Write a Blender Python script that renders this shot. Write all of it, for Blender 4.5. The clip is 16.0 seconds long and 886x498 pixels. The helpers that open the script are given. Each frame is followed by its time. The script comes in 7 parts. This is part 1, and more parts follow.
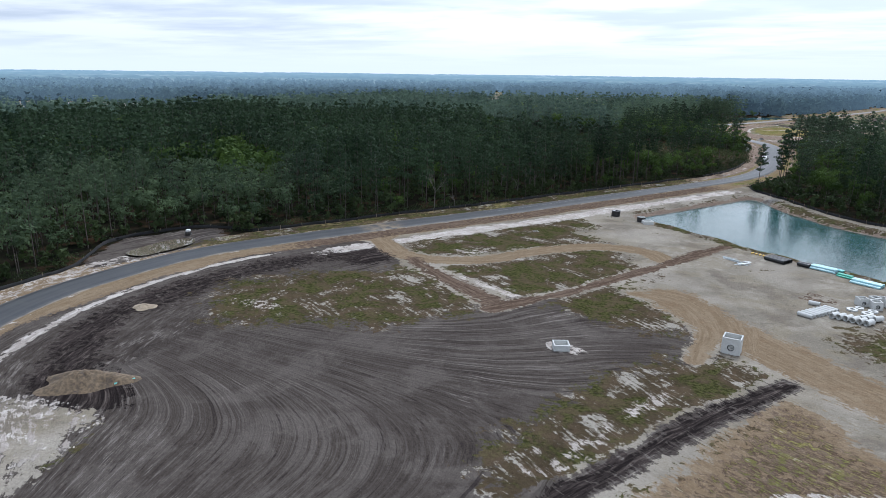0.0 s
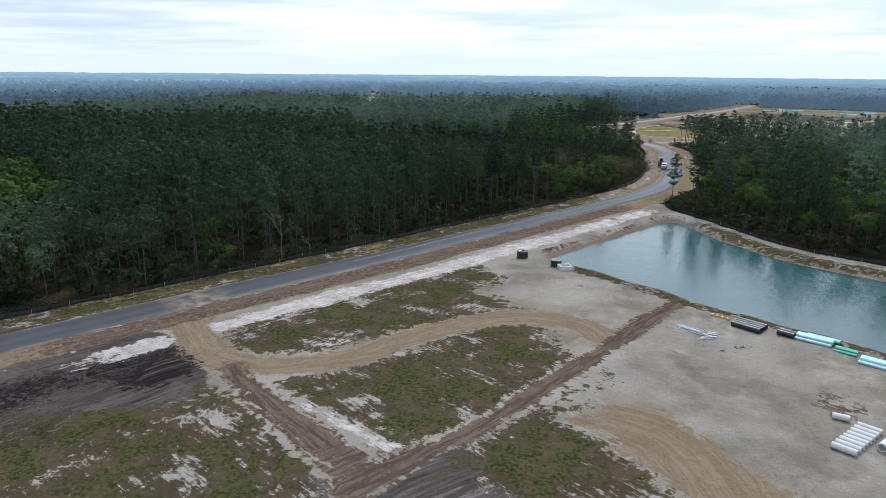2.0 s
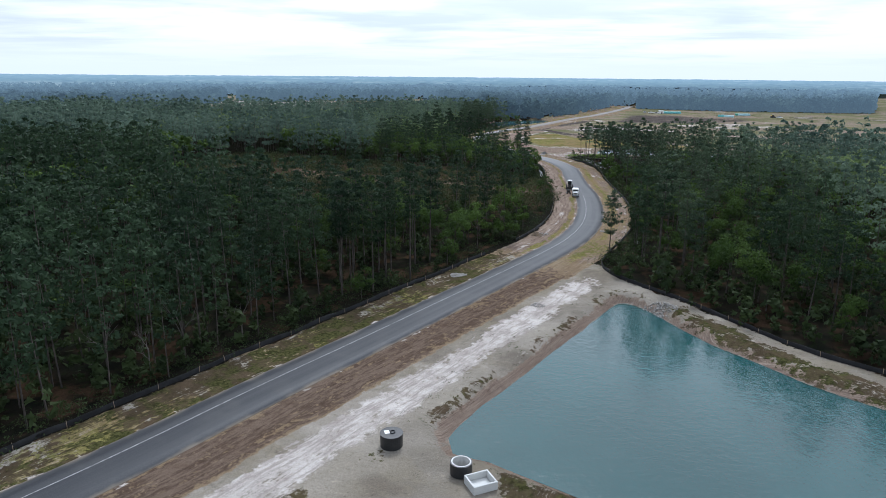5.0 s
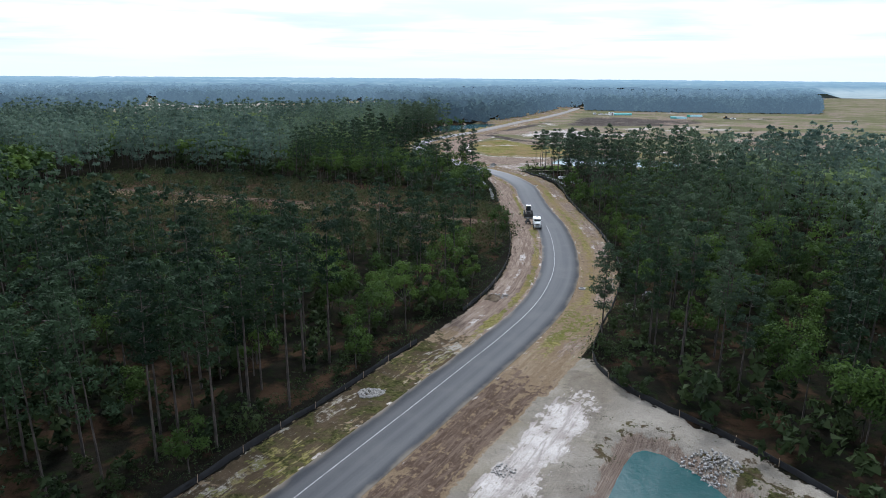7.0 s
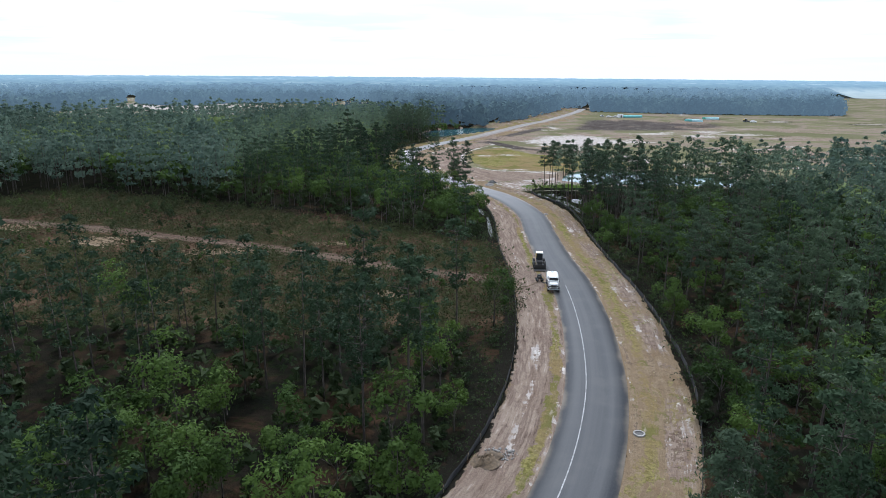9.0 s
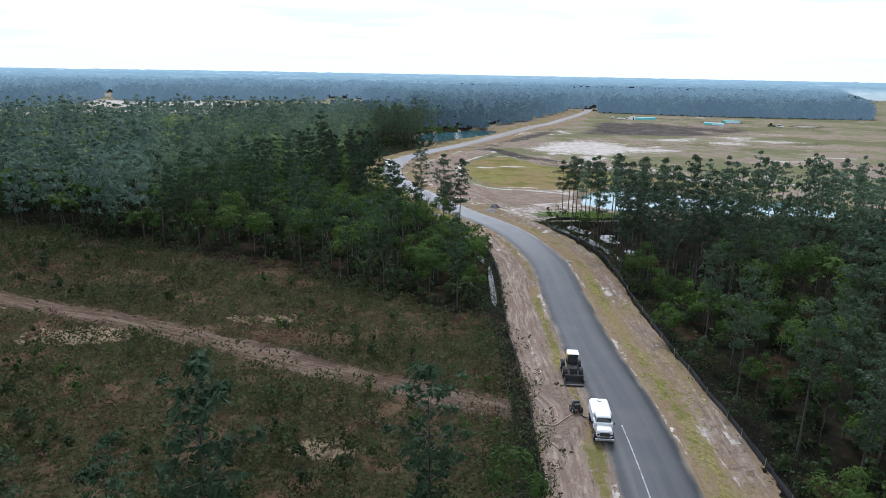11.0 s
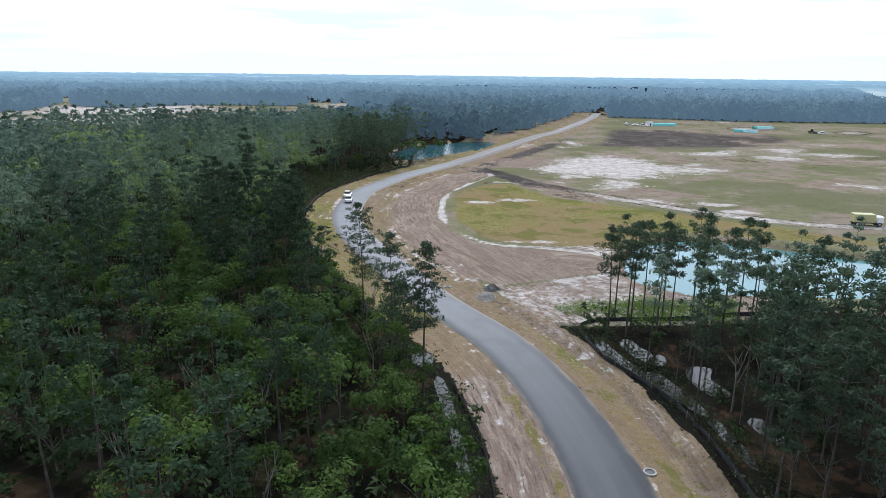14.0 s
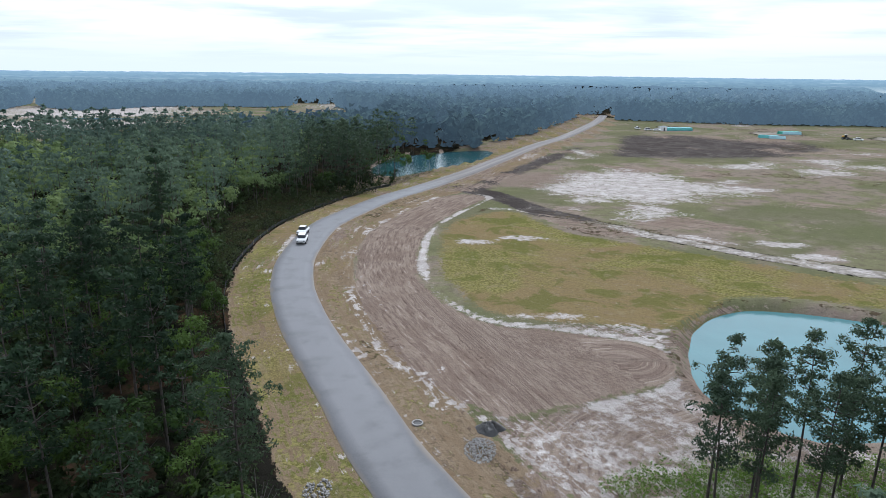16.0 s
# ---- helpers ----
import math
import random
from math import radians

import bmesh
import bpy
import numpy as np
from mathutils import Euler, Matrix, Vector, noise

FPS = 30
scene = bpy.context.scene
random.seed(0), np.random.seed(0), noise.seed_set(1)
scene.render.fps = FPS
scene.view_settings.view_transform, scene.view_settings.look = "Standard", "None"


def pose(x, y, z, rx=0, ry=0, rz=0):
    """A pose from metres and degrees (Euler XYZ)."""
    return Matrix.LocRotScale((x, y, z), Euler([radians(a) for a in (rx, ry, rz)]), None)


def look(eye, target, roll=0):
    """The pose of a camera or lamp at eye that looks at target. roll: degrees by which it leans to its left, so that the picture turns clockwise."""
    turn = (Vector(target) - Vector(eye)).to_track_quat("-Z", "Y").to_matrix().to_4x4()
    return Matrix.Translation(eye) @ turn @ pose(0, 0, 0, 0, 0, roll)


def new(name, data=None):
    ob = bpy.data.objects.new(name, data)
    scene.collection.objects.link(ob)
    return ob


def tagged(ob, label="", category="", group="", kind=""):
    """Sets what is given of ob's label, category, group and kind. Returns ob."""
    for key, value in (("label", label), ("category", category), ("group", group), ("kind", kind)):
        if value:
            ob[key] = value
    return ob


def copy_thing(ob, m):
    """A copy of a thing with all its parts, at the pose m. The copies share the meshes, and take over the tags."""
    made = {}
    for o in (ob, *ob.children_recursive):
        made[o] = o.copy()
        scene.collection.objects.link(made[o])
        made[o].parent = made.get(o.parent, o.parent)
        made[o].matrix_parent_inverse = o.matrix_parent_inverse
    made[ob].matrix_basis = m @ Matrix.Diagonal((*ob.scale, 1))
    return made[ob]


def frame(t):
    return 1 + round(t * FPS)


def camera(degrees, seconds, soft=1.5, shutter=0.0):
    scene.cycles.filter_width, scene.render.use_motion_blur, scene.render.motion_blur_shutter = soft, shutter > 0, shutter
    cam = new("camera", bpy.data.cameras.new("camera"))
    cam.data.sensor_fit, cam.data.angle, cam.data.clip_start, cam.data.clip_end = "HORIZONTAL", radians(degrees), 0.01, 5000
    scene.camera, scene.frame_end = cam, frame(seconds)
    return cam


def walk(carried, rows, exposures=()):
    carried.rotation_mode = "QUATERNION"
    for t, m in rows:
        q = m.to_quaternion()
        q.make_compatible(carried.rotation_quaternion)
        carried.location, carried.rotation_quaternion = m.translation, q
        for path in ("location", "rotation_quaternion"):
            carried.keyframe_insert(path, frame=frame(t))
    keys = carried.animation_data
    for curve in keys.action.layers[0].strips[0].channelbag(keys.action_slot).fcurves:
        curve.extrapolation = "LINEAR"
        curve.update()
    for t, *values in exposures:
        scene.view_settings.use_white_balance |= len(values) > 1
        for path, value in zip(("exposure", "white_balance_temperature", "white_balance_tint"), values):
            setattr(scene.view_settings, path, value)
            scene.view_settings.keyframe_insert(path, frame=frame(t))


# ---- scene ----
cam = camera(68.6, 16.0, soft=0.6)
METRES, EYE, TILT, LEAN, TURN = 360.0, 36.0, 0.0, 0.0, 27.5
PATH = [
    (0, (-1.727, 2.078, 34.848), (-2.556, 3.82, 34.32), 0.7),
    (0.5, (-5.678, 12.262, 34.876), (-6.419, 14.044, 34.349), 0.6),
    (1, (-9.357, 22.746, 34.919), (-9.993, 24.567, 34.392), 0.5),
    (1.5, (-12.39, 33.569, 34.941), (-12.936, 35.419, 34.414), 0.5),
    (2, (-14.884, 44.626, 34.827), (-15.385, 46.49, 34.301), 0.5),
    (2.5, (-16.981, 55.705, 34.671), (-17.432, 57.582, 34.15), 0.3),
    (3, (-18.801, 66.845, 34.581), (-19.184, 68.738, 34.061), 0.3),
    (3.5, (-20.461, 78.057, 34.586), (-20.771, 79.963, 34.065), 0.2),
    (4, (-21.617, 89.303, 34.538), (-21.846, 91.221, 34.017), 0.4),
    (4.5, (-22.17, 100.421, 34.534), (-22.355, 102.343, 34.016), 0.3),
    (5, (-22.625, 111.693, 34.513), (-22.771, 113.619, 33.993), 0.5),
    (5.2, (-22.663, 116.206, 34.494), (-22.776, 118.133, 33.972), 0.6),
    (7.3, (-20.394, 164.009, 33.791), (-20.376, 165.942, 33.275), 0.45),
    (7.5, (-19.991, 168.561, 33.79), (-19.974, 170.493, 33.273), 0.55),
    (8, (-18.878, 179.907, 33.82), (-18.862, 181.84, 33.305), 0.35),
    (8.5, (-17.845, 191.132, 33.876), (-17.83, 193.064, 33.357), 0.55),
    (9, (-17.014, 202.222, 33.877), (-16.998, 204.153, 33.358), 0.45),
    (9.2, (-16.733, 206.708, 33.873), (-16.719, 208.638, 33.348), 1.05),
    (11.3, (-13.878, 254.44, 33.473), (-13.855, 256.369, 32.946), 0.95),
    (11.5, (-13.576, 258.96, 33.468), (-13.551, 260.89, 32.944), 0.65),
    (12, (-12.597, 270.09, 33.456), (-12.57, 272.02, 32.931), 0.75),
    (12.5, (-11.544, 281.057, 33.416), (-11.519, 282.987, 32.892), 0.65),
    (13, (-10.509, 291.932, 33.362), (-10.484, 293.863, 32.839), 0.55),
    (13.5, (-9.521, 302.706, 33.289), (-9.496, 304.637, 32.766), 0.55),
    (14, (-8.626, 313.43, 33.274), (-8.6, 315.36, 32.75), 0.65),
    (14.5, (-7.571, 323.903, 33.321), (-7.545, 325.833, 32.798), 0.55),
    (15, (-6.556, 334.362, 33.426), (-6.531, 336.292, 32.903), 0.55),
    (15.5, (-5.758, 344.868, 33.518), (-5.729, 346.798, 32.992), 0.55),
    (16, (-5.13, 355.369, 33.538), (-5.098, 357.298, 33.011), 0.65),
]
EXPOSURES = [(0, 0.08, 5560, 10), (5, 0.08, 5560, 10), (9, 0.32, 5560, 10), (12.5, 0.30, 5560, 10), (15, 0.20, 5560, 10), (16, 0.08, 5560, 10)]
walk(cam, [(t, look(eye, target, roll)) for t, eye, target, roll in PATH], EXPOSURES)

# ---- world, sun ----
SUN_AZ, SUN_EL = radians(4.0), radians(52.0)      # a veiled sun ahead of the flight
world = bpy.data.worlds.new("sky")
scene.world = world
world.use_nodes = True


class Nodes:
    """Small helper to write node trees."""

    def __init__(self, tree):
        self.t = tree
        tree.nodes.clear()

    def add(self, kind, **sets):
        n = self.t.nodes.new(kind)
        if "operation" in sets:
            n.operation = sets["operation"]
        if "use_clamp" in sets:
            n.use_clamp = sets["use_clamp"]
        if "data_type" in sets:
            n.data_type = sets["data_type"]
        if "blend_type" in sets:
            n.blend_type = sets["blend_type"]
        if "sky_type" in sets:
            n.sky_type = sets["sky_type"]
        if "attribute_name" in sets:
            n.attribute_name = sets["attribute_name"]
        if "interpolation_type" in sets:
            n.interpolation_type = sets["interpolation_type"]
        return n

    def put(self, sock, v):
        if v is None:
            return
        if isinstance(v, bpy.types.NodeSocket):
            self.t.links.new(v, sock)
        elif isinstance(v, (tuple, list)) and len(v) == 3 and sock.type == "RGBA":
            sock.default_value = (*v, 1)
        else:
            sock.default_value = v

    def math(self, op, a, b=None, clamp=False):
        n = self.add("ShaderNodeMath", operation=op, use_clamp=clamp)
        self.put(n.inputs[0], a)
        self.put(n.inputs[1], b)
        return n.outputs[0]

    def vec(self, op, a, b=None):
        n = self.add("ShaderNodeVectorMath", operation=op)
        self.put(n.inputs[0], a)
        self.put(n.inputs[1], b)
        return n.outputs[0]

    def noise(self, vector, scale, detail=4.0, rough=0.55, distortion=0.0):
        n = self.add("ShaderNodeTexNoise")
        self.put(n.inputs["Vector"], vector)
        n.inputs["Scale"].default_value, n.inputs["Detail"].default_value = scale, detail
        n.inputs["Roughness"].default_value, n.inputs["Distortion"].default_value = rough, distortion
        return n.outputs[0]

    def step(self, v, lo, hi, a=0.0, b=1.0):
        n = self.add("ShaderNodeMapRange", interpolation_type="SMOOTHSTEP")
        for i, x in enumerate((v, lo, hi, a, b)):
            self.put(n.inputs[i], x)
        return n.outputs[0]

    def mix(self, f, a, b, kind="MIX"):
        n = self.add("ShaderNodeMix", data_type="RGBA", blend_type=kind)
        self.put(n.inputs[0], f)
        self.put(n.inputs[6], a)
        self.put(n.inputs[7], b)
        return n.outputs[2]

    def attr(self, name):
        return self.add("ShaderNodeAttribute", attribute_name=name).outputs["Fac"]

    def xyz(self, x, y, z=0.0):
        n = self.add("ShaderNodeCombineXYZ")
        for i, v in enumerate((x, y, z)):
            self.put(n.inputs[i], v)
        return n.outputs[0]


def build_sky():
    n = Nodes(world.node_tree)
    way = n.add("ShaderNodeTexCoord").outputs["Generated"]
    sep = n.add("ShaderNodeSeparateXYZ")
    n.put(sep.inputs[0], way)
    lift = n.math("MAXIMUM", sep.outputs[2], 0.0)
    flat = n.math("ADD", lift, 0.05)
    plan = n.xyz(n.math("DIVIDE", sep.outputs[0], flat), n.math("DIVIDE", sep.outputs[1], flat), 0.7)
    sky = n.add("ShaderNodeTexSky", sky_type="NISHITA")
    sky.sun_disc, sky.sun_elevation, sky.sun_rotation = False, SUN_EL, SUN_AZ
    sky.air_density, sky.dust_density = 1.2, 3.0
    blue = n.mix(1.0, sky.outputs[0], (0.10, 0.10, 0.10), "MULTIPLY")
    big = n.noise(plan, 0.30, 6.0, 0.50, 0.4)
    thin = n.noise(n.vec("MULTIPLY", plan, (1.0, 1.5, 1.0)), 0.7, 5.0, 0.55, 0.2)
    body = n.math("ADD", n.math("MULTIPLY", big, 0.7), n.math("MULTIPLY", thin, 0.3))
    # bright veil with greyer undersides; brightest round the hidden sun
    sun = Vector((math.sin(SUN_AZ) * math.cos(SUN_EL), math.cos(SUN_AZ) * math.cos(SUN_EL), math.sin(SUN_EL)))
    dot = n.add("ShaderNodeVectorMath", operation="DOT_PRODUCT")
    n.put(dot.inputs[0], way)
    dot.inputs[1].default_value = sun
    glow = n.step(dot.outputs["Value"], 0.60, 1.0, 0.0, 1.0)
    veil = n.mix(n.step(body, 0.38, 0.60), (0.68, 0.73, 0.80), (1.10, 1.10, 1.09))
    broad = n.step(dot.outputs["Value"], 0.25, 0.95, 0.92, 1.28)
    veil = n.vec("MULTIPLY", veil, n.xyz(broad, broad, broad))
    veil = n.mix(n.math("MULTIPLY", glow, 0.5), veil, (2.0, 1.95, 1.88))
    low = n.step(sep.outputs[2], 0.0, 0.07)
    veil = n.mix(low, (0.95, 0.99, 1.02), veil)
    col = n.mix(0.90, blue, veil)
    bg = n.add("ShaderNodeBackground")
    n.put(bg.inputs[0], col)
    bg.inputs[1].default_value = 1.0
    out = n.add("ShaderNodeOutputWorld")
    n.put(out.inputs[0], bg.outputs[0])


build_sky()
lamp = bpy.data.lights.new("sun", "SUN")
lamp.energy, lamp.angle, lamp.color = 2.4, radians(12), (1.0, 0.96, 0.90)
new("sun", lamp).matrix_world = look((math.sin(SUN_AZ) * math.cos(SUN_EL) * 100, math.cos(SUN_AZ) * math.cos(SUN_EL) * 100, math.sin(SUN_EL) * 100), (0, 0, 0))


# ---- plan ----
def spline(points, closed=False, step=1.5):
    """A smooth curve (Catmull-Rom) through plan points, sampled about every step metres."""
    p = np.array(points, float)
    p = np.vstack([p[-1], p, p[0], p[1]]) if closed else np.vstack([2 * p[0] - p[1], p, 2 * p[-1] - p[-2]])
    out = []
    for i in range(1, len(p) - 2):
        a, b, c, d = p[i - 1], p[i], p[i + 1], p[i + 2]
        k = max(2, int(np.linalg.norm(c - b) / step))
        s = np.arange(k)[:, None] / k
        out.append(0.5 * (2 * b + (c - a) * s + (2 * a - 5 * b + 4 * c - d) * s ** 2 + (3 * b - a - 3 * c + d) * s ** 3))
    if not closed:
        out.append(p[-2:-1])
    return np.vstack(out)


def line_distance(xy, line, reach=95.0):
    """Distance to a polyline (far points stay at 1e9), the side (positive to its right) and the way along it."""
    order = np.argsort(xy[:, 1], kind="stable")
    pts = xy[order]
    best = np.full(len(xy), 1e9)
    side, along = np.zeros(len(xy)), np.zeros(len(xy))
    x0, x1 = line[:, 0].min() - reach, line[:, 0].max() + reach
    keep = np.nonzero((pts[:, 0] > x0) & (pts[:, 0] < x1))[0]
    px, py = pts[keep, 0], pts[keep, 1]
    b_, s_, l_ = np.full(len(keep), 1e18), np.zeros(len(keep)), np.zeros(len(keep))
    run = 0.0
    for a, b in zip(line[:-1], line[1:]):
        ab = b - a
        length = math.hypot(ab[0], ab[1])
        if length < 1e-6:
            continue
        i, j = np.searchsorted(py, (min(a[1], b[1]) - reach, max(a[1], b[1]) + reach))
        ax, ay = px[i:j] - a[0], py[i:j] - a[1]
        s = np.clip((ax * ab[0] + ay * ab[1]) / length ** 2, 0, 1)
        d = (ax - s * ab[0]) ** 2 + (ay - s * ab[1]) ** 2
        near = np.nonzero(d < b_[i:j])[0]
        b_[i:j][near] = d[near]
        s_[i:j][near] = np.sign(ab[1] * ax[near] - ab[0] * ay[near])
        l_[i:j][near] = run + s[near] * length
        run += length
    best[order[keep]] = np.sqrt(b_)
    side[order[keep]], along[order[keep]] = s_, l_
    return best, side, along


def area_distance(xy, ring, reach=22.0):
    """Signed distance to a closed ring, negative inside."""
    d = line_distance(xy, np.vstack([ring, ring[:1]]), reach)[0]
    order = np.argsort(xy[:, 1], kind="stable")
    px, py = xy[order, 0], xy[order, 1]
    inside = np.zeros(len(xy), bool)
    for a, b in zip(ring, np.roll(ring, -1, 0)):
        lo, hi = (a, b) if a[1] < b[1] else (b, a)
        i, j = np.searchsorted(py, (lo[1], hi[1]))
        if j > i:
            inside[i:j] ^= px[i:j] < lo[0] + (hi[0] - lo[0]) * (py[i:j] - lo[1]) / (hi[1] - lo[1] + 1e-12)
    flag = np.zeros(len(xy), bool)
    flag[order] = inside
    return np.where(flag, -d, d)


ROAD = spline([
               (-58.0, 10.0), (-70.0, 20.0), (-82.0, 29.0), (-91.0, 40.0), (-97.3, 54.0), (-99.8, 65.0), (-99.9, 75.0), (-98.6, 87.0), (-95.0, 97.9), (-89.5, 108.1), (-82.3, 119.9), (-74.7, 132.5),
               (-66.0, 145.9), (-56.3, 161.2), (-47.9, 175.9), (-38.2, 192.1), (-29.7, 206.6), (-22.8, 218.2), (-16.8, 228.5), (-11.3, 238.0), (-5.7, 248.9), (-1.4, 260.4), (1.8, 273.0), (4.3, 290.1),
               (5.5, 308.0), (5.3, 325.0), (5.8, 343.0), (6.3, 361.0), (3.9, 377.9), (-0.2, 390.7), (-6.0, 401.4), (-10.0, 409.3), (-14.0, 418.9), (-20.4, 433.4), (-24.4, 444.0), (-28.0, 456.5),
               (-30.3, 473.0), (-29.5, 496.0), (-24.5, 513.0), (-17.5, 531.0), (-7.1, 549.8), (7.2, 579.5), (20.0, 610.0), (44.0, 667.0), (66.0, 711.0), (95.0, 783.0), (117.0, 842.0), (135.0, 900.0)])
ROAD_HALF = 3.45
AREAS = {
    "mud": [(-84.5, 38), (-86.4, 47), (-88.2, 56), (-89.1, 66), (-88.6, 77), (-86, 90.5), (-79.3, 105), (-73.7, 112.5), (-66, 110.5), (-60.5, 102), (-62, 94), (-71.6, 88.5),
            (-77.6, 78.4), (-70.6, 67.6), (-63.2, 67.7), (-56.8, 72.2), (-49.1, 75), (-44, 77), (-36.7, 89), (-30, 97.5), (-24, 97), (-19.6, 93.9), (-10.1, 95), (-5.5, 92),
            (-5, 84), (-8.5, 77.9), (-15.8, 65.6), (-17.4, 56), (-16.5, 46), (-17, 20), (-52, 18), (-52, 32), (-61.7, 46.7), (-63.2, 51.6), (-64.4, 44), (-71.1, 41.2), (-76, 38)],
    "meadow_a": [(-78, 79.5), (-75.1, 86.6), (-69.1, 91.6), (-61.2, 95.8), (-55.6, 104), (-45.8, 98.4), (-38, 90.3), (-42.5, 79.6), (-47.1, 75.6), (-54.3, 75.5), (-61.9, 71), (-65.4, 68.4), (-70.2, 68.4)],
    "meadow_b": [(-49.8, 106.2), (-44.1, 112.2), (-37.8, 119.7), (-31.2, 129.1), (-26.3, 130), (-22.8, 123.4), (-20, 119), (-22.5, 113.2), (-27.6, 103.2), (-31, 100), (-36.5, 101), (-42.1, 103.5)],
    "meadow_c": [(-61.5, 118), (-60, 123.5), (-53, 131.9), (-46.7, 144), (-41.6, 152), (-38.2, 151.7), (-39.4, 143.2), (-31.6, 137), (-37.8, 130), (-45.6, 123), (-51.7, 116.5), (-57.2, 114.6)],
    "meadow_d": [(-26, 99.5), (-19.7, 106.3), (-12.9, 105.4), (-8.6, 97), (-12.5, 95.6), (-19.9, 95.7)],
    "meadow_e": [(-6, 81), (1.8, 82.1), (0.2, 76.5), (-5.5, 67.5), (-10.5, 57.5), (-13.5, 49.3), (-15, 40), (-16.2, 48), (-16.6, 56), (-14.8, 65.6), (-10.5, 73.8)],
    "scrub": [(4.2, 78.6), (9.5, 75.7), (13, 69.3), (30, 60), (30, 20), (-10, 20), (-9.5, 44), (-7.5, 52.4), (-3.6, 62), (0.6, 71)],
    "verge_patch": [(9.7, 98.3), (14, 106), (19.1, 113.9), (40, 112), (40, 85), (20, 86), (14, 93)],
    "graded": [(0.2, 536.3), (-9, 519.8), (-18.1, 493), (-19.4, 470), (-16, 448.7), (-10.6, 431.8), (-4.9, 421.1), (-0.1, 415.5), (4.4, 414.2), (9.4, 416.2), (21.3, 421.5),
               (23.9, 425.9), (23.2, 431.5), (16.4, 434.7), (10, 437), (3.2, 439), (-2.6, 446), (-6.8, 457.2), (-8, 470.4), (-6.2, 492.4), (-0.5, 510), (9.5, 532.6)],
    "infield": [(-2.1, 497.9), (6.4, 510.4), (15, 513), (25.2, 491.8), (39.7, 480.6), (52.8, 470.5), (80, 448), (84, 440), (62.7, 446.5), (53.9, 449), (41.9, 450.6), (31.9, 441.5),
                (27.1, 435.6), (20.6, 438.2), (5.7, 442), (-1.9, 454.4), (-3.6, 474.4)],
    "white_far": [(23.4, 542.2), (39.8, 575.7), (63.5, 590.9), (79.1, 566.6), (92.6, 551.5), (93.1, 542.1), (62.8, 527.7), (57.5, 509.7), (44.7, 502), (39.7, 505.7), (46, 526.9)],
    "dark_far": [(81.9, 666.6), (111.2, 727.3), (191.7, 692.1), (152.4, 631.4), (72.7, 623.8)],
    "muddy_bay": [(-109.3, 76.3), (-117.7, 89.6), (-113.9, 103.5), (-108.5, 108.3), (-100.7, 101.9), (-102.8, 88.3), (-104.9, 77.6)],
    "far_bare": [(-345, 610), (-300, 585), (-225, 590), (-171, 622), (-132, 636), (-85, 668), (-36, 735), (-42, 905), (-75, 915), (-100, 1000), (-130, 1013), (-160, 965), (-200, 973), (-259, 958),
                 (-285, 890), (-347, 936), (-414, 1119), (-440, 1111), (-375, 960), (-340, 860), (-350, 760), (-380, 690)],
    "clearing": [(-7, 290), (-32, 284), (-60, 287), (-90, 286), (-118, 300), (-134, 330), (-138, 365), (-128, 390), (-112, 387), (-64, 366), (-48, 360), (-27, 347), (-12, 335), (-7, 331), (-5, 318)],
}
POND_A = spline([(-26.3, 169.8), (-22, 166.3), (-12, 160.2), (-3.4, 153.4), (-1.2, 150.6), (4, 148), (19, 138.8), (45, 124), (70, 118), (78, 135), (60, 157), (40, 169), (21.3, 180), (9.8, 193.9), (4.8, 202.6), (2, 209.5), (-1.3, 212.6), (-5, 207.2), (-15, 190)], True, 2.0)
POND_B = spline([(28.5, 433), (32.7, 440.5), (40.4, 446.4), (48.8, 446.4), (60, 441.5), (75, 433), (96, 420), (92, 406), (70, 408), (50, 410.5), (39, 411), (30, 411.8), (25.5, 421)], True, 2.0)
POND_C = spline([(-27, 583), (-23, 618), (-7, 638), (21, 653), (14, 619), (-2, 594), (-17, 570.5)], True, 3.0)
PUDDLE = spline([(-110.7, 86.5), (-111.0, 96.1), (-108.2, 100.2), (-105.0, 97.5), (-105.2, 89.8), (-106.5, 85.8)], True, 1.0)
FAR_OPEN = [  # far clearings: centre, half axes
    (-560, 400, 150, 75), (-760, 640, 160, 60), (330, 1500, 160, 40), (-900, 960, 200, 60),
]
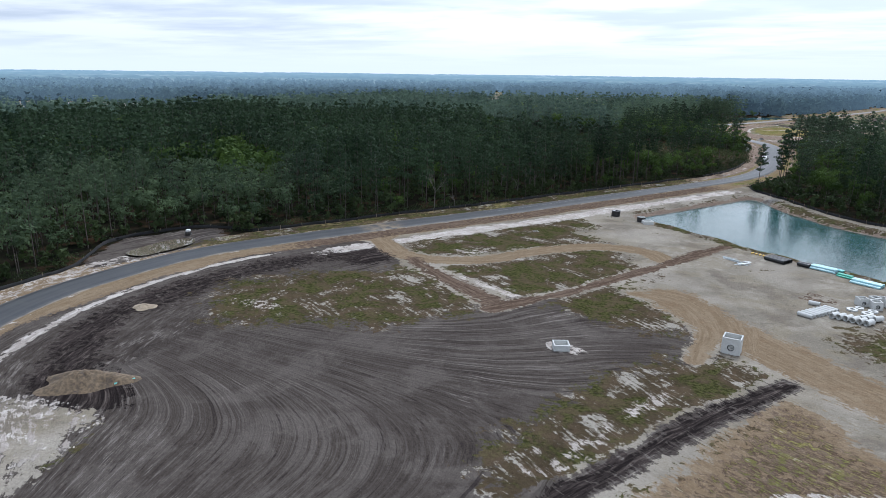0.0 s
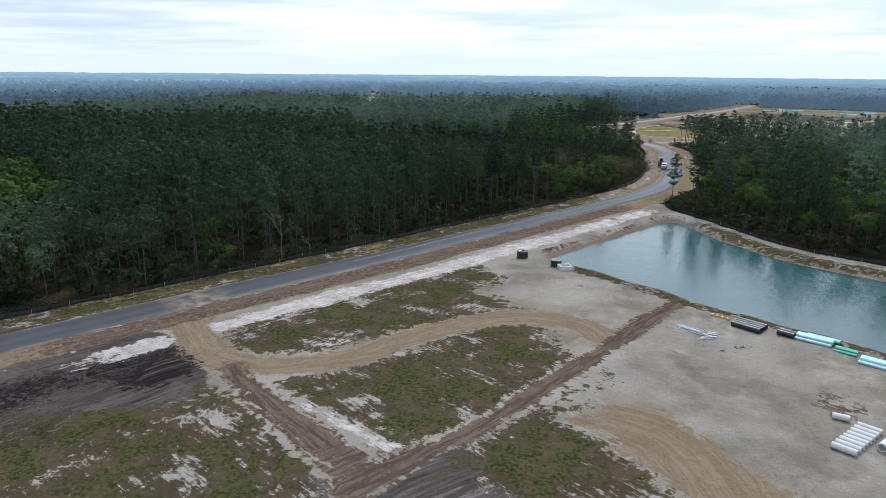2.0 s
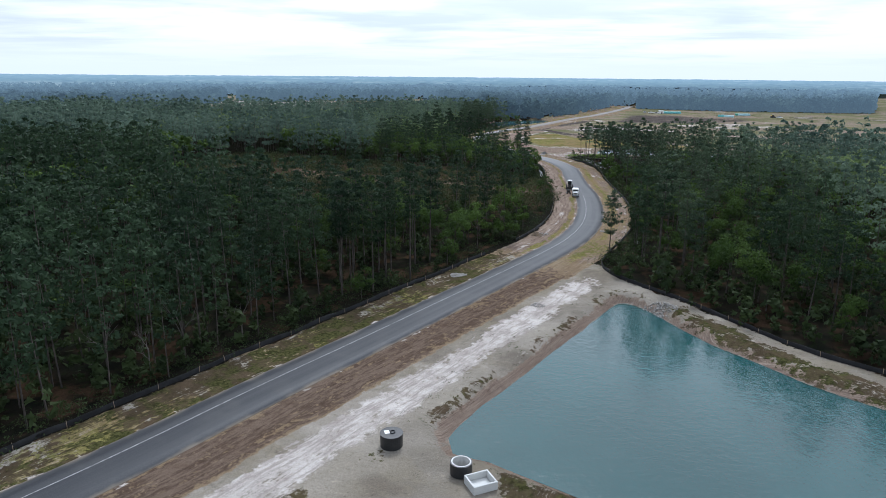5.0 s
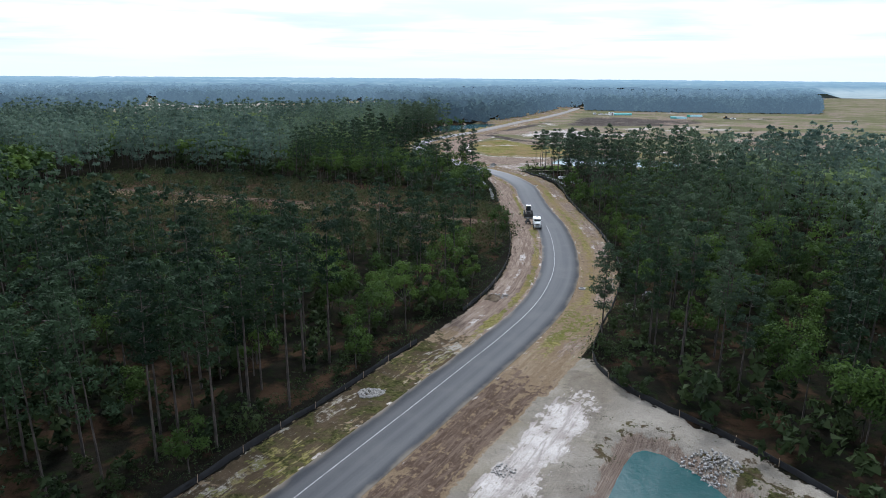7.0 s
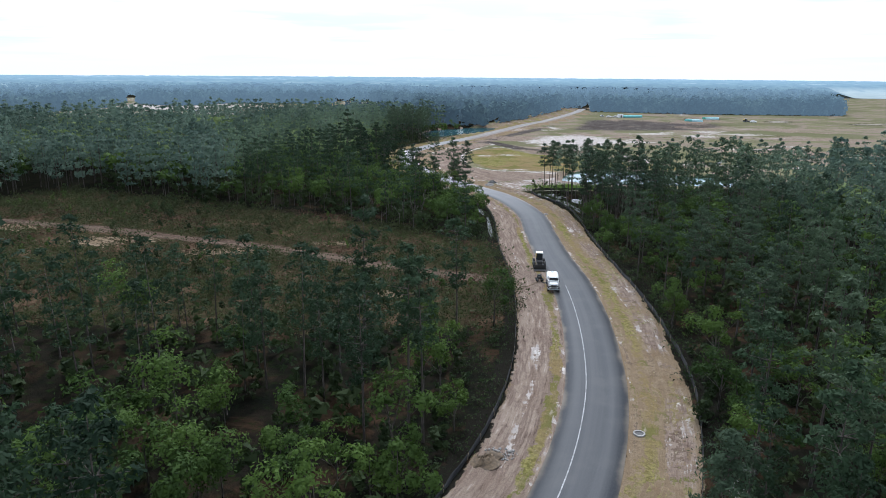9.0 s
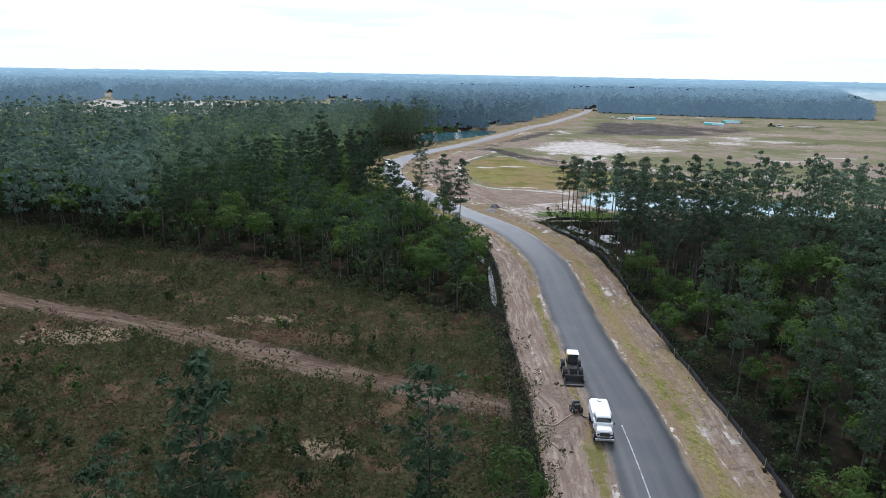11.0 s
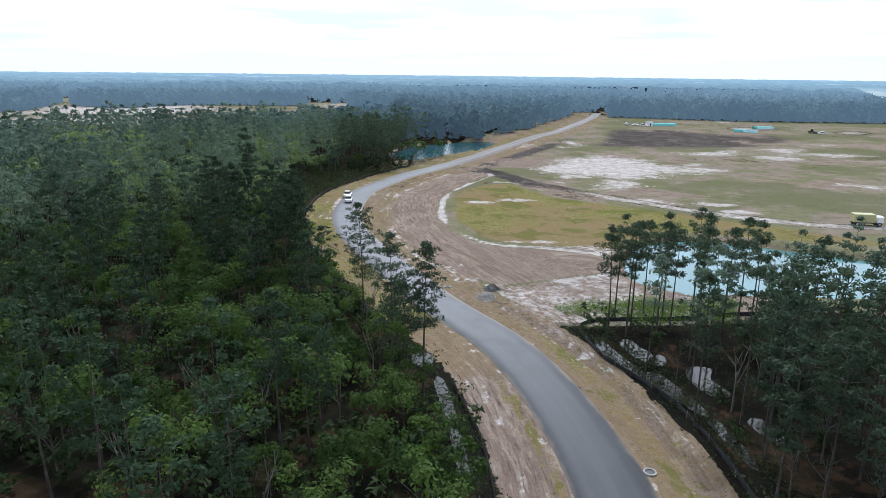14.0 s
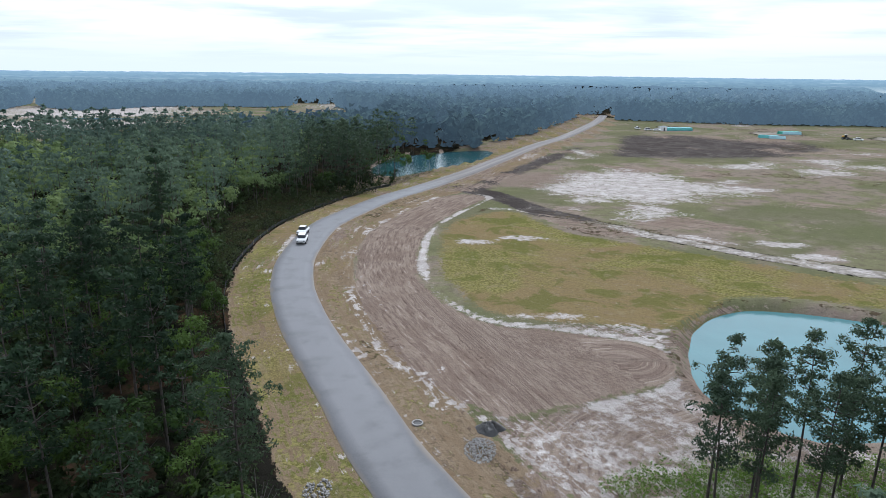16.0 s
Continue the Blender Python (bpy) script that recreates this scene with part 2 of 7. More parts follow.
TRACKS = {  # centre line, half width
    "haul_dark": ([(-35.2, 89.5), (-31, 96), (-27.2, 101.5), (-22.5, 110.5), (-15.9, 123.8), (-9, 138.3), (-3.4, 148.5)], 1.5),
    "cut": ([(5.5, 82), (-2.8, 68.8), (-9.2, 56.6), (-13.3, 48.7), (-16, 40)], 2.0),
    "tan_loop": ([(-76, 121.5), (-69, 115.5), (-62.4, 109.8), (-53.4, 109.4), (-45.4, 115), (-38.2, 125.4), (-30, 133.4), (-23, 134.8), (-18, 133.5), (-15.5, 130)], 2.6),
    "spur": ([(-58, 107.5), (-54.7, 104.8), (-45, 98.6), (-35.3, 92.2)], 2.2),
    "haul_tan": ([(40, 62), (26, 72), (14.6, 81.5), (5.6, 89.8), (-1.2, 96.6), (-6, 101.4), (-11, 107.5)], 4.6),
    "loop": ([(-17, 106.5), (-12, 106.8), (-7.6, 103.8), (-4.7, 94.3), (-5.3, 83.7)], 1.6),
    "farm": ([(-2, 553), (11.4, 537), (22.3, 514.5), (37.3, 496), (50.7, 481.5), (61.9, 471), (73.7, 462.5), (90, 457.8), (120, 452), (170, 440)], 2.6),
    "path": ([(-120, 352), (-90, 343), (-67.7, 334.6), (-50.7, 328.4), (-35.2, 320.6), (-17, 312.3), (-7, 308)], 2.2),
    "far_lane": ([(118, 800), (150, 770), (200, 742), (260, 715), (400, 655)], 5.0),
}


def wobble(xy, scale, seed=0.0):
    """Cheap smooth noise, -1 to 1, from a few crossed waves."""
    x, y = xy[:, 0] / scale, xy[:, 1] / scale
    return (np.sin(x * 1.7 + 1.3 * np.sin(y * 0.9 + seed) + seed) + np.sin(y * 2.1 + 1.1 * np.sin(x * 1.3 + seed * 2) + 2 * seed) + np.sin((x + y) * 3.1 + seed * 3) * 0.6) / 2.6


def soft_mask(sd, width):
    return np.clip(0.5 - sd / (2 * width), 0, 1)


def site_side(xy):
    """Positive in the open building site, south of the fence that runs from the road past the pond."""
    ring = np.array([(-1.9, 231), (0.4, 222.4), (7.5, 212), (17.3, 195), (25.1, 187), (50, 171), (85, 145), (140, 110), (140, -400), (-58, -400), (-58, 10)])
    ring = np.vstack([ring, ROAD[(ROAD[:, 1] < 232) & (ROAD[:, 1] > 10)]])
    return -area_distance(xy, ring)


def field_side(xy):
    """Positive in the open far field, north of the pines and east of the road."""
    ring = np.array([(9.5, 396.5), (13.5, 396), (26, 397), (46, 401), (100, 404), (260, 380), (1100, 200), (2400, 1300), (880, 1760), (352, 803), (258, 806), (205.6, 815), (112, 856)])
    road = ROAD[(ROAD[:, 1] > 396) & (ROAD[:, 1] < 850)]
    return -area_distance(xy, np.vstack([ring, road[::-1]]))


# ---- materials ----
def material(name, build):
    m = bpy.data.materials.new(name)
    m.use_nodes = True
    n = Nodes(m.node_tree)
    out = n.add("ShaderNodeOutputMaterial")
    bsdf = n.add("ShaderNodeBsdfPrincipled")
    n.put(out.inputs[0], bsdf.outputs[0])
    build(n, bsdf, out)
    return m


def bump(n, bsdf, height, strength=0.4, distance=0.05):
    b = n.add("ShaderNodeBump")
    b.inputs["Strength"].default_value, b.inputs["Distance"].default_value = strength, distance
    n.put(b.inputs["Height"], height)
    n.put(bsdf.inputs["Normal"], b.outputs[0])


def plain(name, colour, rough=0.6, metal=0.0, grain=8.0, amount=0.25, dirt=(0.16, 0.13, 0.10), wear=0.2):
    """Paint, concrete, plastic or metal: fine grain, and dirt in larger blotches."""
    def build(n, bsdf, out):
        p = n.add("ShaderNodeNewGeometry").outputs["Position"]
        fine, large = n.noise(p, grain, 4.0), n.noise(p, 0.9, 3.0)
        col = n.mix(n.step(fine, 0.3, 0.7), tuple(c * (1 - amount) for c in colour), tuple(min(1, c * (1 + amount * 0.4)) for c in colour))
        col = n.mix(n.math("MULTIPLY", n.step(large, 0.5, 0.75), wear), col, dirt)
        n.put(bsdf.inputs["Base Color"], col)
        n.put(bsdf.inputs["Roughness"], n.step(large, 0.3, 0.7, rough * 0.85, min(1, rough * 1.15)))
        bsdf.inputs["Metallic"].default_value = metal
        bump(n, bsdf, fine, 0.15, 0.01)
    return material(name, build)


def ground_build(n, bsdf, out):
    bsdf.inputs["Specular IOR Level"].default_value = 0.0
    p = n.add("ShaderNodeNewGeometry").outputs["Position"]
    n_fine, n_mid, n_big = n.noise(p, 2.2, 6.0, 0.68), n.noise(p, 0.33, 6.0, 0.66), n.noise(p, 0.06, 4.0, 0.6)
    n_tuft = n.noise(p, 0.9, 6.0, 0.70, 0.3)
    bend = n.math("MULTIPLY", n.math("SUBTRACT", n.noise(p, 0.10, 2.0), 0.5), 1.0)
    grit = n.noise(p, 6.5, 4.0, 0.7)

    def grooves(lane, way):
        """Tracks and grooves that run along a surface: fine ones, and both scales together."""
        u, v = n.math("ADD", n.attr(lane), bend), n.attr(way)
        fine = n.noise(n.xyz(n.math("MULTIPLY", u, 2.4), n.math("MULTIPLY", v, 0.24), n.math("MULTIPLY", n_mid, 0.9)), 1.0, 6.0, 0.70)
        wide = n.noise(n.xyz(n.math("MULTIPLY", u, 0.55), n.math("MULTIPLY", v, 0.05), 4.0), 1.0, 4.0, 0.6)
        return fine, n.math("ADD", n.math("MULTIPLY", fine, 0.72), n.math("MULTIPLY", wide, 0.28))

    _, streak = grooves("lane", "way")
    groove, mud_streak = grooves("mud_lane", "mud_way")
    brown_fine, brown_streak = grooves("brown_lane", "brown_way")
    _, tan_streak = grooves("tan_lane", "tan_way")
    frayed = n.math("ADD", n.math("MULTIPLY", n_tuft, 0.45), n.math("ADD", n.math("MULTIPLY", n_mid, 0.40), n.math("MULTIPLY", n_fine, 0.15)))
    dragged = n.math("ADD", n.math("MULTIPLY", streak, 0.55), n.math("MULTIPLY", n_tuft, 0.45))

    def over(base, name, colour, amp=1.0, lo=0.46, hi=0.54, noise_=None):
        """Lays a surface over another; its edge frays where the value lies between 0 and 1."""
        v_ = n.attr(name)
        edge = n.math("MULTIPLY", n.math("MULTIPLY", v_, n.math("SUBTRACT", 1.0, v_)), 4.0)
        jitter = n.math("MULTIPLY", n.math("MULTIPLY", n.math("SUBTRACT", noise_ or frayed, 0.5), amp * 2.6), edge)
        f = n.step(n.math("ADD", v_, jitter), lo, hi)
        return n.mix(f, base, colour), f

    clod = n.noise(p, 1.5, 5.0, 0.75, 0.2)
    n_blot = n.noise(p, 0.13, 5.0, 0.62, 0.5)
    n_wash = n.noise(p, 0.035, 3.0, 0.55, 0.6)
    # Near-black floor under all woods; brown patches only near the road.
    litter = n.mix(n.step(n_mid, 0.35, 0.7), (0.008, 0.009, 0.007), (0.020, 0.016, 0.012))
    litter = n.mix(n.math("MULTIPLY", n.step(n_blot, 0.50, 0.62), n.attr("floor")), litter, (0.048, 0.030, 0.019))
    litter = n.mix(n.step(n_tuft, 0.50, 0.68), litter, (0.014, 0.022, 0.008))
    sand = n.mix(n.step(n_mid, 0.3, 0.72), (0.200, 0.176, 0.142), (0.290, 0.263, 0.220))
    sand = n.mix(n.step(streak, 0.50, 0.62, 0.0, 0.55), sand, (0.165, 0.143, 0.108))
    sand = n.mix(n.step(n_big, 0.44, 0.60, 0.0, 0.75), sand, (0.162, 0.143, 0.116))
    sand = n.mix(n.step(n.noise(p, 0.14, 5.0, 0.6, 0.8), 0.48, 0.58, 0.0, 0.55), sand, (0.190, 0.162, 0.118))
    sand = n.mix(n.step(n_blot, 0.48, 0.60, 0.0, 0.55), sand, (0.128, 0.108, 0.088))
    sand = n.mix(n.step(n_wash, 0.50, 0.62, 0.0, 0.6), sand, (0.300, 0.272, 0.232))
    sand = n.mix(n.step(n_fine, 0.58, 0.70, 0.0, 0.3), sand, (0.320, 0.298, 0.250))
    tan = n.mix(n.step(tan_streak, 0.42, 0.60), (0.168, 0.124, 0.080), (0.212, 0.163, 0.111))
    tan = n.mix(n.step(n_mid, 0.50, 0.70, 0.0, 0.5), tan, (0.145, 0.098, 0.058))
    tan = n.mix(n.step(tan_streak, 0.61, 0.68, 0.0, 0.4), tan, (0.270, 0.222, 0.165))
    brown = n.mix(n.step(brown_streak, 0.44, 0.56), (0.158, 0.118, 0.094), (0.238, 0.188, 0.150))
    brown = n.mix(n.step(n_blot, 0.46, 0.62, 0.0, 0.6), brown, (0.168, 0.124, 0.096))
    brown = n.mix(n.step(brown_fine, 0.60, 0.66, 0.0, 0.65), brown, (0.350, 0.298, 0.250))
    brown = n.mix(n.step(brown_fine, 0.34, 0.40, 0.7, 0.0), brown, (0.070, 0.050, 0.040))
    mud = n.mix(n.step(mud_streak, 0.42, 0.58), (0.055, 0.046, 0.040), (0.098, 0.085, 0.076))
    mud = n.mix(n.step(n_big, 0.42, 0.62, 0.0, 0.55), mud, (0.044, 0.036, 0.032))
    mud = n.mix(n.step(n_blot, 0.50, 0.62, 0.0, 0.6), mud, (0.108, 0.094, 0.084))
    mud = n.mix(n.math("MULTIPLY", n.step(groove, 0.55, 0.62), n.step(n_wash, 0.46, 0.60, 0.0, 0.75)), mud, (0.180, 0.160, 0.146))
    mud = n.mix(n.step(groove, 0.34, 0.42, 0.7, 0.0), mud, (0.026, 0.021, 0.021))
    mud = n.mix(n.step(n_fine, 0.62, 0.70, 0.0, 0.4), mud, (0.15, 0.13, 0.12))
    peat = n.mix(n.step(mud_streak, 0.44, 0.58), (0.016, 0.013, 0.013), (0.046, 0.037, 0.034))
    peat = n.mix(n.step(groove, 0.57, 0.64, 0.0, 0.6), peat, (0.120, 0.100, 0.088))
    green = n.mix(n.step(n_fine, 0.42, 0.58), (0.030, 0.031, 0.013), (0.068, 0.068, 0.026))
    green = n.mix(n.step(n_blot, 0.46, 0.54, 0.0, 0.85), green, (0.060, 0.044, 0.030))
    green = n.mix(n.step(n_mid, 0.48, 0.58, 0.0, 0.6), green, (0.088, 0.064, 0.042))
    green = n.mix(n.step(n.math("ADD", n.math("MULTIPLY", streak, 0.35), n.math("ADD", n.math("MULTIPLY", n_blot, 0.45), n.math("MULTIPLY", clod, 0.20))), 0.535, 0.575, 0.0, 0.9), green, (0.290, 0.268, 0.232))
    olive = n.mix(n.step(n_fine, 0.40, 0.60), (0.100, 0.094, 0.028), (0.210, 0.186, 0.070))
    olive = n.mix(n.step(n_wash, 0.44, 0.58, 0.0, 0.8), olive, (0.185, 0.132, 0.070))
    olive = n.mix(n.step(streak, 0.50, 0.60, 0.0, 0.7), olive, (0.175, 0.132, 0.082))
    olive = n.mix(n.step(n_blot, 0.50, 0.58, 0.0, 0.65), olive, (0.090, 0.098, 0.026))
    olive = n.mix(n.step(n_mid, 0.54, 0.66, 0.0, 0.55), olive, (0.205, 0.165, 0.095))
    olive = n.mix(n.step(clod, 0.60, 0.66, 0.0, 0.5), olive, (0.052, 0.056, 0.018))
    olive = n.mix(n.step(dragged, 0.57, 0.62, 0.0, 0.7), olive, (0.29, 0.25, 0.195))
    dry = n.mix(n.step(n_fine, 0.40, 0.62), (0.026, 0.022, 0.012), (0.062, 0.048, 0.029))
    dry = n.mix(n.step(n_tuft, 0.46, 0.60, 0.0, 0.9), dry, (0.026, 0.033, 0.013))
    dry = n.mix(n.step(n_blot, 0.52, 0.62, 0.0, 0.8), dry, (0.098, 0.062, 0.040))
    rust = n.mix(n.step(brown_streak, 0.44, 0.58), (0.072, 0.050, 0.037), (0.135, 0.100, 0.076))
    rust = n.mix(n.step(n_mid, 0.5, 0.66, 0.0, 0.55), rust, (0.082, 0.056, 0.040))
    rust = n.mix(n.step(clod, 0.60, 0.68, 0.0, 0.5), rust, (0.210, 0.165, 0.122))
    far = n.mix(n.step(n_big, 0.44, 0.56), (0.196, 0.158, 0.124), (0.150, 0.142, 0.080))
    far = n.mix(n.step(n_mid, 0.48, 0.64, 0.0, 0.6), far, (0.112, 0.096, 0.068))
    far = n.mix(n.step(n.noise(p, 0.018, 4.0, 0.6, 0.5), 0.48, 0.56, 0.0, 0.75), far, (0.104, 0.108, 0.054))
    far = n.mix(n.step(clod, 0.58, 0.70, 0.0, 0.4), far, (0.230, 0.196, 0.150))
    white = n.mix(n.step(n_mid, 0.3, 0.7), (0.340, 0.304, 0.274), (0.510, 0.470, 0.434))
    white = n.mix(n.step(streak, 0.46, 0.58, 0.0, 0.75), white, (0.250, 0.218, 0.194))
    white = n.mix(n.step(clod, 0.60, 0.70, 0.0, 0.6), white, (0.180, 0.150, 0.122))

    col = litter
    col, _ = over(col, "dry", dry)
    col, _ = over(col, "sand", sand)
    col, _ = over(col, "far", far)
    col, _ = over(col, "tan", tan, 1.0, noise_=dragged)
    col, _ = over(col, "mud", mud, 1.0, noise_=dragged)
    col, _ = over(col, "peat", peat, 1.2, noise_=dragged)
    col, _ = over(col, "brown", brown, 1.0, noise_=dragged)
    col, _ = over(col, "rust", rust, 1.0, noise_=dragged)
    col, _ = over(col, "green", green, 1.3, 0.44, 0.56)
    col, _ = over(col, "olive", olive, 1.2, 0.43, 0.57, dragged)
    col, _ = over(col, "white", white, 1.9, 0.46, 0.60, n.math("ADD", n.math("MULTIPLY", streak, 0.45), n.math("MULTIPLY", frayed, 0.55)))
    col, wet = over(col, "wet", (0.015, 0.014, 0.011))
    col = n.mix(n.step(clod, 0.34, 0.44, 0.55, 0.0), col, n.mix(1.0, col, (0.58, 0.56, 0.54), "MULTIPLY"))
    col = n.mix(n.step(clod, 0.56, 0.66, 0.0, 0.5), col, n.mix(1.0, col, (1.40, 1.38, 1.35), "MULTIPLY"))
    col = n.mix(n.step(grit, 0.34, 0.50, 0.28, 0.0), col, n.mix(1.0, col, (0.55, 0.53, 0.50), "MULTIPLY"))
    col = n.mix(n.step(grit, 0.54, 0.70, 0.0, 0.4), col, n.mix(1.0, col, (1.45, 1.42, 1.38), "MULTIPLY"))
    n.put(bsdf.inputs["Base Color"], col)
    n.put(bsdf.inputs["Roughness"], n.mix(wet, (0.92, 0.92, 0.92), (0.85, 0.85, 0.85)))
    h = n.math("ADD", n.math("MULTIPLY", mud_streak, n.attr("mud")), n.math("MULTIPLY", brown_streak, n.attr("brown")))
    h = n.math("ADD", h, n.math("MULTIPLY", streak, n.math("MULTIPLY", n.attr("sand"), 0.5)))
    h = n.math("ADD", h, n.math("MULTIPLY", n_fine, 0.5))
    h = n.math("ADD", h, n.math("MULTIPLY", clod, 0.6))
    bump(n, bsdf, h, 0.8, 0.34)


ROAD_END = float(np.hypot(*np.diff(ROAD[ROAD[:, 1] < 548], axis=0).T).sum())


def asphalt_build(n, bsdf, out):
    p = n.add("ShaderNodeNewGeometry").outputs["Position"]
    u, v = n.attr("lane"), n.attr("way")
    lane = n.noise(n.xyz(n.math("MULTIPLY", u, 0.75), n.math("MULTIPLY", v, 0.012), 0.0), 1.0, 3.0)
    grit, blot = n.noise(p, 9.0, 3.0), n.noise(p, 0.25, 4.0)
    col = n.mix(n.step(lane, 0.35, 0.66), (0.038, 0.040, 0.045), (0.060, 0.061, 0.064))
    col = n.mix(n.step(v, 380, 460, 0.0, 0.9), col, (0.185, 0.182, 0.184))     # paler grey surface past the bend
    col = n.mix(n.step(blot, 0.45, 0.75, 0.0, 0.5), col, (0.076, 0.075, 0.073))
    col = n.mix(n.step(grit, 0.4, 0.8, 0.0, 0.4), col, (0.088, 0.087, 0.086))
    dirt = n.mix(n.step(lane, 0.40, 0.62), (0.095, 0.080, 0.070), (0.165, 0.142, 0.124))
    col = n.mix(n.step(n.math("ADD", v, n.math("MULTIPLY", blot, 30.0)), ROAD_END + 5, ROAD_END + 45), col, dirt)   # bare road bed past the paving
    dust = n.math("MULTIPLY", n.step(n.math("ADD", n.math("ABSOLUTE", u), n.math("MULTIPLY", n.math("SUBTRACT", blot, 0.5), 1.6)), 2.9, 3.7), 0.6)
    col = n.mix(dust, col, (0.30, 0.25, 0.19))
    col = n.mix(n.math("MULTIPLY", n.attr("dust"), n.step(n.noise(p, 0.6, 5.0), 0.36, 0.62)), col, (0.30, 0.225, 0.14))
    n.put(bsdf.inputs["Base Color"], col)
    bsdf.inputs["Roughness"].default_value = 0.52
    bsdf.inputs["Specular IOR Level"].default_value = 0.14
    bump(n, bsdf, grit, 0.3, 0.01)


def water_material(name, deep, rough=0.035, ripple=0.09, coat=0.0):
    def build(n, bsdf, out):
        p = n.add("ShaderNodeNewGeometry").outputs["Position"]
        big = n.noise(p, 0.05, 3.0)
        n.put(bsdf.inputs["Base Color"], n.mix(n.step(big, 0.3, 0.7), tuple(c * 0.8 for c in deep), deep))
        bsdf.inputs["IOR"].default_value = 1.42
        bsdf.inputs["Coat Weight"].default_value, bsdf.inputs["Coat Roughness"].default_value = coat, 0.05
        n.put(bsdf.inputs["Roughness"], n.step(n.noise(p, 0.03, 2.0), 0.3, 0.7, rough, rough * 3))
        wave = n.math("ADD", n.noise(p, 1.6, 3.0, 0.6), n.math("MULTIPLY", n.noise(n.vec("MULTIPLY", p, (1.0, 0.5, 1.0)), 0.45, 2.0), 1.2))
        bump(n, bsdf, wave, ripple, 0.25)
    return material(name, build)


def leaf_material(name, dark, light, spread=0.5, through_=0.4):
    """Foliage: each tuft and each tree differs a little; some light passes through."""
    def build(n, bsdf, out):
        geo = n.add("ShaderNodeNewGeometry")
        tint = n.attr("tint")
        own = n.add("ShaderNodeObjectInfo").outputs["Random"]
        f = n.math("ADD", n.math("MULTIPLY", geo.outputs["Random Per Island"], 0.28), n.math("MULTIPLY", n.math("FRACT", n.math("ADD", tint, own)), 0.72))
        col = n.mix(f, dark, light)
        col = n.mix(n.step(n.noise(geo.outputs["Position"], 0.02, 2.0), 0.42, 0.62, 0.0, spread), col, tuple(c * 1.5 + 0.006 for c in light))
        n.put(bsdf.inputs["Base Color"], col)
        bsdf.inputs["Roughness"].default_value = 0.75
        bsdf.inputs["Specular IOR Level"].default_value = 0.15
        tr = n.add("ShaderNodeBsdfTranslucent")
        n.put(tr.inputs[0], col)
        mx = n.add("ShaderNodeMixShader")
        mx.inputs[0].default_value = through_
        n.put(mx.inputs[1], bsdf.outputs[0])
        n.put(mx.inputs[2], tr.outputs[0])
        n.put(out.inputs[0], mx.outputs[0])
    return material(name, build)


def bark_build(n, bsdf, out):
    p = n.add("ShaderNodeNewGeometry").outputs["Position"]
    f = n.noise(n.vec("MULTIPLY", p, (6.0, 6.0, 1.2)), 1.0, 4.0)
    n.put(bsdf.inputs["Base Color"], n.mix(n.step(f, 0.35, 0.65), (0.032, 0.027, 0.023), (0.090, 0.073, 0.060)))
    bsdf.inputs["Roughness"].default_value = 0.9
    bump(n, bsdf, f, 0.5, 0.03)


def backdrop_build(n, bsdf, out):
    p = n.add("ShaderNodeNewGeometry").outputs["Position"]
    fine, big = n.noise(p, 0.03, 5.0, 0.65), n.noise(n.vec("MULTIPLY", p, (0.6, 1.6, 1.0)), 0.0016, 4.0, 0.6)
    # Bluish base colours hold part of the painted distance haze.
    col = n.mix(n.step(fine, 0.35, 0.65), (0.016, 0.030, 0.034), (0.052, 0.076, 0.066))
    col = n.mix(n.step(big, 0.56, 0.66, 0.0, 0.75), col, (0.15, 0.165, 0.145))
    col = n.mix(n.math("MULTIPLY", n.attr("open"), n.step(fine, 0.30, 0.62, 0.5, 1.0)), col, (0.200, 0.195, 0.150))
    n.put(bsdf.inputs["Base Color"], col)
    bsdf.inputs["Roughness"].default_value = 1.0
    bsdf.inputs["Specular IOR Level"].default_value = 0.0
    haze_glow = n.attr("haze_glow")                       # haze put in as a blue glow, on the far backdrop only
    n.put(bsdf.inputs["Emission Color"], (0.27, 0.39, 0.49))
    n.put(bsdf.inputs["Emission Strength"], haze_glow)


M_GROUND = material("bare_earth", ground_build)
M_ASPHALT = material("asphalt", asphalt_build)
M_WATER = water_material("pond_water", (0.008, 0.058, 0.060), 0.07, 0.20, 0.12)
M_WATER_BLUE = water_material("blue_pond_water", (0.080, 0.190, 0.200))
M_WATER_MUD = water_material("puddle_water", (0.15, 0.125, 0.09), 0.03, 0.02, 0.4)
M_WATER_DARK = water_material("ditch_water", (0.02, 0.018, 0.014), 0.04, 0.05)
M_PINE = leaf_material("pine_needles", (0.009, 0.021, 0.011), (0.039, 0.066, 0.031), 0.30, 0.35)
# Paler copies of pine_needles: distance haze put into the leaf colour.
M_PINE_PALED = leaf_material("haze_paled_pine_needles", (0.038, 0.066, 0.050), (0.125, 0.172, 0.108), 0.35, 0.4)
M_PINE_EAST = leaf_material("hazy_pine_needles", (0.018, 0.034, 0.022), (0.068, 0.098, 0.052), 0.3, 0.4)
M_PINE_FAR_HAZED = leaf_material("far_hazed_pine_needles", (0.046, 0.080, 0.064), (0.128, 0.176, 0.128), 0.4, 0.4)
M_LEAF = leaf_material("spring_leaves", (0.015, 0.035, 0.008), (0.084, 0.134, 0.027), 0.2, 0.4)
M_BUD = leaf_material("budding_leaves", (0.062, 0.104, 0.040), (0.215, 0.275, 0.105), 0.2, 0.45)
M_SPRING = leaf_material("early_leaves", (0.026, 0.047, 0.024), (0.092, 0.130, 0.064), 0.3, 0.4)
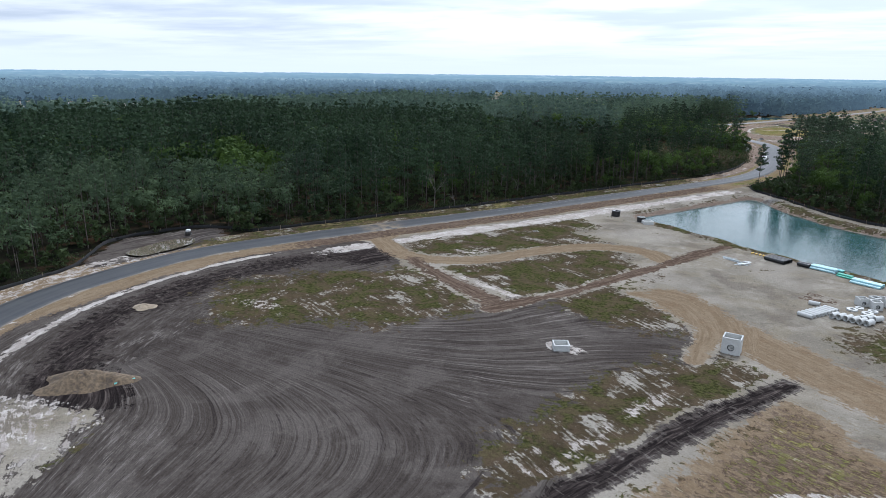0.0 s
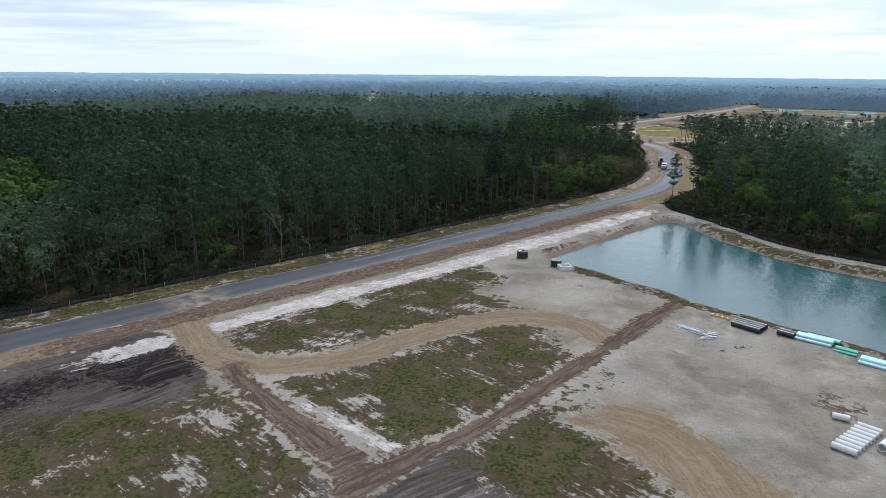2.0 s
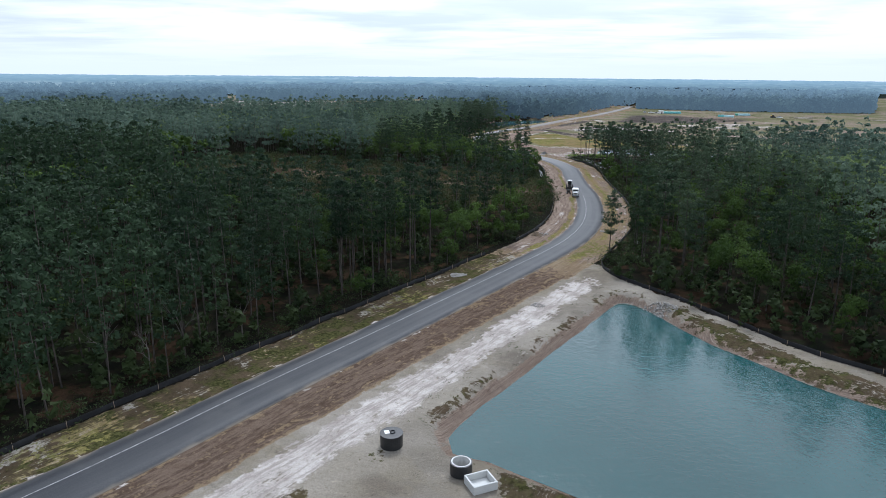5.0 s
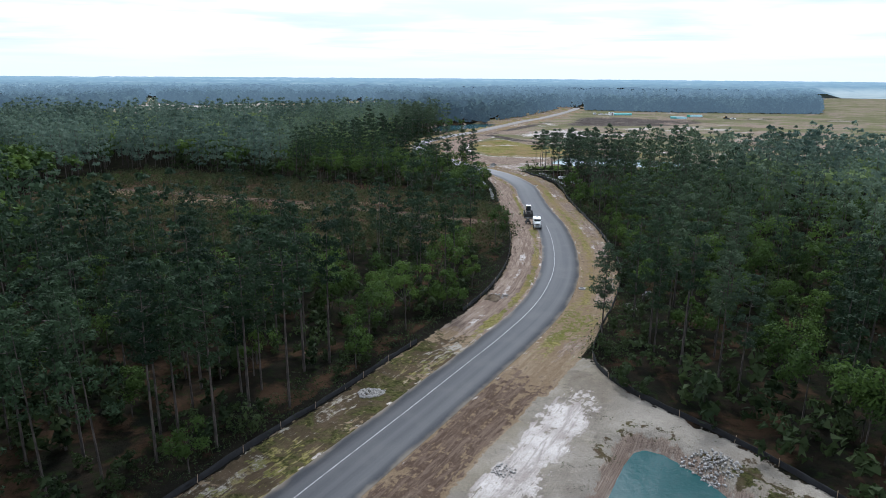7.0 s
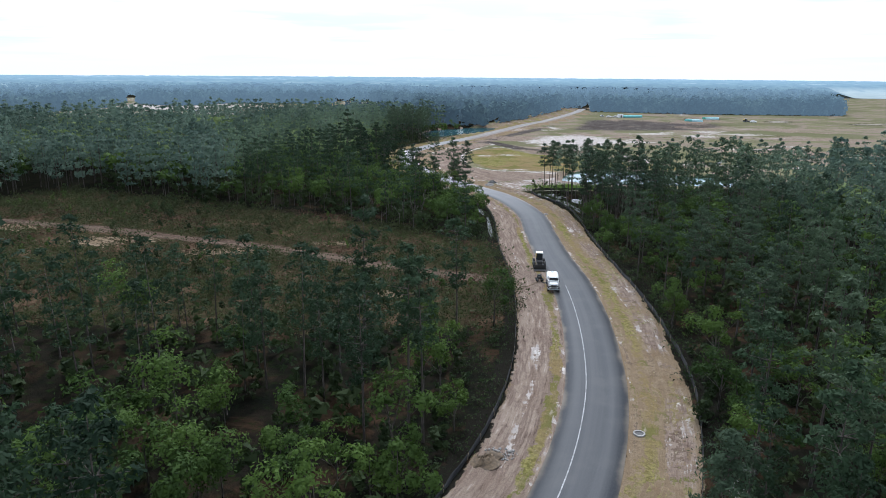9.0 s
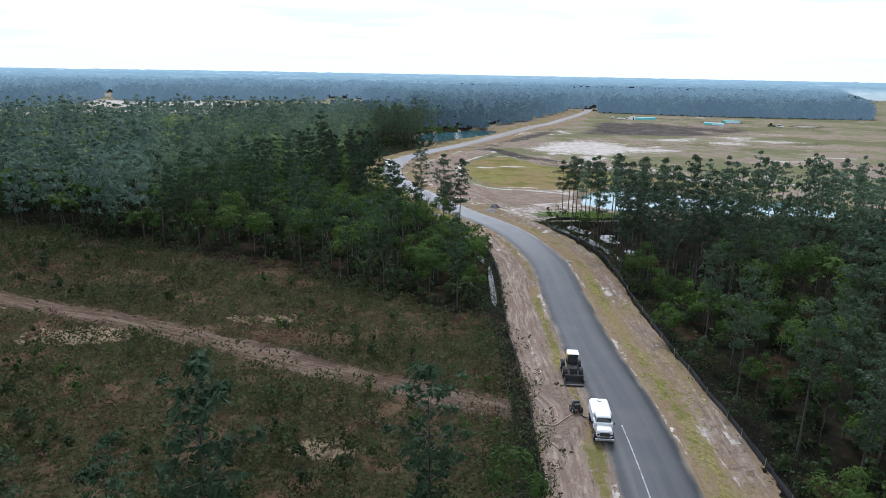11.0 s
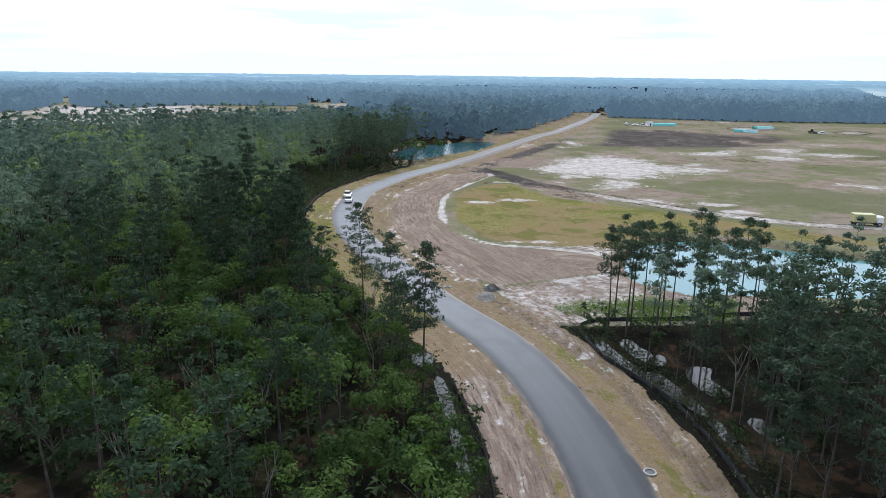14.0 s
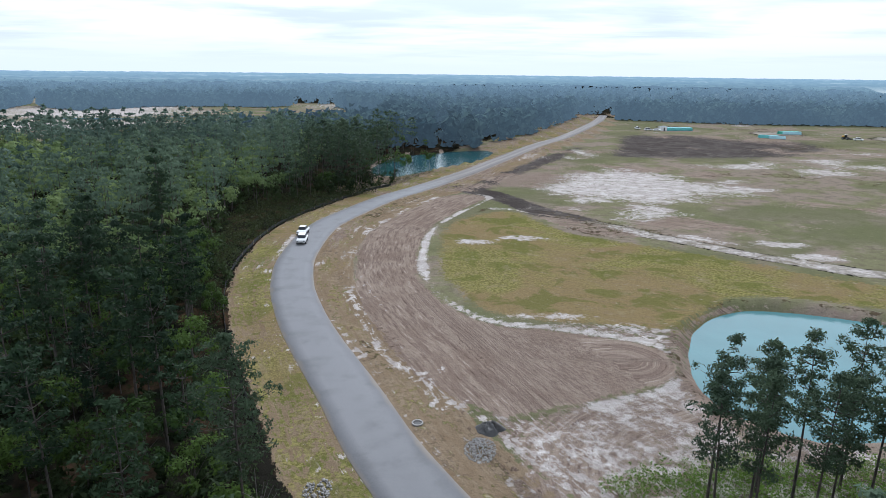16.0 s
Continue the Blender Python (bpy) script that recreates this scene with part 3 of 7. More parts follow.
M_BRUSH = leaf_material("brush_leaves", (0.017, 0.025, 0.009), (0.060, 0.070, 0.026), 0.3, 0.3)
M_UNDER = leaf_material("undergrowth_leaves", (0.012, 0.023, 0.009), (0.048, 0.068, 0.024), 0.3, 0.35)
M_TWIG = leaf_material("bare_twigs", (0.075, 0.064, 0.056), (0.17, 0.15, 0.135), 0.1, 0.0)
M_MARSH = leaf_material("marsh_leaves", (0.050, 0.095, 0.016), (0.150, 0.235, 0.042), 0.2, 0.4)
M_DRYBRUSH = leaf_material("dry_brush_leaves", (0.036, 0.023, 0.015), (0.115, 0.070, 0.045), 0.3, 0.2)
M_BARK = material("bark", bark_build)
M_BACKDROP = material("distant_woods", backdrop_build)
M_CONCRETE = plain("cast_concrete", (0.54, 0.54, 0.52), 0.85, grain=22, amount=0.12, dirt=(0.34, 0.32, 0.29))
M_BLACK = plain("black_plastic", (0.018, 0.019, 0.021), 0.42, wear=0.35, dirt=(0.09, 0.08, 0.07))
M_FABRIC = plain("black_fabric", (0.008, 0.008, 0.009), 0.95, wear=0.12, dirt=(0.05, 0.045, 0.04))
M_TEAL = plain("teal_pipe_plastic", (0.16, 0.52, 0.50), 0.4, wear=0.15)
M_PALE = plain("pale_blue_pipe_plastic", (0.46, 0.70, 0.74), 0.4, wear=0.15)
M_GREEN_PIPE = plain("green_pipe_plastic", (0.08, 0.42, 0.30), 0.45, wear=0.15)
M_STEEL = plain("galvanised_steel", (0.42, 0.46, 0.48), 0.45, 0.6)
M_WHITE = plain("white_paint", (0.78, 0.78, 0.76), 0.35, amount=0.06, wear=0.12)
M_GLASS = plain("dark_glass", (0.02, 0.025, 0.03), 0.08, amount=0.1, wear=0.0)
M_RUBBER = plain("tyre_rubber", (0.02, 0.02, 0.02), 0.85)
M_YELLOW = plain("machine_yellow", (0.62, 0.40, 0.05), 0.45)
M_KHAKI = plain("khaki_paint", (0.46, 0.44, 0.22), 0.6)
M_DARK = plain("machine_dark", (0.04, 0.038, 0.036), 0.6)
M_ROCK = plain("pale_rock", (0.30, 0.285, 0.265), 0.9, grain=3)
M_SOIL = plain("heaped_soil", (0.13, 0.092, 0.055), 0.95, grain=3, amount=0.5, dirt=(0.055, 0.045, 0.04), wear=0.7)
M_SANDHEAP = plain("heaped_sand", (0.30, 0.24, 0.17), 0.95, grain=3, amount=0.3)
M_WOOD = plain("stake_wood", (0.32, 0.24, 0.16), 0.85)
M_LINE = plain("pale_seam", (0.30, 0.30, 0.30), 0.8, grain=3, amount=0.4, dirt=(0.09, 0.09, 0.09), wear=0.8)


# ---- ground ----
def mesh_from(name, verts, quads, mat, tris=None, floats=None, smooth=False):
    """A mesh from arrays: vertices, four-sided and three-sided faces, and float values per vertex."""
    me = bpy.data.meshes.new(name)
    quads = np.zeros((0, 4), np.int32) if quads is None else np.asarray(quads, np.int32)
    tris = np.zeros((0, 3), np.int32) if tris is None else np.asarray(tris, np.int32)
    nq, nt = len(quads), len(tris)
    me.vertices.add(len(verts))
    me.vertices.foreach_set("co", np.asarray(verts, np.float32).ravel())
    me.loops.add(nq * 4 + nt * 3)
    me.loops.foreach_set("vertex_index", np.concatenate([quads.ravel(), tris.ravel()]).astype(np.int32))
    me.polygons.add(nq + nt)
    me.polygons.foreach_set("loop_start", np.concatenate([np.arange(nq) * 4, nq * 4 + np.arange(nt) * 3]).astype(np.int32))
    for key, values in (floats or {}).items():
        me.attributes.new(key, "FLOAT", "POINT").data.foreach_set("value", np.asarray(values, np.float32))
    if smooth:
        me.polygons.foreach_set("use_smooth", np.ones(nq + nt, bool))
    me.update(calc_edges=True)
    me.materials.append(mat)
    return me


def grid_quads(nx, ny):
    i = np.arange((ny - 1) * (nx - 1))
    a = i // (nx - 1) * nx + i % (nx - 1)
    return np.stack([a, a + 1, a + 1 + nx, a + nx], 1)


def spread(lo, hi, step, out_lo, out_hi, grow=1.16):
    """Even steps from lo to hi, then ever wider ones out to the ends."""
    core = list(np.arange(lo, hi + 1e-6, step))
    s, x, left = step, lo, []
    while x > out_lo:
        s *= grow
        x = max(out_lo, x - s)
        left.append(x)
    s, x, right = step, hi, []
    while x < out_hi:
        s *= grow
        x = min(out_hi, x + s)
        right.append(x)
    return np.array(left[::-1] + core + right)


def ground_values(xy):
    """Height and surface of the ground at plan points."""
    n = len(xy)
    val = {k: np.zeros(n) for k in ("sand", "mud", "peat", "green", "tan", "brown", "olive", "dry", "rust", "far", "white", "wet", "lane", "way", "mud_lane", "mud_way", "brown_lane", "brown_way", "tan_lane", "tan_way")}
    z = np.zeros(n)
    d, side, along = line_distance(xy, ROAD)
    off = d * side
    s = along
    bl = np.clip((d - 16) / 22, 0, 1)
    bl = bl * bl * (3 - 2 * bl)
    off_near, s_near = np.where(d < 90, off, 0), np.where(d < 90, s, 0)
    across, onward = xy[:, 0] * 0.52 + xy[:, 1] * 0.85, xy[:, 0] * 0.85 - xy[:, 1] * 0.52
    val["lane"] = off_near * (1 - bl) + (across + 3 * wobble(xy, 30.0, 2.0)) * bl
    val["way"] = s_near * (1 - bl) + onward * bl
    for k in ("mud", "brown", "tan"):
        val[k + "_lane"], val[k + "_way"] = val["lane"].copy(), val["way"].copy()
    val["rut"] = np.zeros(n)
    val["floor"] = np.clip(1.3 - d / 70, 0, 1)             # open, brown forest floor near the road
    wob = wobble(xy, 7.0, 1.0) * 1.1 + wobble(xy, 2.4, 2.0) * 0.5

    def area(key, sd, width=1.2, amount=1.0, jitter=1.0):
        val[key] = np.maximum(val[key], amount * soft_mask(sd + wob * jitter, width * 1.9))

    def cut(keys, m):
        for k in keys:
            val[k] = val[k] * (1 - m)

    site, field = site_side(xy), field_side(xy)
    area("sand", -site, 0.8, 1.0, 0.0)
    area("far", -field - np.clip((xy[:, 1] - 560) * 0.6, 0, 30), 2.0)
    # verges of the road
    early = soft_mask(s - 215, 14)                       # first stretch beside the site: tan and sandy
    late = 1 - soft_mask(s - 400, 12)                    # stretch past the pines
    near_right = (off > 0) & (off < 30)
    right_w = np.where(s < 255, 9.0, 9.8)
    vr = soft_mask(np.abs(off - (ROAD_HALF + right_w) / 2) - (right_w - ROAD_HALF) / 2 - 0.4 + wob * 0.25, 0.5) * (off > 0)
    vl = soft_mask(np.abs(-off - 6.3) - 3.5 + wob * 0.25 * (-off > 5), 0.5) * (off < 0)
    site_verge = vr * soft_mask(s - 262, 8)
    val["tan"] = np.maximum(val["tan"], site_verge)
    val["rut"] = site_verge * (1 - soft_mask(s - 110, 10)) * 0.62
    val["tan"] = np.maximum(val["tan"], np.maximum(vr, vl) * 0.95)
    mid_left = vl * (1 - soft_mask(s - 265, 6)) * soft_mask(s - 420, 10)
    val["brown"] = np.maximum(val["brown"], mid_left * 0.8)
    val["tan"] = np.maximum(val["tan"], vr * (1 - soft_mask(s - 262, 8)) * 0.95)
    val["olive"] = np.maximum(val["olive"], vr * (1 - soft_mask(s - 262, 8)) * (0.30 + 0.10 * soft_mask(s - 430, 10) + 0.16 * wobble(xy, 8.0, 3.0)))
    val["olive"] = np.maximum(val["olive"], vr * (1 - soft_mask(s - 262, 8)) * soft_mask(np.abs(off - 5.6) - 1.1 + wob * 0.4, 0.9) * soft_mask(s - 430, 10) * 0.66)
    val["green"] = np.maximum(val["green"], vr * (1 - soft_mask(s - 262, 8)) * soft_mask(np.abs(off - 5.8) - 0.5 + wob * 0.5, 0.7) * 0.5)
    val["rust"] = np.maximum(val["rust"], vr * (1 - soft_mask(s - 262, 8)) * 0.42)
    first = vl * soft_mask(s - 265, 6) * (1 - soft_mask(s - 100, 8))
    val["tan"] = np.maximum(val["tan"], first * 0.95)
    val["rust"] = np.maximum(val["rust"], first * 0.45)
    val["olive"] = np.maximum(val["olive"], first * (0.36 + 0.14 * wobble(xy, 7.0, 4.0)))
    val["green"] = np.maximum(val["green"], first * (0.78 + 0.16 * wobble(xy, 5.0, 1.0)))
    val["olive"] = np.maximum(val["olive"], vl * (1 - soft_mask(s - 425, 10)) * (0.60 + 0.16 * wobble(xy, 6.0, 2.3)))
    val["olive"] = np.maximum(val["olive"], mid_left * soft_mask(np.abs(off + 4.6) - 0.7 + wob * 0.3, 0.5) * 0.8)
    val["white"] = np.maximum(val["white"], vl * soft_mask(s - 100, 8) * 0.50)
    for o in (4.6, 6.4, 8.3):
        val["white"] = np.maximum(val["white"], vl * late * soft_mask(np.abs(-off - o) - 0.2 + wob * 0.25, 0.5) * 0.56)
    val["white"] = np.maximum(val["white"], vr * late * soft_mask(np.abs(off - 8.2) - 0.35 + wob * 0.3, 0.5) * 0.55)
    val["white"] = np.maximum(val["white"], (vl + vr) * soft_mask(np.abs(np.abs(off) - 3.66) - 0.22 + wob * 0.1, 0.35) * 0.70)
    val["white"] = np.maximum(val["white"], mid_left * soft_mask(np.abs(off + 7.0) - 0.3 + wob * 0.4, 0.5) * 0.6)
    outer = soft_mask(np.abs(off - 9.0) - 0.9 + wob * 0.5, 1.0) * (off > 0) * (1 - soft_mask(s - 262, 8)) * soft_mask(s - 440, 8)
    val["white"] = np.maximum(val["white"], outer * 0.40)
    val["brown"] = np.maximum(val["brown"], outer * 0.7)
    worn = (off > 0) * (1 - soft_mask(s - 262, 8)) * soft_mask(s - 440, 8)
    val["brown"] = np.maximum(val["brown"], worn * soft_mask(np.abs(off - 7.7) - 0.8 + wob * 0.5, 0.8) * 0.72)
    val["white"] = np.maximum(val["white"], worn * soft_mask(np.abs(off - 7.0) - 0.16 + wob * 0.3, 0.4) * 0.62)
    # wet black ditch outside the verges, beside the fences
    ditch = soft_mask(np.abs(-off - 10.7) - 1.2 + wob * 0.2, 0.5) * (off < 0) * (s > 124) * (s < 470) + soft_mask(np.abs(off - 11.6) - 1.2, 0.5) * (off > 0) * (s > 292) * (s < 425)
    val["wet"] = np.maximum(val["wet"], ditch * 0.8)
    # sandy shoulder with wheel tracks between the verge and the pond
    val["white"] = np.maximum(val["white"], soft_mask(np.abs(off - 13.4) - 2.6 + wob * 0.4, 0.9) * (off > 0) * soft_mask(s - 258, 5) * (1 - soft_mask(s - 118, 6)) * 0.74)
    for o in (11.4, 13.0, 15.2):
        val["rut"] = np.maximum(val["rut"], soft_mask(np.abs(off - o + wob * 0.15) - 0.12, 0.5) * soft_mask(s - 258, 5) * (1 - soft_mask(s - 118, 6)) * 0.5)
    val["white"] = np.maximum(val["white"], soft_mask(np.abs(off - 9.7) - 0.7 + wob * 0.3, 0.5) * (off > 0) * soft_mask(s - 112, 5) * 1.0)

    for cx, cy, rx, ry in ((-15, 157, 4, 2), (-1, 130.5, 3.5, 1.6), (4, 132.5, 3, 1.2), (-19, 151.5, 3, 1.2), (-5.5, 147, 2, 2), (13, 105.5, 3, 2), (-33, 164.5, 2.5, 1.5)):
        val["green"] = np.maximum(val["green"], soft_mask(np.hypot((xy[:, 0] - cx) / rx, (xy[:, 1] - cy) / ry) - 0.8 + wob * 0.2, 0.6) * 0.5)
    val["rust"] = np.maximum(val["rust"], soft_mask(np.hypot((xy[:, 0] - 10.2) / 3.6, (xy[:, 1] - 118) / 4.0) - 0.9 + wob * 0.1, 0.3) * 0.52)
    sd = {k: area_distance(xy, spline(r, True)) for k, r in AREAS.items()}
    area("mud", sd["mud"] - 2.6, 1.0, 1.0, 0.8)
    m = sd["mud"] < 34
    core, _, around = line_distance(xy, spline([(-7, 73), (-13, 58), (-18, 40), (-22, 20)]))
    fan, turn = np.hypot(xy[:, 0] + 33, xy[:, 1] + 10), np.arctan2(xy[:, 0] + 33, xy[:, 1] + 10)
    w = np.clip((xy[:, 1] - 42) / 46, 0, 1)
    w = w * w * (3 - 2 * w)
    lobe = xy[:, 0] + wob * 2 < -69
    m &= ~lobe                                            # the far lobe keeps lines along the road
    val["mud_lane"][m] = (turn * 62 * (1 - w) + (core + 20) * w)[m]
    val["mud_way"][m] = (fan * (1 - w) + np.arctan2(xy[:, 0] + 14, xy[:, 1] - 45) * 30 * w)[m]
    peat_ = soft_mask(line_distance(xy, spline([(-66, 42), (-76, 50), (-82, 60), (-83, 76), (-79, 92), (-71, 106), (-66, 108)]))[0] - 5.5 + wob * 1.5, 3.5) * soft_mask(sd["mud"], 1.0)
    val["peat"] = np.maximum(val["peat"], peat_ * 0.62)
    val["peat"] = np.maximum(val["peat"], soft_mask(np.hypot((xy[:, 0] + 67) / 9, (xy[:, 1] - 44) / 4.5) - 0.9 + wob * 0.1, 0.35) * 0.9)
    val["peat"] = np.maximum(val["peat"], soft_mask(np.hypot((xy[:, 0] + 66) / 6, (xy[:, 1] - 104) / 6) - 0.8 + wob * 0.15, 0.4) * 0.8)
    val["peat"] = np.maximum(val["peat"], soft_mask(line_distance(xy, spline(TRACKS["cut"][0]))[0] - 1.6 + wob * 0.4, 1.0) * 0.66)
    for k in ("meadow_a", "meadow_b", "meadow_c", "meadow_d", "meadow_e"):
        area("green", sd[k] - (1.4 if k == "meadow_a" else 4.4), 3.2, 0.90, 1.6)
        ring = soft_mask(np.abs(sd[k] - 0.2) - 0.5 + wob * 0.7, 1.8) * np.clip(0.25 + wobble(xy, 11, 5.0) * 1.4, 0, 1)
        val["white"] = np.maximum(val["white"], ring * 0.55)
    val["white"] = np.maximum(val["white"], soft_mask(line_distance(xy, spline([(-46.2, 101.9), (-40, 99.2), (-33, 96.3)]))[0] - 1.0 + wob * 0.3, 0.7) * 0.9)
    val["white"] = np.maximum(val["white"], soft_mask(np.hypot((xy[:, 0] + 68) / 7, (xy[:, 1] - 75) / 3) - 0.9 + wob * 0.2, 0.6) * 0.5)
    val["white"] = np.maximum(val["white"], soft_mask(np.hypot((xy[:, 0] + 50) / 5, (xy[:, 1] - 118) / 3) - 0.9 + wob * 0.2, 0.6) * 0.5)
    val["white"] = np.maximum(val["white"], soft_mask(np.hypot((xy[:, 0] + 20.9) / 4.2, (xy[:, 1] - 80.0) / 2.4) - 0.8 + wob * 0.1, 0.4) * 0.66)
    val["white"] = np.maximum(val["white"], soft_mask(line_distance(xy, spline([(-8, 72), (-12, 62), (-15, 52)]))[0] - 1.2 + wob * 0.6, 1.4) * 0.52)
    area("dry", sd["scrub"], 1.5)
    area("tan", sd["scrub"], 1.5, 0.9)
    area("rust", sd["scrub"], 2.0, 0.58)
    area("olive", sd["scrub"], 2.0, 0.42)
    area("green", sd["scrub"] + 4, 4.0, 0.40)
    val["white"] = np.maximum(val["white"], soft_mask(line_distance(xy, spline([(20, 62), (8, 60), (-2, 52), (-8, 40)]))[0] - 1.0 + wob * 0.6, 1.0) * soft_mask(sd["scrub"], 1.0) * 0.6)
    area("green", sd["verge_patch"] + 0.5, 2.5, 0.7)
    # bottom left: pale sand with weeds
    left_sand = soft_mask(np.hypot((xy[:, 0] + 66) / 13, (xy[:, 1] - 34) / 10) - 0.95, 0.2) * (1 - soft_mask(sd["mud"], 0.8))
    val["white"] = np.maximum(val["white"], left_sand * (0.44 + 0.1 * wob))
    val["mud"] = np.maximum(val["mud"], left_sand * (0.40 + 0.15 * wobble(xy, 4.0, 6.0)))
    val["green"] = np.maximum(val["green"], left_sand * soft_mask(np.abs(xy[:, 0] + 57 + wob * 2) - 2.0, 1.5) * 0.55)
    # vehicle tracks
    for key, kind, strong, blur in (("haul_tan", "tan", 0.92, 3.0), ("tan_loop", "tan", 0.95, 1.3), ("spur", "rust", 0.80, 1.6), ("loop", "tan", 0.80, 1.4), ("cut", "mud", 0.85, 1.3), ("haul_dark", "rust", 0.98, 1.2),
                                    ("farm", "sand", 0.9, 1.2), ("path", "rust", 0.90, 1.8), ("far_lane", "sand", 0.9, 1.5)):
        line, half = TRACKS[key]
        dd, sg, al = line_distance(xy, spline(line))
        m_ = soft_mask(dd - half + wob * 0.4, blur)
        cut(("green", "white", "mud", "far", "olive") if kind != "mud" else ("green", "white", "olive"), m_ * 0.95)
        val[kind] = np.maximum(val[kind], m_ * strong)
        if kind in ("tan", "mud", "brown", "rust"):
            reach_ = dd < half + 5
            if kind == "mud":
                reach_ &= sd["mud"] > 2
            kind = "brown" if kind == "rust" else kind
            val[kind + "_lane"][reach_], val[kind + "_way"][reach_] = (dd * sg)[reach_], al[reach_]
        z -= 0.10 * soft_mask(np.abs(dd - half * 0.5) - 0.35, 0.6)
        if key == "farm":
            val["mud"] = np.maximum(val["mud"], soft_mask(dd - 4.2 + wob * 0.8, 1.5) * soft_mask(al - 62, 8) * 0.95)
            val["white"] = np.maximum(val["white"], m_ * (1 - soft_mask(al - 62, 8)) * 0.56)
            z += 0.05 * m_
    junction = soft_mask(np.hypot((xy[:, 0] + 74) / 5, (xy[:, 1] - 120) / 5) - 0.9, 0.3)
    val["tan"] = np.maximum(val["tan"], junction)
    # the graded arc and the green infield
    cut(("olive",), soft_mask(sd["graded"], 0.8))
    area("brown", sd["graded"], 0.9, 1.0, 0.5)
    m = sd["graded"] < 4
    loop_, loop_side, loop_way = line_distance(xy, spline([(-9, 446), (-4, 434), (4, 428), (18, 427.5)]))
    g = np.clip((off_near - 17) / 14, 0, 1) * (xy[:, 1] < 452)
    val["brown_lane"][m] = (off_near * (1 - g) + (30 - loop_) * g)[m]
    val["brown_way"][m] = (s_near * (1 - g) + (loop_way * loop_side) * g)[m]
    rim = soft_mask(np.abs(sd["graded"] - 0.9) - 0.7 + wob * 0.5, 0.7)
    val["white"] = np.maximum(val["white"], rim * np.where(off > 22, 1.0, 0.6))
    apron = soft_mask(9.6 - off_near + wob * 0.4, 1.0) * soft_mask(-field, 1.0) * soft_mask(xy[:, 1] - 440 + wob, 2.0) * soft_mask(xy[:, 0] - 36, 2.0) * soft_mask(-sd["graded"], 0.8)
    cut(("olive",), apron)
    val["sand"] = np.maximum(val["sand"], apron)
    val["white"] = np.maximum(val["white"], apron * (0.50 + 0.10 * wobble(xy, 6.0, 2.2)))
    haul, haul_side, haul_way = line_distance(xy, spline([(11, 372), (9.5, 385), (7.5, 397), (7, 405), (10, 411), (16, 415.5), (24, 419.5)]))
    lay = (haul < 12) & (sd["graded"] > 0.5) & (off_near > 8)
    val["brown_lane"][lay], val["brown_way"][lay] = (haul * haul_side)[lay], haul_way[lay]
    val["brown"] = np.maximum(val["brown"], apron * (0.58 + 0.12 * soft_mask(haul - 5.0 + wob, 2.5)))
    val["green"] = np.maximum(val["green"], soft_mask(np.hypot((xy[:, 0] - 25) / 13, (xy[:, 1] - 402) / 6) - 0.85 + wob * 0.12, 0.3) * 0.7)
    strip = soft_mask(np.abs(off_near + 13) - 10.5 + wob, 1.5) * (s_near > 575)
    val["olive"] = np.maximum(val["olive"], strip * (0.46 + 0.08 * wobble(xy, 9.0, 2.0)))
    val["brown"] = np.maximum(val["brown"], strip * 0.8)
    val["white"] = np.maximum(val["white"], strip * soft_mask(np.abs(off_near + 13) - 1.0, 1.2) * 0.52)
    gap = soft_mask(np.abs(off_near - 8.5) - 5.0 + wob * 0.3, 0.8) * (s_near > 448) * soft_mask(-sd["graded"], 0.8)
    val["olive"] = np.maximum(val["olive"], gap * (0.36 + 0.14 * wobble(xy, 6.0, 1.3)))
    val["tan"] = np.maximum(val["tan"], gap * 0.95)
    for o, k in ((4.9, 0.52), (7.6, 0.72), (9.4, 0.56), (11.6, 0.64)):
        val["white"] = np.maximum(val["white"], soft_mask(np.abs(off - o) - 0.2 + wob * 0.25, 0.5) * (off > 0) * (s > 440) * (s < 640) * k)
    area("olive", sd["infield"], 1.5, 0.95, 0.7)
    for cx, cy, rx, ry in ((4, 484, 6, 3), (14, 487, 6, 2.6), (12, 442, 9, 1.6), (68, 474, 7, 3.5), (110, 600, 18, 9), (135, 585, 14, 12), (60, 640, 5, 20), (165, 600, 22, 10), (184, 640, 18, 8), (152, 612, 10, 14), (67, 483, 7, 2.5), (90, 548, 12, 5)):
        val["white"] = np.maximum(val["white"], soft_mask(np.hypot((xy[:, 0] - cx) / rx, (xy[:, 1] - cy) / ry) - 0.9 + wob * 0.3, 0.5) * 0.68)
    val["white"] = np.maximum(val["white"], soft_mask(sd["white_far"] + wob * 4.0, 9.0) * 0.72)
    area("mud", sd["dark_far"], 4.0, 0.75)
    area("mud", line_distance(xy, spline([(6, 545), (22, 578), (45, 625), (62, 655)]))[0] - 4.5, 2.0, 0.85)
    area("brown", line_distance(xy, spline([(-4, 545), (14, 585), (40, 645), (75, 720), (110, 800)]))[0] - 3.0, 1.5, 0.8)
    area("brown", line_distance(xy, spline([(8, 640), (32, 672), (70, 750), (100, 820)]))[0] - 4.0, 2.0, 0.8)
    bare = np.clip(0.9 * wobble(xy * (0.6, 1.0), 16.0, 4.4) + 0.5 * wobble(xy, 5.0, 2.2) - 0.30, 0, 0.66)
    val["white"] = np.maximum(val["white"], np.where((field > 4) & (sd["infield"] > 2) & (sd["graded"] > 4) & (xy[:, 1] > 480) & (xy[:, 1] < 760), bare, 0))
    open_field = (field > 4) & (sd["infield"] > 2) & (sd["graded"] > 4) & (xy[:, 1] > 470)
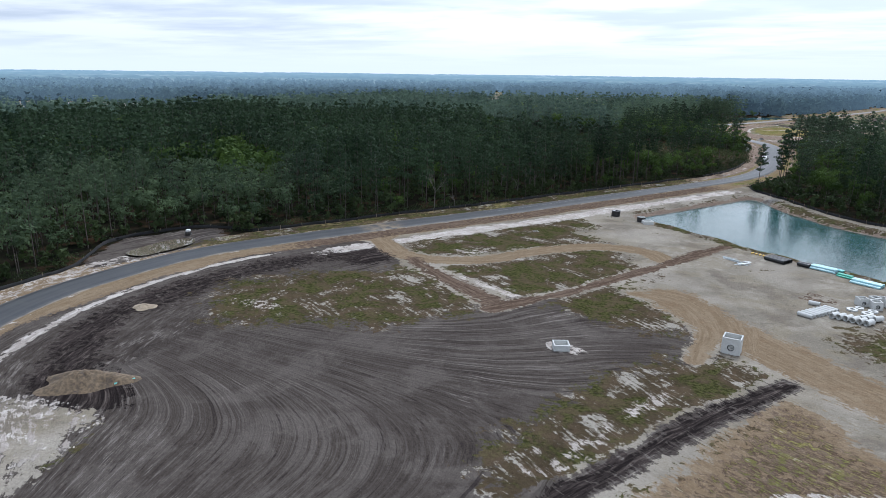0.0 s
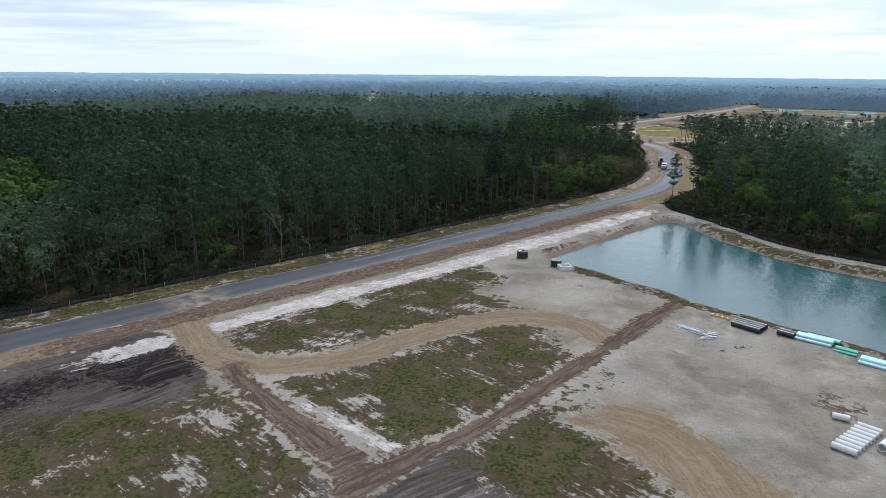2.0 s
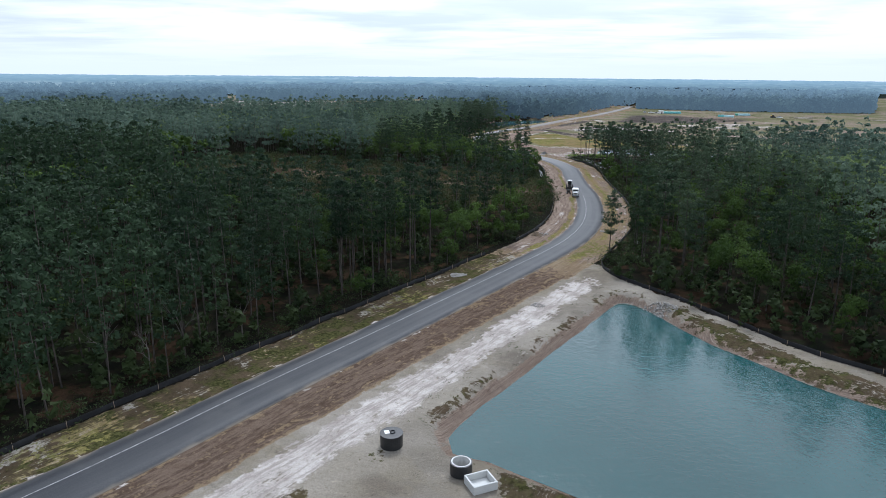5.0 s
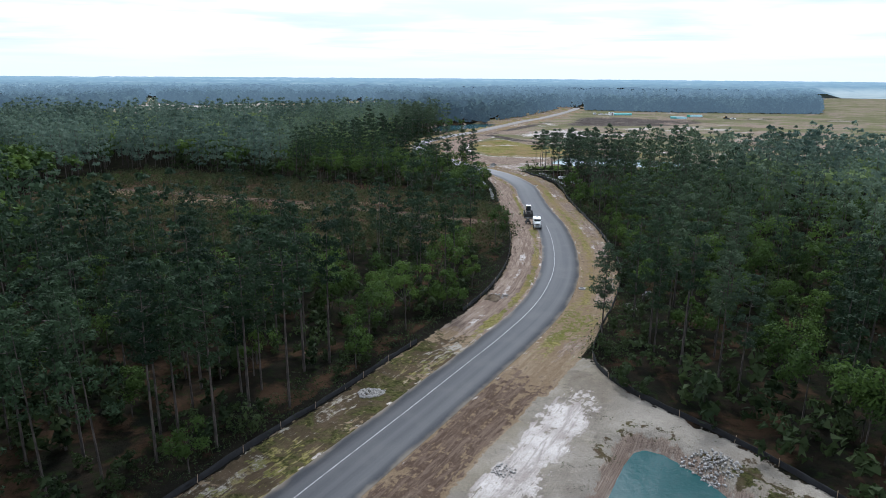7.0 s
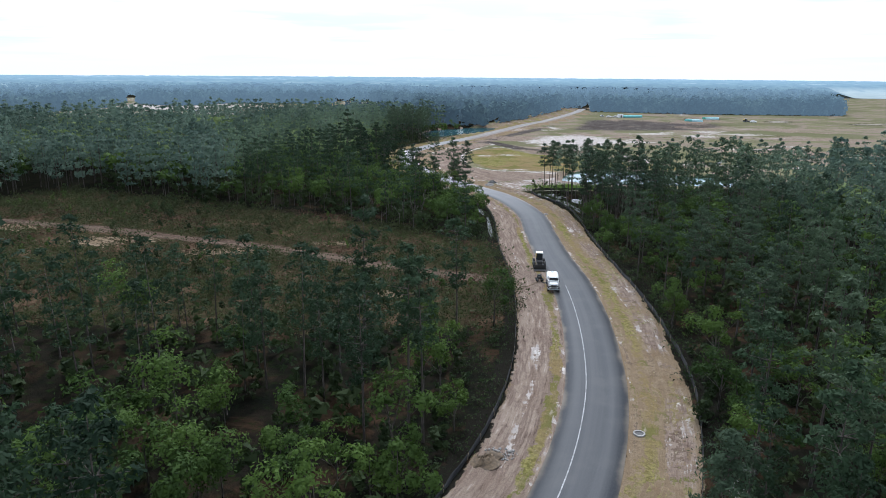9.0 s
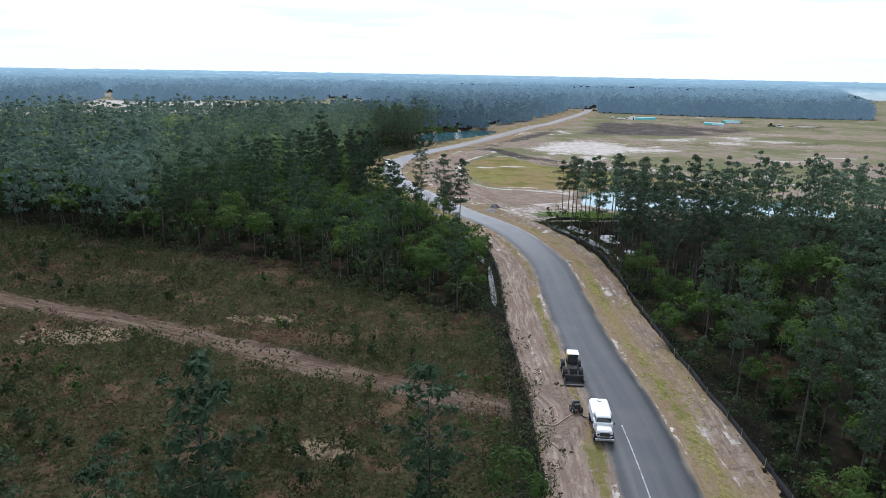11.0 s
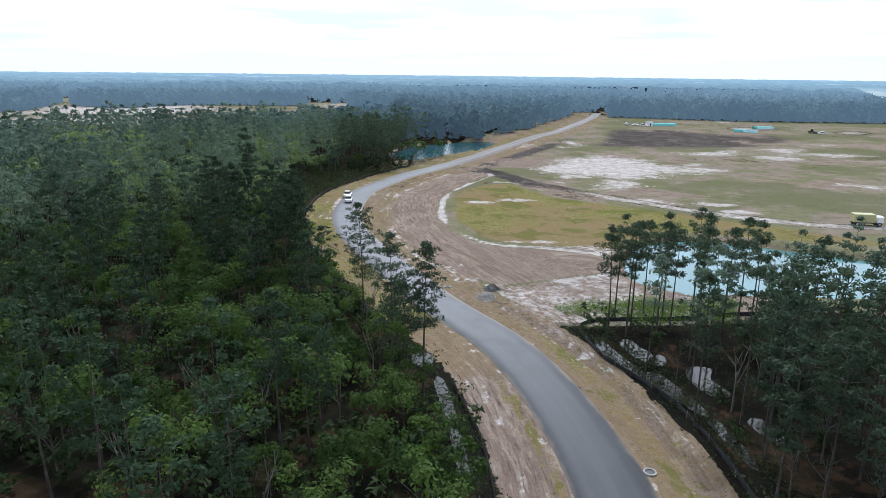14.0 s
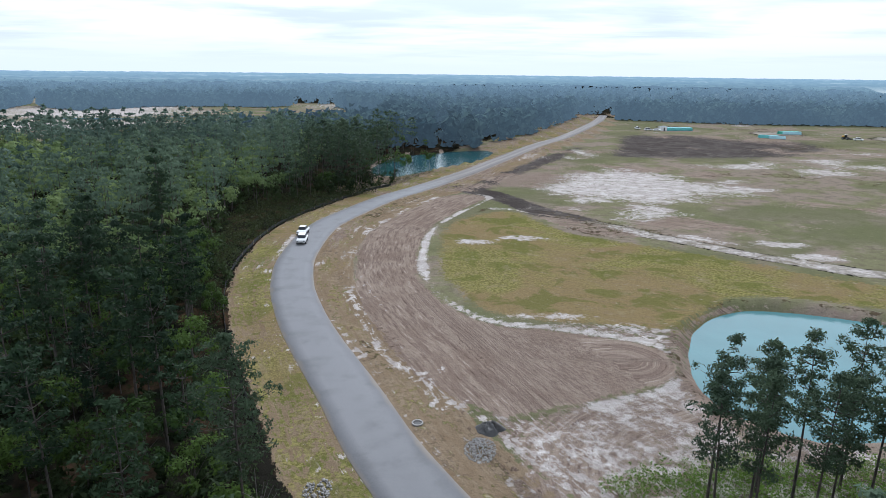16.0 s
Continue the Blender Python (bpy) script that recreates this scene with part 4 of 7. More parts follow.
    val["brown"] = np.maximum(val["brown"], np.where(open_field, np.clip(0.22 + 0.6 * wobble(xy * (0.5, 1.0), 24.0, 7.1) + 0.4 * wobble(xy, 8.0, 1.2), 0, 0.62), 0))
    val["green"] = np.maximum(val["green"], np.where(open_field, np.clip(0.8 * wobble(xy * (0.5, 1.0), 31.0, 2.7) + 0.3 * wobble(xy, 7.0, 5.2) - 0.15, 0, 0.48), 0))
    val["white"] = np.maximum(val["white"], soft_mask(np.abs(field - 7) - 1.6 + wob * 0.4, 1.0) * (xy[:, 1] > 690) * (off > 12) * 0.66)    # sandy track along the far belt
    swamp = (off > 11.5) & (xy[:, 1] > 345) & (field < 0) & (xy[:, 0] < 75)
    val["wet"] = np.maximum(val["wet"], np.where(swamp, 0.5 + 0.25 * wob, 0))
    # clearing of brush among the pines
    area("dry", sd["clearing"], 3.0, 0.9)
    area("rust", sd["clearing"] + 8, 9.0, 0.30)
    for cx, cy, rx, ry in ((-84, 334, 20, 7), (-112, 346, 18, 7), (-60, 326, 12, 5), (-38, 332, 9, 3.5), (-24, 300, 6, 3)):
        val["tan"] = np.maximum(val["tan"], soft_mask(np.hypot((xy[:, 0] - cx) / rx, (xy[:, 1] - cy) / ry) - 0.8 + wob * 0.22, 0.5) * 0.56)
    area("mud", sd["muddy_bay"], 1.2, 0.95)
    bare_ = soft_mask(area_distance(xy, np.array(AREAS["far_bare"], float), 60) - 28 + wob * 4, 6)
    val["far"] = np.maximum(val["far"], bare_)
    val["white"] = np.maximum(val["white"], bare_ * (0.52 + 0.45 * wobble(xy * (0.4, 1.8), 30.0, 1.7)))
    for x, y, a_, b_ in FAR_OPEN:
        q = np.hypot((xy[:, 0] - x) / a_, (xy[:, 1] - y) / b_)
        val["far"] = np.maximum(val["far"], soft_mask(q - 0.97, 0.05))
        val["white"] = np.maximum(val["white"], soft_mask(q - 0.97, 0.05) * (0.74 + 0.3 * wobble(xy * (0.5, 1.6), 26.0, 1.7)))
    val["rust"] = np.maximum(val["rust"], val.pop("rut"))
    # ponds: banks, beds
    for ring, depth, bank in ((POND_A, 2.2, 2.6), (POND_B, 1.6, 1.6), (POND_C, 1.6, 2.0)):
        w = area_distance(xy, ring)
        lip = soft_mask(np.abs(w - 2.0) - 1.2, 1.2)
        z = np.where(w < bank, np.minimum(z, -1.1 + (w / bank) * 1.1), z)
        z = np.where(w < 0, -1.1 + np.maximum(-depth, w * 0.5), z)
        z += 0.35 * lip * (0.6 + 0.8 * wobble(xy, 3.0, 4.0)) * (w > 1.2)
        val["green"] = np.maximum(val["green"], soft_mask(np.abs(w - 2.2) - 0.9 + wob * 0.5, 1.2) * 0.55)
        val["brown"] = np.maximum(val["brown"], soft_mask(np.abs(w - 0.8) - (0.3 if ring is POND_B else 0.9) + wob * 0.3, 0.5) * 0.85)
        cut(("white",), soft_mask(np.abs(w - 1.2) - 1.2, 0.6))
        if ring is POND_A:
            shore = soft_mask(np.abs(w - 3.0) - 2.4 + wob, 1.5) * (site > 0) * (off > 30)
            val["green"] = np.maximum(val["green"], shore * 0.66)
            val["brown"] = np.maximum(val["brown"], shore * 0.5)
    w = area_distance(xy, PUDDLE)
    z = np.where(w < 1.5, np.minimum(z, -0.6 + np.maximum(w, 0) / 1.5 * 0.6), z)
    # road bed, verge ditches and small relief away from the road
    z -= 0.35 * soft_mask(np.abs(-off - 7.2) - 0.8, 0.9) * (off < 0) * (s < 640)
    z -= 0.30 * soft_mask(np.abs(off - 7.0) - 0.8, 0.9) * (off > 0) * (s > 265) * (s < 640)
    rough = np.clip((d - 4.2) / 3.0, 0, 1)
    z += rough * (0.10 * wobble(xy, 5.0, 3.0) + 0.05 * wobble(xy, 1.7, 6.0))
    z += rough * val["mud"] * 0.03 * np.sin(val["mud_lane"] * 1.6 + 5 * wobble(xy, 9.0, 1.0)) * wobble(xy, 14.0, 3.0)
    z = np.where(d < 4.4, -0.02, z)
    for k in ("sand", "mud", "peat", "green", "tan", "brown", "olive", "dry", "rust", "far", "white", "wet"):
        val[k] = np.clip(val[k], 0, 1)
    return z, val


gx = spread(-122, 92, 1.0, -4990, 4990)
gy = spread(26, 560, 1.0, -900, 4990)
GX, GY = np.meshgrid(gx, gy)
plan_xy = np.stack([GX.ravel(), GY.ravel()], 1)
gz, gval = ground_values(plan_xy)
ground = tagged(new("ground", mesh_from("ground", np.column_stack([plan_xy, gz]), grid_quads(len(gx), len(gy)), M_GROUND, floats=gval, smooth=True)),
                "bare sandy, muddy and grassy building land among woods", "ground", kind="structure")


def ground_z(x, y):
    """Height of the ground under a plan point."""
    i = int(np.clip(np.searchsorted(gx, x) - 1, 0, len(gx) - 2))
    j = int(np.clip(np.searchsorted(gy, y) - 1, 0, len(gy) - 2))
    u, v = (x - gx[i]) / (gx[i + 1] - gx[i]), (y - gy[j]) / (gy[j + 1] - gy[j])
    h = gz.reshape(len(gy), len(gx))
    return float((h[j, i] * (1 - u) + h[j, i + 1] * u) * (1 - v) + (h[j + 1, i] * (1 - u) + h[j + 1, i + 1] * u) * v)


def ribbon(line, offsets, heights):
    """Vertices and faces of a band that follows a plan line at the given offsets to its right."""
    t = np.gradient(line, axis=0)
    t /= np.linalg.norm(t, axis=1)[:, None]
    right = np.stack([t[:, 1], -t[:, 0]], 1)
    rows = [np.column_stack([line + right * o, np.full(len(line), h)]) for o, h in zip(offsets, heights)]
    verts = np.stack(rows, 1).reshape(-1, 3)
    return verts, grid_quads(len(offsets), len(line))[:, ::-1]


road_verts, road_quads = ribbon(ROAD, (-3.47, -3.45, -1.8, 0.0, 1.8, 3.45, 3.47), (-0.05, 0.05, 0.09, 0.12, 0.09, 0.05, -0.05))
run = np.concatenate([[0], np.cumsum(np.hypot(*np.diff(ROAD, axis=0).T))])
jd = np.hypot(ROAD[:, 0] + 76, ROAD[:, 1] - 127)
road_floats = {"lane": np.tile((-3.47, -3.45, -1.8, 0.0, 1.8, 3.45, 3.47), len(ROAD)), "way": np.repeat(run, 7), "dust": np.repeat(np.clip(1.0 - jd / 6, 0, 0.6), 7)}
road = tagged(new("road", mesh_from("road", road_verts, road_quads, M_ASPHALT, floats=road_floats, smooth=True)),
              "new dark grey asphalt road with sandy edges", "road", kind="structure")


def child(name, me, parent, label=""):
    ob = new(name, me)
    ob.parent = parent
    return tagged(ob, label)


seam = ROAD[(run > 170) & (ROAD[:, 1] < 306)]
child("seam", mesh_from("seam", *ribbon(seam, (-1.16, -1.04), (0.112, 0.112)), M_LINE), road, "pale paving seam")


def water(name, ring, level, mat, label, category):
    bm = bmesh.new()
    bm.faces.new([bm.verts.new((x, y, level)) for x, y in ring])
    bmesh.ops.triangulate(bm, faces=bm.faces)
    bmesh.ops.recalc_face_normals(bm, faces=bm.faces)
    me = bpy.data.meshes.new(name)
    bm.to_mesh(me)
    bm.free()
    if me.polygons[0].normal.z < 0:
        me.flip_normals()
    me.materials.append(mat)
    return tagged(new(name, me), label, category, kind="structure")


def grown(ring, by):
    t = np.roll(ring, -1, 0) - np.roll(ring, 1, 0)
    t /= np.linalg.norm(t, axis=1)[:, None]
    out = np.stack([t[:, 1], -t[:, 0]], 1)
    turn = np.sum(ring[:, 0] * np.roll(ring[:, 1], -1) - np.roll(ring[:, 0], -1) * ring[:, 1])
    return ring + out * by * (1 if turn > 0 else -1)


water("pond_water", grown(POND_A, 0.3), -1.0, M_WATER, "still teal water of a retention pond with sandy banks", "pond")
water("pond_water", grown(POND_B, 0.3), -1.0, M_WATER_BLUE, "pale blue water of a pond behind pines", "pond")
water("pond_water", grown(POND_C, 0.3), -1.0, M_WATER, "dark green water of a pond beside woods", "pond")
water("puddle_water", grown(PUDDLE, 0.15), -0.24, M_WATER_MUD, "muddy puddle in a bay beside the road", "puddle")


# ---- trees ----
rng = np.random.default_rng(7)


class Shape:
    """Collects the vertices and faces of a plant."""

    def __init__(self):
        self.v, self.q, self.n = [], [], 0

    def tube(self, a, b, ra, rb, sides=5):
        a, b = np.array(a, float), np.array(b, float)
        d = (b - a) / (np.linalg.norm(b - a) + 1e-9)
        x = np.cross(d, (0.3, 0.9, 0.2))
        x /= np.linalg.norm(x)
        y = np.cross(d, x)
        w = np.arange(sides) * 2 * math.pi / sides
        ring = np.outer(np.cos(w), x) + np.outer(np.sin(w), y)
        self.v += [a + ring * ra, b + ring * rb]
        i = np.arange(sides)
        j = (i + 1) % sides
        self.q.append(np.stack([i, j, j + sides, i + sides], 1) + self.n)
        self.n += 2 * sides

    def tufts(self, centres, radius, n, size, long=1.5, squash=0.75, rise=0.35, stray=0.4, core=None):
        """Round clumps of blades that face outwards, so that each clump has a lit top and a shaded foot."""
        c = np.repeat(np.asarray(centres, float), n, 0)
        k = len(c)
        d = rng.normal(size=(k, 3))
        d[:, 2] += rise
        if core is not None:
            out = c - core
            d += 1.1 * out / (np.linalg.norm(out, axis=1)[:, None] + 1e-9)
        d /= np.linalg.norm(d, axis=1)[:, None]
        p = c + d * radius * rng.uniform(0.5, 1.1, (k, 1)) * (1, 1, squash)
        m = d + rng.normal(size=(k, 3)) * stray
        m /= np.linalg.norm(m, axis=1)[:, None]
        a = np.cross(m, rng.normal(size=(k, 3)))
        a /= np.linalg.norm(a, axis=1)[:, None] + 1e-9
        b = np.cross(m, a)
        s = size * rng.uniform(0.65, 1.25, (k, 1))
        self.v.append(np.stack([p - a * s * long / 2 - b * s / 2, p + a * s * long / 2, p - a * s * long / 2 + b * s / 2], 1).reshape(-1, 3))
        self.q.append(np.arange(3 * k).reshape(k, 3) + self.n)
        self.n += 3 * k

    def done(self):
        return np.vstack(self.v), np.vstack(self.q)


def pine_shape(height, levels, limbs, tuft, blades, size, bare=0.55, width=2.3, wood=True, clump=0.6, long=1.7):
    """A loblolly pine: a tall bare stem and an open, tufted crown. Returns the stem with its limbs, and the crown."""
    stem, crown = Shape(), Shape()
    lean = rng.normal(size=2) * 0.35
    at = lambda h: np.array([lean[0] * (h / height) ** 2, lean[1] * (h / height) ** 2, h])
    r = 0.008 * height + 0.02
    cuts = np.linspace(0, height * 0.96, 4 if wood else 2)
    for a, b in zip(cuts[:-1], cuts[1:]):
        stem.tube(at(a), at(b), r * (1 - 0.9 * a / height), r * (1 - 0.9 * b / height), 6 if wood else 3)
    centres = []
    turn = rng.uniform(0, 6)
    for i in range(levels):
        f = i / max(1, levels - 1)
        h = height * (bare + (0.975 - bare) * f) + rng.normal() * 0.25
        reach = width * (0.62 + 0.75 * f if f < 0.45 else 1.25 * (1 - f) ** 0.5 + 0.12) * rng.uniform(0.7, 1.2)
        for _ in range(limbs if f < 0.9 else max(2, limbs - 1)):
            turn += 2.4 + rng.normal() * 0.35
            l = reach * rng.uniform(0.5, 1.1)
            d = np.array([math.cos(turn), math.sin(turn), 0.12 + 0.35 * f])
            base, tip = at(h), at(h) + d * l
            if wood:
                stem.tube(base, tip, 0.045, 0.015, 3)
            for k in range(tuft):
                s = 1.0 - 0.48 * k
                centres.append(base + d * l * s + rng.normal(size=3) * 0.12 + (0, 0, 0.1))
    centres.append(at(height * 0.985))
    crown.tufts(centres, clump, blades, size, long, 0.62, core=at(height * (0.45 + 0.5 * bare)))
    return stem.done(), crown.done()


def leafy_shape(height, clumps, blades, size, wood=True, bare=0.25):
    """A young broadleaf tree or sapling with an uneven crown of rounded clumps."""
    stem, crown = Shape(), Shape()
    top = height * 0.55
    stem.tube((0, 0, 0), (0, 0, top), 0.010 * height + 0.03, 0.05, 5 if wood else 3)
    lobes = [(rng.normal() * height * 0.13, rng.normal() * height * 0.13, height * rng.uniform(bare + 0.18, 0.86), height * rng.uniform(0.10, 0.19)) for _ in range(7)]
    middle = np.array((0, 0, height * (0.35 + 0.4 * max(0, bare))))
    for x, y, z, r in lobes:
        if wood:
            stem.tube((0, 0, min(top, z * 0.6)), (x, y, z), 0.05, 0.015, 3)
        crown.tufts([(x, y, z)], r * 1.1, max(1, clumps // 7) * blades, size, 1.5, 0.85, core=middle)
    return stem.done(), crown.done()


def far_shape(height, blades, size, spread_):
    """A whole tree seen from far off: one uneven crown down to the ground."""
    crown = Shape()
    crown.tufts([(0, 0, height * 0.62)], spread_, blades // 2, size, 1.4, height * 0.36 / spread_, 0.2, 0.3)
    crown.tufts([(rng.normal() * 0.8, rng.normal() * 0.8, height * 0.32)], spread_ * 0.85, blades // 2, size, 1.4, height * 0.3 / spread_, 0.0, 0.3)
    return None, crown.done()


def bare_shape(height, wood=True):
    """A leafless grey tree: forked limbs and fine twigs."""
    stem = Shape()
    def grow(a, d, l, r, k):
        b = a + d * l
        stem.tube(a, b, r, r * 0.62, 5 if k > 2 else 3)
        if k:
            for _ in range(3 if k > 1 else 4):
                e = d + rng.normal(size=3) * 0.42
                e[2] = abs(e[2]) * 0.8 + 0.25
                grow(a + d * l * rng.uniform(0.5, 1.0), e / np.linalg.norm(e), l * rng.uniform(0.5, 0.75), r * 0.5, k - 1)
    grow(np.zeros(3), np.array([0.03, 0.02, 1.0]), height * 0.42, 0.010 * height + 0.02, 3 if wood else 2)
    return stem.done()


def brush_shape(size, blades):
    s = Shape()
    c = rng.normal(size=(blades, 3)) * (0.45, 0.45, 0.22) * size
    c[:, 2] = np.abs(c[:, 2]) + 0.12 * size
    s.tufts(c[:6], 0.40 * size, max(4, blades // 4), 0.085 * size, 2.2, 0.6)
    return s.done()


def plant_mesh(name, v, f, mat, floats=None):
    """Leaves are three-sided, wood is four-sided."""
    return mesh_from(name, v, None, mat, f, floats) if f.shape[1] == 3 else mesh_from(name, v, f, mat, None, floats)


def scatter(shapes, spots, scales, mat, name, haze_glow=None):
    """Many plants joined into one mesh, each turned and scaled; tint tells them apart."""
    vs, qs, ts, ws, base = [], [], [], [], 0
    pick = rng.integers(0, len(shapes), len(spots))
    for k, (v, q) in enumerate(shapes):
        idx = np.nonzero(pick == k)[0]
        if not len(idx):
            continue
        a = rng.uniform(0, 6.283, len(idx))
        sc = scales[idx]
        c, s = np.cos(a)[:, None], np.sin(a)[:, None]
        x = (v[None, :, 0] * c - v[None, :, 1] * s) * sc[:, None] + spots[idx, 0][:, None]
        y = (v[None, :, 0] * s + v[None, :, 1] * c) * sc[:, None] + spots[idx, 1][:, None]
        z = v[None, :, 2] * sc[:, None] + spots[idx, 2][:, None]
        vs.append(np.stack([x, y, z], -1).reshape(-1, 3))
        qs.append((q[None] + (np.arange(len(idx)) * len(v))[:, None, None]).reshape(-1, q.shape[1]) + base)
        ts.append(np.repeat(rng.uniform(0, 1, len(idx)), len(v)))
        if haze_glow is not None:
            ws.append(np.repeat(haze_glow[idx], len(v)))
        base += len(idx) * len(v)
    floats = {"tint": np.concatenate(ts)}
    if haze_glow is not None:
        floats["haze_glow"] = np.concatenate(ws)
    return plant_mesh(name, np.vstack(vs), np.vstack(qs), mat, floats)


def jittered(x0, x1, y0, y1, step, amount=0.45):
    x, y = np.meshgrid(np.arange(x0, x1, step), np.arange(y0, y1, step))
    p = np.stack([x.ravel(), y.ravel()], 1)
    p[:, 0] += (np.floor((p[:, 1] - y0) / step) % 2) * step / 2
    return p + rng.uniform(-amount, amount, p.shape) * step


def in_view(p):
    """The wedge of land that the flight looks over."""
    a = np.degrees(np.arctan2(p[:, 0] + 10, p[:, 1] + 30))
    return (a > -66) & (a < 44)


CLEAR_RING = spline(AREAS["clearing"], True)


def wooded(p, reach_min=11.3, site_gap=7.0):
    """Whether trees stand at plan points."""
    d, side, along = line_distance(p, ROAD)
    off = d * side
    tip = ROAD[-1, 1] - 3                                  # the road stops at the far woods
    ok = (d > reach_min) | (p[:, 1] > tip)
    ok &= ~((side < 0) & (along > 325) & (along < 475) & (d < reach_min + 2.4))
    ok &= site_side(p) < -site_gap
    ok &= field_side(p) < -1.0
    ok &= area_distance(p, CLEAR_RING) > 0.5
    for ring, gap in ((POND_A, 7.0), (POND_B, 1.0), (POND_C, 1.5)):
        ok &= area_distance(p, ring) > gap
    ok &= area_distance(p, spline(AREAS["muddy_bay"], True)) > 2.0
    # low wet ground left of the bend, without pines
    marsh = np.array([(-30, 455), (-41, 462), (-50, 486), (-52, 515), (-40, 530), (-24, 538), (-18, 530), (-30, 500)])
    ok &= area_distance(p, marsh) > 0
    far_verge = (side < 0) & (along > 640)
    ok &= ~(far_verge & (d < 22) & (p[:, 1] < tip))
    ok &= area_distance(p, np.array(AREAS["far_bare"], float)) > 0
    for x, y, a, b in FAR_OPEN:
        ok &= np.hypot((p[:, 0] - x) / a, (p[:, 1] - y) / b) > 1
    ok &= ~((p[:, 1] < 60) & (p[:, 0] > -106))
    return ok


def stand(p):
    """Plan points with the ground's height under them."""
    return np.column_stack([p, [ground_z(x, y) - 0.05 for x, y in p]])


def on_road(p):
    return line_distance(p, ROAD[(run > 120) & (run < 640)])[0]


near = jittered(-330, 175, 30, 640, 4.8)
near = near[in_view(near)]
near = near[wooded(near)]
thin = rng.uniform(size=len(near))
edge_south = (near[:, 1] > 252) & (near[:, 1] < 305) & (near[:, 0] < -8) & (near[:, 0] > -200)
keep = ~(edge_south & (thin < 0.35))
pond_front = (near[:, 0] > 8) & (near[:, 1] > 372) & (near[:, 0] < 90) & (thin < 0.45)
keep &= ~pond_front
marsh_edge = (near[:, 0] > 8) & (near[:, 0] < 34) & (near[:, 1] > 386) & (near[:, 1] < 420)
keep &= ~marsh_edge
keep &= ~((near[:, 1] > 345) & (near[:, 1] < 398) & (near[:, 0] < -12) & (near[:, 0] > -62) & (thin < 0.2))
keep &= ~((near[:, 0] > 9) & (near[:, 1] > 195) & (near[:, 1] < 345) & (thin < 0.14))
near, thin = near[keep], thin[keep]
reach = on_road(near)
patch = wobble(near, 34.0, 2.5) + 0.5 * wobble(near, 12.0, 1.5)
leafy = (patch > 0.52) | (thin > 0.86)
start_wood = (near[:, 1] < 150) & (near[:, 0] < -95)
leafy |= start_wood & (thin > 0.42)
pale_wood = (near[:, 1] > 425) & (near[:, 1] < 600) & (near[:, 0] < -44) & (near[:, 0] > -200)
leafy |= pale_wood & (thin > 0.50)
bend_wood = (near[:, 1] > 340) & (near[:, 1] < 425) & (near[:, 0] < -8) & (near[:, 0] > -75)
leafy |= bend_wood & (thin > np.where(near[:, 1] < 366, 0.66, 0.5))
leafy |= (near[:, 0] > 10) & (near[:, 1] < 345) & ((thin > 0.62) | (patch > 0.15))
right_front = (near[:, 0] > 12) & (near[:, 1] > 378)
leafy &= ~right_front

PINES_FULL = [pine_shape(h, 8, 4, 2, 21, 0.21, b, long=2.1) for h, b in ((16.5, 0.52), (15.0, 0.46), (17.5, 0.56), (14.0, 0.42))]
PINES_MID = [pine_shape(h, 7, 4, 1, 10, 0.43, b, wood=False, clump=0.78, long=1.5) for h, b in ((16, 0.48), (14.5, 0.42), (17, 0.52), (13, 0.38), (15.5, 0.46))]
PINES_NEAR = [pine_shape(h, 7, 4, 1, 26, 0.24, b, wood=False, clump=0.80, long=1.9) for h, b in ((16, 0.46), (14.5, 0.40), (17, 0.50), (13, 0.36))]
PINES_LOW = [pine_shape(h, 5, 4, 1, 6, 0.76, b, 2.4, wood=False, clump=1.0, long=1.4) for h, b in ((15, 0.35), (13.5, 0.3), (16.5, 0.4), (14, 0.35))]
PINES_FAR = [far_shape(h, 44, 1.7, 2.9) for h in (14, 15.5, 13)]
PINES_HAZE = [far_shape(h, 30, 2.8, 4.0) for h in (14, 15.5, 13)]
PINES_TALL = [pine_shape(h, 6, 4, 2, 17, 0.22, 0.60, 1.9, wood=False, clump=0.58, long=2.0) for h in (16, 17.5, 16.8)]
LEAFY_FULL = [leafy_shape(h, 63, 16, 0.24) for h in (8.0, 6.5, 9.5)]
LEAFY_NEAR = [leafy_shape(h, 63, 13, 0.25, False) for h in (8.5, 7.0, 10.0)]
LEAFY_MID = [leafy_shape(h, 28, 6, 0.44, False) for h in (8.5, 7.0, 10.0)]
UNDER = [leafy_shape(h, 7, 8, 0.55, False, 0.0) for h in (2.6, 3.4, 4.6)]
UNDER_FINE = [leafy_shape(h, 14, 9, 0.30, False, 0.0) for h in (2.4, 3.2, 4.2)]
LEAFY_LOW = [leafy_shape(h, 14, 6, 0.95, False) for h in (9.0, 10.5)]

# the trees beside the road, one by one
close = (reach < 30) & (near[:, 1] > 205) & (near[:, 1] < 470)
order = np.nonzero(close)[0]
order = order[np.argsort(reach[order])]
order = order[~right_front[order]]
single_pine = order[~leafy[order]][:200]
single_leafy = order[leafy[order]][:80]


def tree_thing(name, shapes, leaf_mat, label, category, group):
    made = []
    for k, (stem, crown) in enumerate(shapes):
        root = tagged(new(name), label, category, group)
        child("trunk", mesh_from("trunk", stem[0], stem[1], M_BARK), root)
        child("crown", plant_mesh("crown", crown[0], crown[1], leaf_mat), root)
        made.append(root)
    return made


